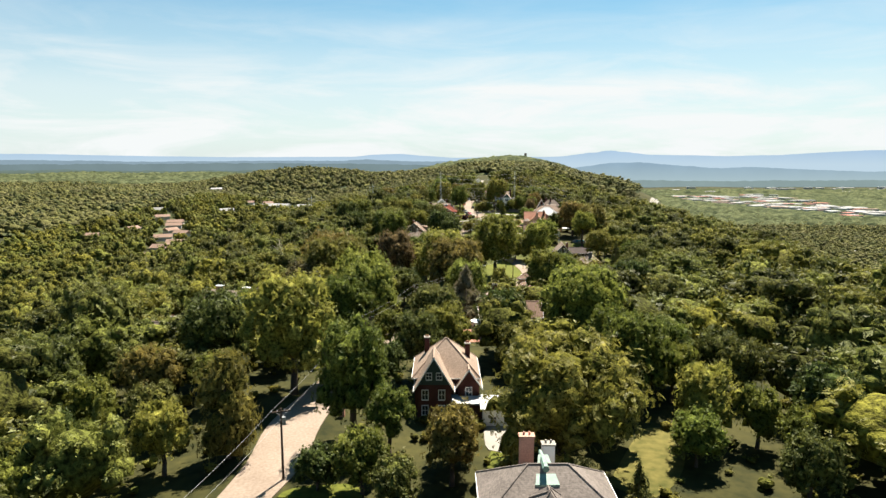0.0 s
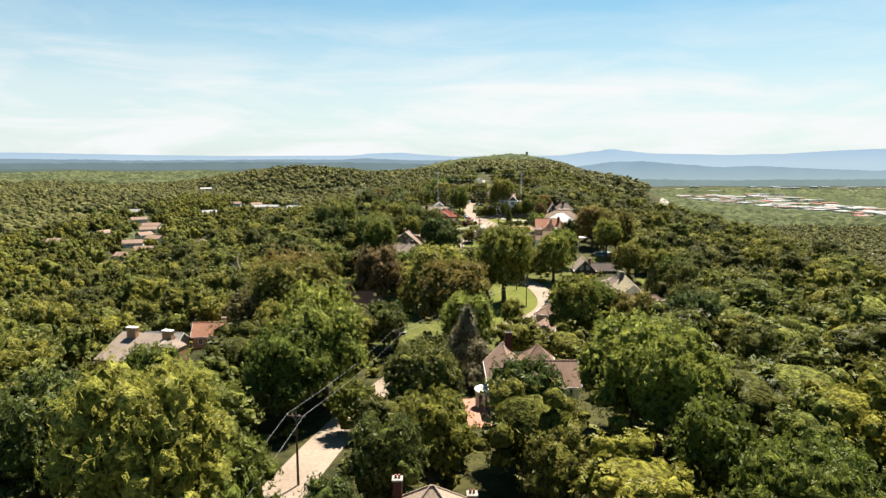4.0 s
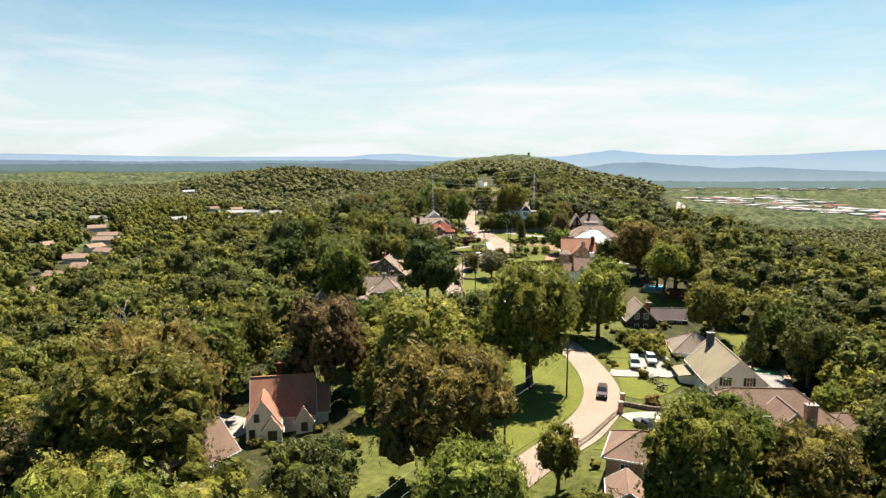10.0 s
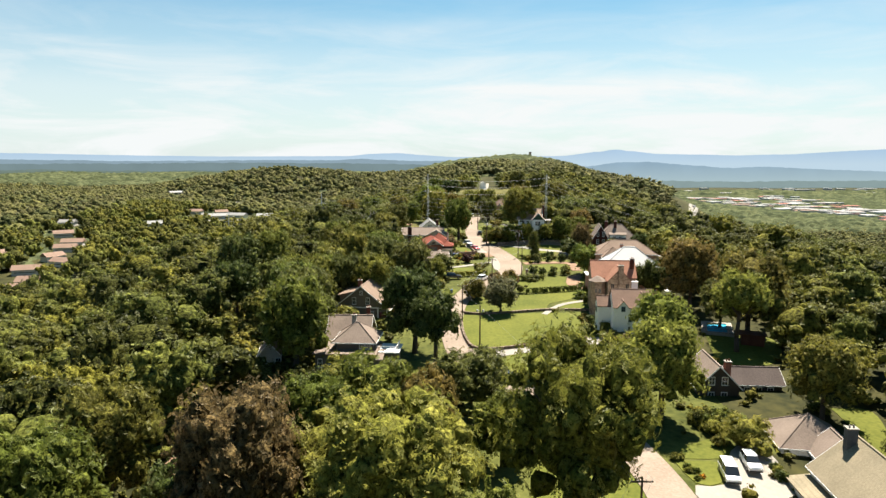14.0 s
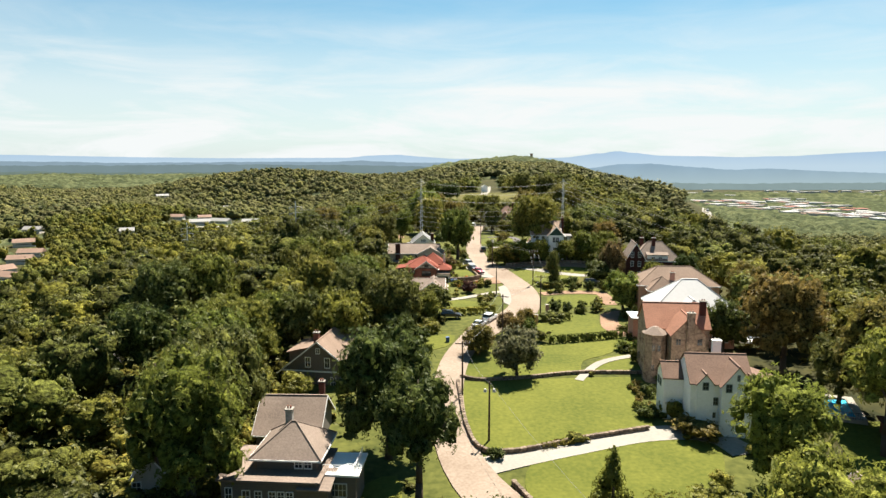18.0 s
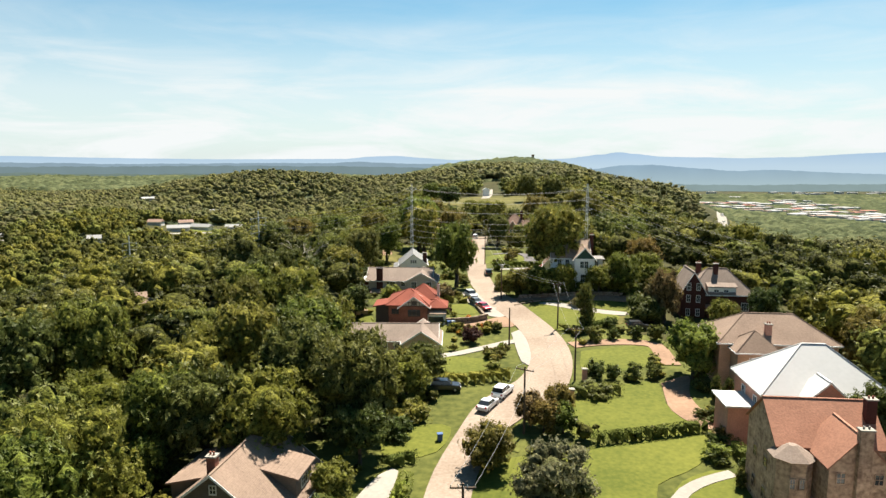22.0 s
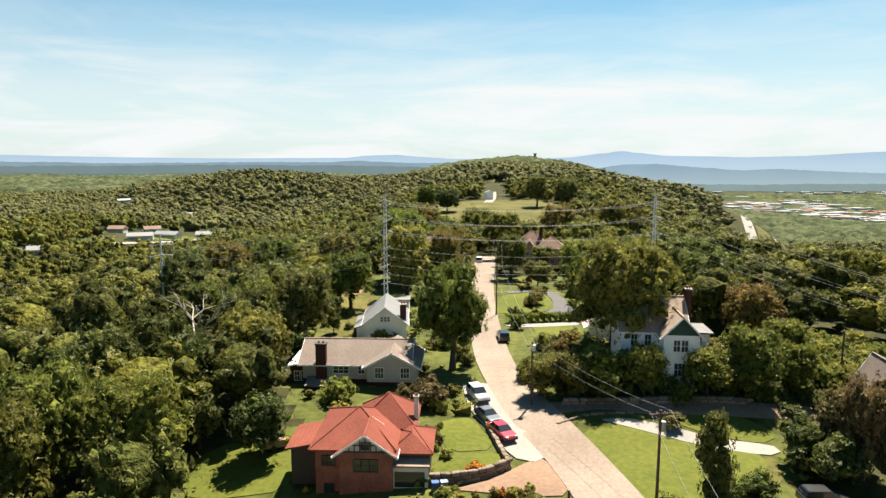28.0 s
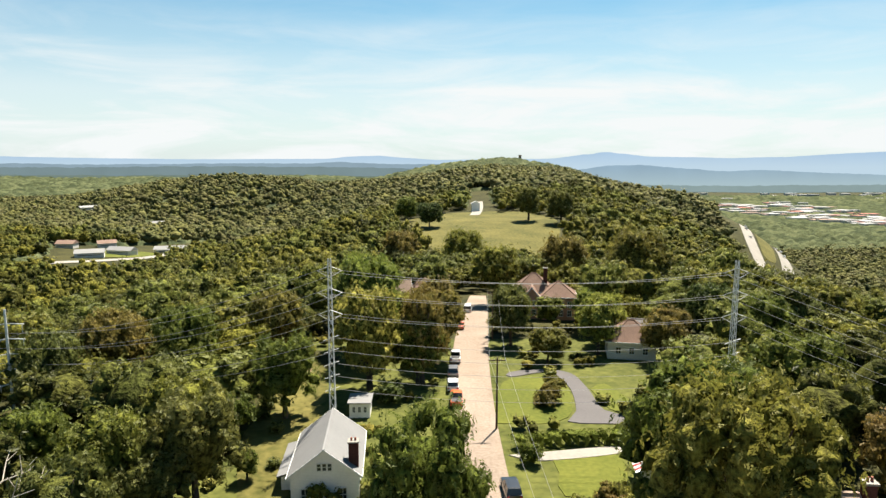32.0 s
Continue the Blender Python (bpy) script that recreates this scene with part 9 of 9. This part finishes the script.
tree(37.5, 414.9, 2.0, 1.9, "brown", "bush", -0.06)
tree(19.3, 333.6, 9.6, 4.4, "cream", "broad", 0.12)
tree(53.7, 417.9, 1.6, 2.1, "dark", "bush", -0.06)
tree(1.5, 488.7, 19.5, 6.4, "bright", "broad", 0.12)
tree(10.2, 491.3, 17.9, 5.3, "olive", "broad", 0.12)
tree(29.7, 524.6, 12.6, 5.0, "dark", "broad", 0.12)
tree(-27.0, 487.1, 11.4, 5.5, "green", "broad", 0.12)
tree(48.0, 515.1, 12.5, 4.7, "bright", "broad", 0.12)
tree(22.1, 432.9, 3.2, 1.7, "dark", "bush", -0.06)
tree(6.0, 171.6, 15.4, 6.5, "grey", "cone", 0.04)
tree(11.2, 437.9, 19.3, 5.7, "green", "broad", 0.12)
tree(12.5, 774.9, 17.1, 10.2, "dark", "broad", 0.12)
tree(75.6, 799.0, 24.2, 9.0, "dark", "broad", 0.12)
tree(93.4, 784.6, 23.4, 10.5, "dark", "broad", 0.12)
tree(-2.1, 811.3, 18.6, 9.2, "green", "broad", 0.12)

def bare_tree(x, y, h, seed, label):
    """A dead tree: a leaning trunk that forks into pale crooked branches."""
    r = random.Random(seed)
    t = empty("dead_tree", x, y, gz(x, y), 0, label, "tree")
    trunk, twigs = bmesh.new(), bmesh.new()

    def fork(bm, a, d, length, rad, depth):
        b = a + d * length
        tube(bm, a, b, rad, rad * 0.65, 6)
        if depth:
            for _ in range(2 + (depth > 2)):
                turn = Vector((r.uniform(-1, 1), r.uniform(-1, 1), r.uniform(-0.25, 0.7)))
                fork(twigs, b, (d * 0.75 + turn * 0.8).normalized(), length * r.uniform(0.55, 0.85), rad * 0.6, depth - 1)

    fork(trunk, Vector((0, 0, -0.5)), Vector((0.12, 0.0, 1.0)).normalized(), h * 0.36, 0.3, 4)
    part("trunk", trunk, BARK, t)
    part("branches", twigs, DEADWOOD, t, "bleached bare branches")
    TREE_SPOTS.append((x, y, 2.0))
    return t


bare_tree(-66.0, 269, 15.0, 3, "dead bare tree with bleached forked branches")
bare_tree(-45.0, 203, 15.0, 5, "dying tree with pale bare branches")
bare_tree(-29.0, 437, 15.5, 8, "dead bare tree with bleached thin branches")
# a sunlit slope smothered in creepers
border("creeper", [(58, 428), (80, 430), (82, 450), (64, 450)], 70, ["bright", "green"], "low bright green creeper mound on the slope", (1.3, 2.4), 23)

# gardens and outlooks kept free of wild trees
CLEAR += [[(-27, 196), (-11, 192), (-9, 232), (-27, 232)], [(19, 190), (31, 190), (41, 222), (15, 222)], [(15, 15), (62, 15), (62, 64), (34, 74), (20, 66)], [(-51, 218), (-34, 218), (-34, 243), (-51, 243)], [(-9, 25), (-24, 25), (-37, 64), (-28, 104), (-18, 104), (-9, 66)], [(56, 424), (82, 424), (84, 452), (62, 452)]]
CLEAR += [[(-6, 206), (62, 206), (70, 240), (72, 300), (60, 345), (72, 380), (76, 425), (50, 452), (46, 520), (26, 535), (12, 540), (10, 478), (-12, 470), (-12, 425), (-14, 402), (-6, 380), (0, 366), (-4, 350)],
          [(-27, 72), (-13, 72), (-14, 104), (-24, 104)], [(-8, 84), (8, 84), (8, 112), (-8, 112)], [(5, 70), (14, 70), (13, 98), (5, 98)], [(4, 136), (26, 136), (26, 172), (4, 172)],
          [(-68, 160), (-46, 160), (-46, 195), (-68, 195)], [(-37, 203), (-16, 203), (-12, 262), (-36, 266)], [(-22, 282), (0, 282), (2, 350), (-24, 350)], [(-9, 378), (10, 366), (10, 400), (-9, 400)],
          [(-15, 448), (0, 448), (0, 500), (-16, 505)], [(18, 672), (64, 655), (98, 780), (84, 862), (-5, 835), (-10, 790)], [(40, 840), (60, 840), (70, 1000), (50, 1000)]]

# ---- wild trees: single near the way, joined woods beyond ----
road_pts = [tuple(q[:2]) for q in spline(ROADLINE, 6.0)]


def free(x, y, r):
    for q in road_pts:
        if (q[0] - x) ** 2 + (q[1] - y) ** 2 < (r * 0.7 + 5) ** 2:
            return False
    for p in CLEAR:
        if len(p) == 3 and not isinstance(p[0], tuple):
            if (p[0] - x) ** 2 + (p[1] - y) ** 2 < (p[2] + r * 0.6) ** 2:
                return False
        elif inside(p, x, y) or inside(p, x + r * 0.6, y) or inside(p, x - r * 0.6, y) or inside(p, x, y + r * 0.6) or inside(p, x, y - r * 0.6):
            return False
    return True


wr = random.Random(11)
grid = {}


def spaced(x, y, d):
    i, j = int(x // 12), int(y // 12)
    for a in range(i - 1, i + 2):
        for b in range(j - 1, j + 2):
            for px, py, pr in grid.get((a, b), ()):
                if (px - x) ** 2 + (py - y) ** 2 < (d * (pr + 4.5) / 9) ** 2:
                    return False
    return True


def claim(x, y, r):
    grid.setdefault((int(x // 12), int(y // 12)), []).append((x, y, r))


for q in TREE_SPOTS:
    claim(*q)
DEEP_TONES = ["dark"] * 5 + ["green"] * 3 + ["olive"]
TONES = ["green"] * 5 + ["olive"] * 4 + ["dark"] * 3 + ["bright"] + ["brown"]
mid_spots = []
for k in range(9000):
    x, y = wr.uniform(-130, 190), wr.uniform(5, 640)
    r = wr.uniform(3.0, 6.4) * (1.28 if y < 215 else 1.0)
    if abs(x - 8) > 25 + y * 0.72 or not free(x, y, r) or not spaced(x, y, 6.4 if y > 215 else 7.2):
        continue
    claim(x, y, r)
    h = wr.uniform(1.7, 2.4) * r + 1.5
    if -48 < x < 95 and 25 < y < 500 and tree_count[0] < 380:
        deep = x > 22 and y < 205
        tree(x, y, h * (1.15 if deep else 1.0), r, wr.choice(DEEP_TONES if deep else TONES), clear=0.2)
    else:
        mid_spots.append((x, y, gz(x, y) + h * 0.12, h * wr.uniform(0.75, 1.05), r * wr.uniform(1.15, 1.5)))
# low undergrowth between the gardens
low = []
for k in range(5200):
    x, y = wr.uniform(-75, 85), wr.uniform(40, 545)
    if len(low) > 1700:
        break
    if any((q[0] - x) ** 2 + (q[1] - y) ** 2 < 30 for q in road_pts) or any(inside(p, x, y) for p in PATCHES) or any((q[0] - x) ** 2 + (q[1] - y) ** 2 < (q[2] * 0.72) ** 2 for q in CLEAR if not isinstance(q[0], tuple)):
        continue
    r = wr.uniform(0.6, 2.1)
    low.append((x, y, gz(x, y) - 0.1, r * wr.uniform(0.9, 1.5), r))
# overgrown thicket below the craftsman house
for k in range(900):
    x, y = wr.uniform(-66, -19), wr.uniform(262, 345)
    if any((q[0] - x) ** 2 + (q[1] - y) ** 2 < (q[2] * 0.6) ** 2 for q in CLEAR if not isinstance(q[0], tuple)) or any(inside(p, x, y) for p in PATCHES):
        continue
    r = wr.uniform(1.1, 2.9)
    low.append((x, y, gz(x, y) - 0.2, r * wr.uniform(0.9, 1.5), r))
woods("undergrowth", low, ICO0, 3, 15, 0.2, "low green undergrowth between the gardens", 6, 9, 1.6)
for k in range(42000):
    y = wr.uniform(5, 940)
    x = wr.uniform(-330, 400)
    if (-130 < x < 190 and y < 640) or abs(x - 8) > 25 + y * 0.72:
        continue
    r = wr.uniform(3.6, 7.8)
    if not free(x, y, r) or not spaced(x, y, 7.6):
        continue
    claim(x, y, r)
    h = wr.uniform(6, 11) + r * 0.7
    mid_spots.append((x, y, gz(x, y) + 0.4, h, r * wr.uniform(1.02, 1.4)))
near_mid = [q for q in mid_spots if abs(q[0] - 15) < 150 and q[1] < 620]
outer_mid = [q for q in mid_spots if not (abs(q[0] - 15) < 150 and q[1] < 620)]
woods("woodland", near_mid, ICO0, 22, 418, 0.07, "mixed green and olive broadleaf woodland on the slopes", 8, 3, 1.2)
woods("hillside_woods", outer_mid, ICO0, 11, 66, 0.1, "green and olive woodland across the hillsides", 8, 4, 1.35)
# canopy of the far hills and the valley: one lumpy sheet of domed crowns
def domes(x, y, cell, seed):
    """Height (0 to 1) of the nearest of many jittered crown domes."""
    best, tone = np.zeros_like(x), np.zeros_like(x)
    ix, iy = np.floor(x / cell), np.floor(y / cell)
    for a in (-1, 0, 1):
        for b in (-1, 0, 1):
            cx, cy = ix + a, iy + b
            h = np.sin(cx * 127.1 + cy * 311.7 + seed) * 43758.5453
            h1 = h - np.floor(h)
            h = np.sin(cx * 269.5 + cy * 183.3 + seed) * 43758.5453
            h2 = h - np.floor(h)
            h3 = (h1 * 7.13 + h2 * 3.7) % 1.0
            d = np.hypot(x - (cx + h1) * cell, y - (cy + h2) * cell) / (cell * (0.42 + 0.3 * h3))
            up = np.sqrt(np.clip(1 - d * d, 0, 1)) * (0.5 + 0.5 * h3)
            tone = np.where(up > best, (h1 * 5.3 + h2 * 8.9) % 1.0, tone)
            best = np.maximum(best, up)
    return best, tone


cv, cf, cn = [], [], 0
y0 = 560.0
strips = []
while y0 < 3100:
    strips.append(y0)
    y0 += 3.4 + max(y0 - 900, 0) / 260
clear_far = np.array([(q[0], q[1], q[2]) for q in CLEAR if not isinstance(q[0], tuple) and q[1] > 540])
clear_poly = [q for q in CLEAR if isinstance(q[0], tuple) and max(w[1] for w in q) > 700]
cols = np.linspace(-0.80, 0.92, 560)
SX = np.array([8 + cols * (v + 60) for v in strips])
SY = np.repeat(np.array(strips)[:, None], len(cols), 1)
SX = SX + np.sin(SY * 1.7 + SX * 0.9) * 1.2
SZ = ground(SX, SY)
dome, tone1 = domes(SX, SY, 13.0, 1.0)
dome2, tone2 = domes(SX + 31, SY + 17, 19.0, 5.0)
crown_tone = np.where(dome * 9 > dome2 * 12, tone1, tone2)
# the town keeps only low scattered trees
town = (SX > 900) & (SX < 1700) & (SY > 1750) & (SY < 2900)
wild = np.where(town, 0.5, np.where(SY < 1560, 0.12, 1.0))
top = SZ + 1.0 + wild * np.maximum(12.0 * dome, 16.0 * dome2) + 0.8 * np.sin(SX * 2.1 + SY * 1.3) * np.sin(SX * 0.7 - SY * 2.9)
hole = (SY < 905) & (np.abs(SX - 40) < 250 + (SY - 560) * 0.15)
for q in clear_far:
    hole |= (SX - q[0]) ** 2 + (SY - q[1]) ** 2 < q[2] ** 2
for q in clear_poly:
    xs, ys = [w[0] for w in q], [w[1] for w in q]
    box_in = (SX > min(xs)) & (SX < max(xs)) & (SY > min(ys)) & (SY < max(ys))
    for i, j in zip(*np.nonzero(box_in)):
        hole[i, j] |= inside(q, SX[i, j], SY[i, j])
top[hole] = SZ[hole] - 1.5
nc = len(cols)
ci = (np.arange(len(strips) - 1)[:, None] * nc + np.arange(nc - 1)[None]).ravel()
quads = np.stack([ci, ci + 1, ci + nc + 1, ci + nc], 1)
fw = new("far_woods", np_mesh("far_woods", np.stack([SX.ravel(), SY.ravel(), top.ravel()], 1), quads, CANOPY))
fw.data.attributes.new("crown_tone", "FLOAT", "POINT").data.foreach_set("value", crown_tone.ravel())
fw.data.polygons.foreach_set("use_smooth", np.ones(len(quads), dtype=bool))
tagged(fw, "far wooded hills and valley floor of green treetops", "trees", kind="stuff")
# single crowns of the middle distance, standing out of the canopy
far_spots = []
for k in range(60000):
    y = 560 + 1040 * wr.random() ** 0.75
    x = 8 + wr.uniform(-0.70, 0.72) * y
    r = wr.uniform(4.6, 8.6)
    if (-330 < x < 400 and y < 940) or len(far_spots) > 8200:
        continue
    if not spaced(x, y, 7.4) or not free(x, y, 3):
        continue
    claim(x, y, r)
    far_spots.append((x, y, gz(x, y) + 0.5, wr.uniform(1.05, 1.5) * r + 3, r * 1.28))
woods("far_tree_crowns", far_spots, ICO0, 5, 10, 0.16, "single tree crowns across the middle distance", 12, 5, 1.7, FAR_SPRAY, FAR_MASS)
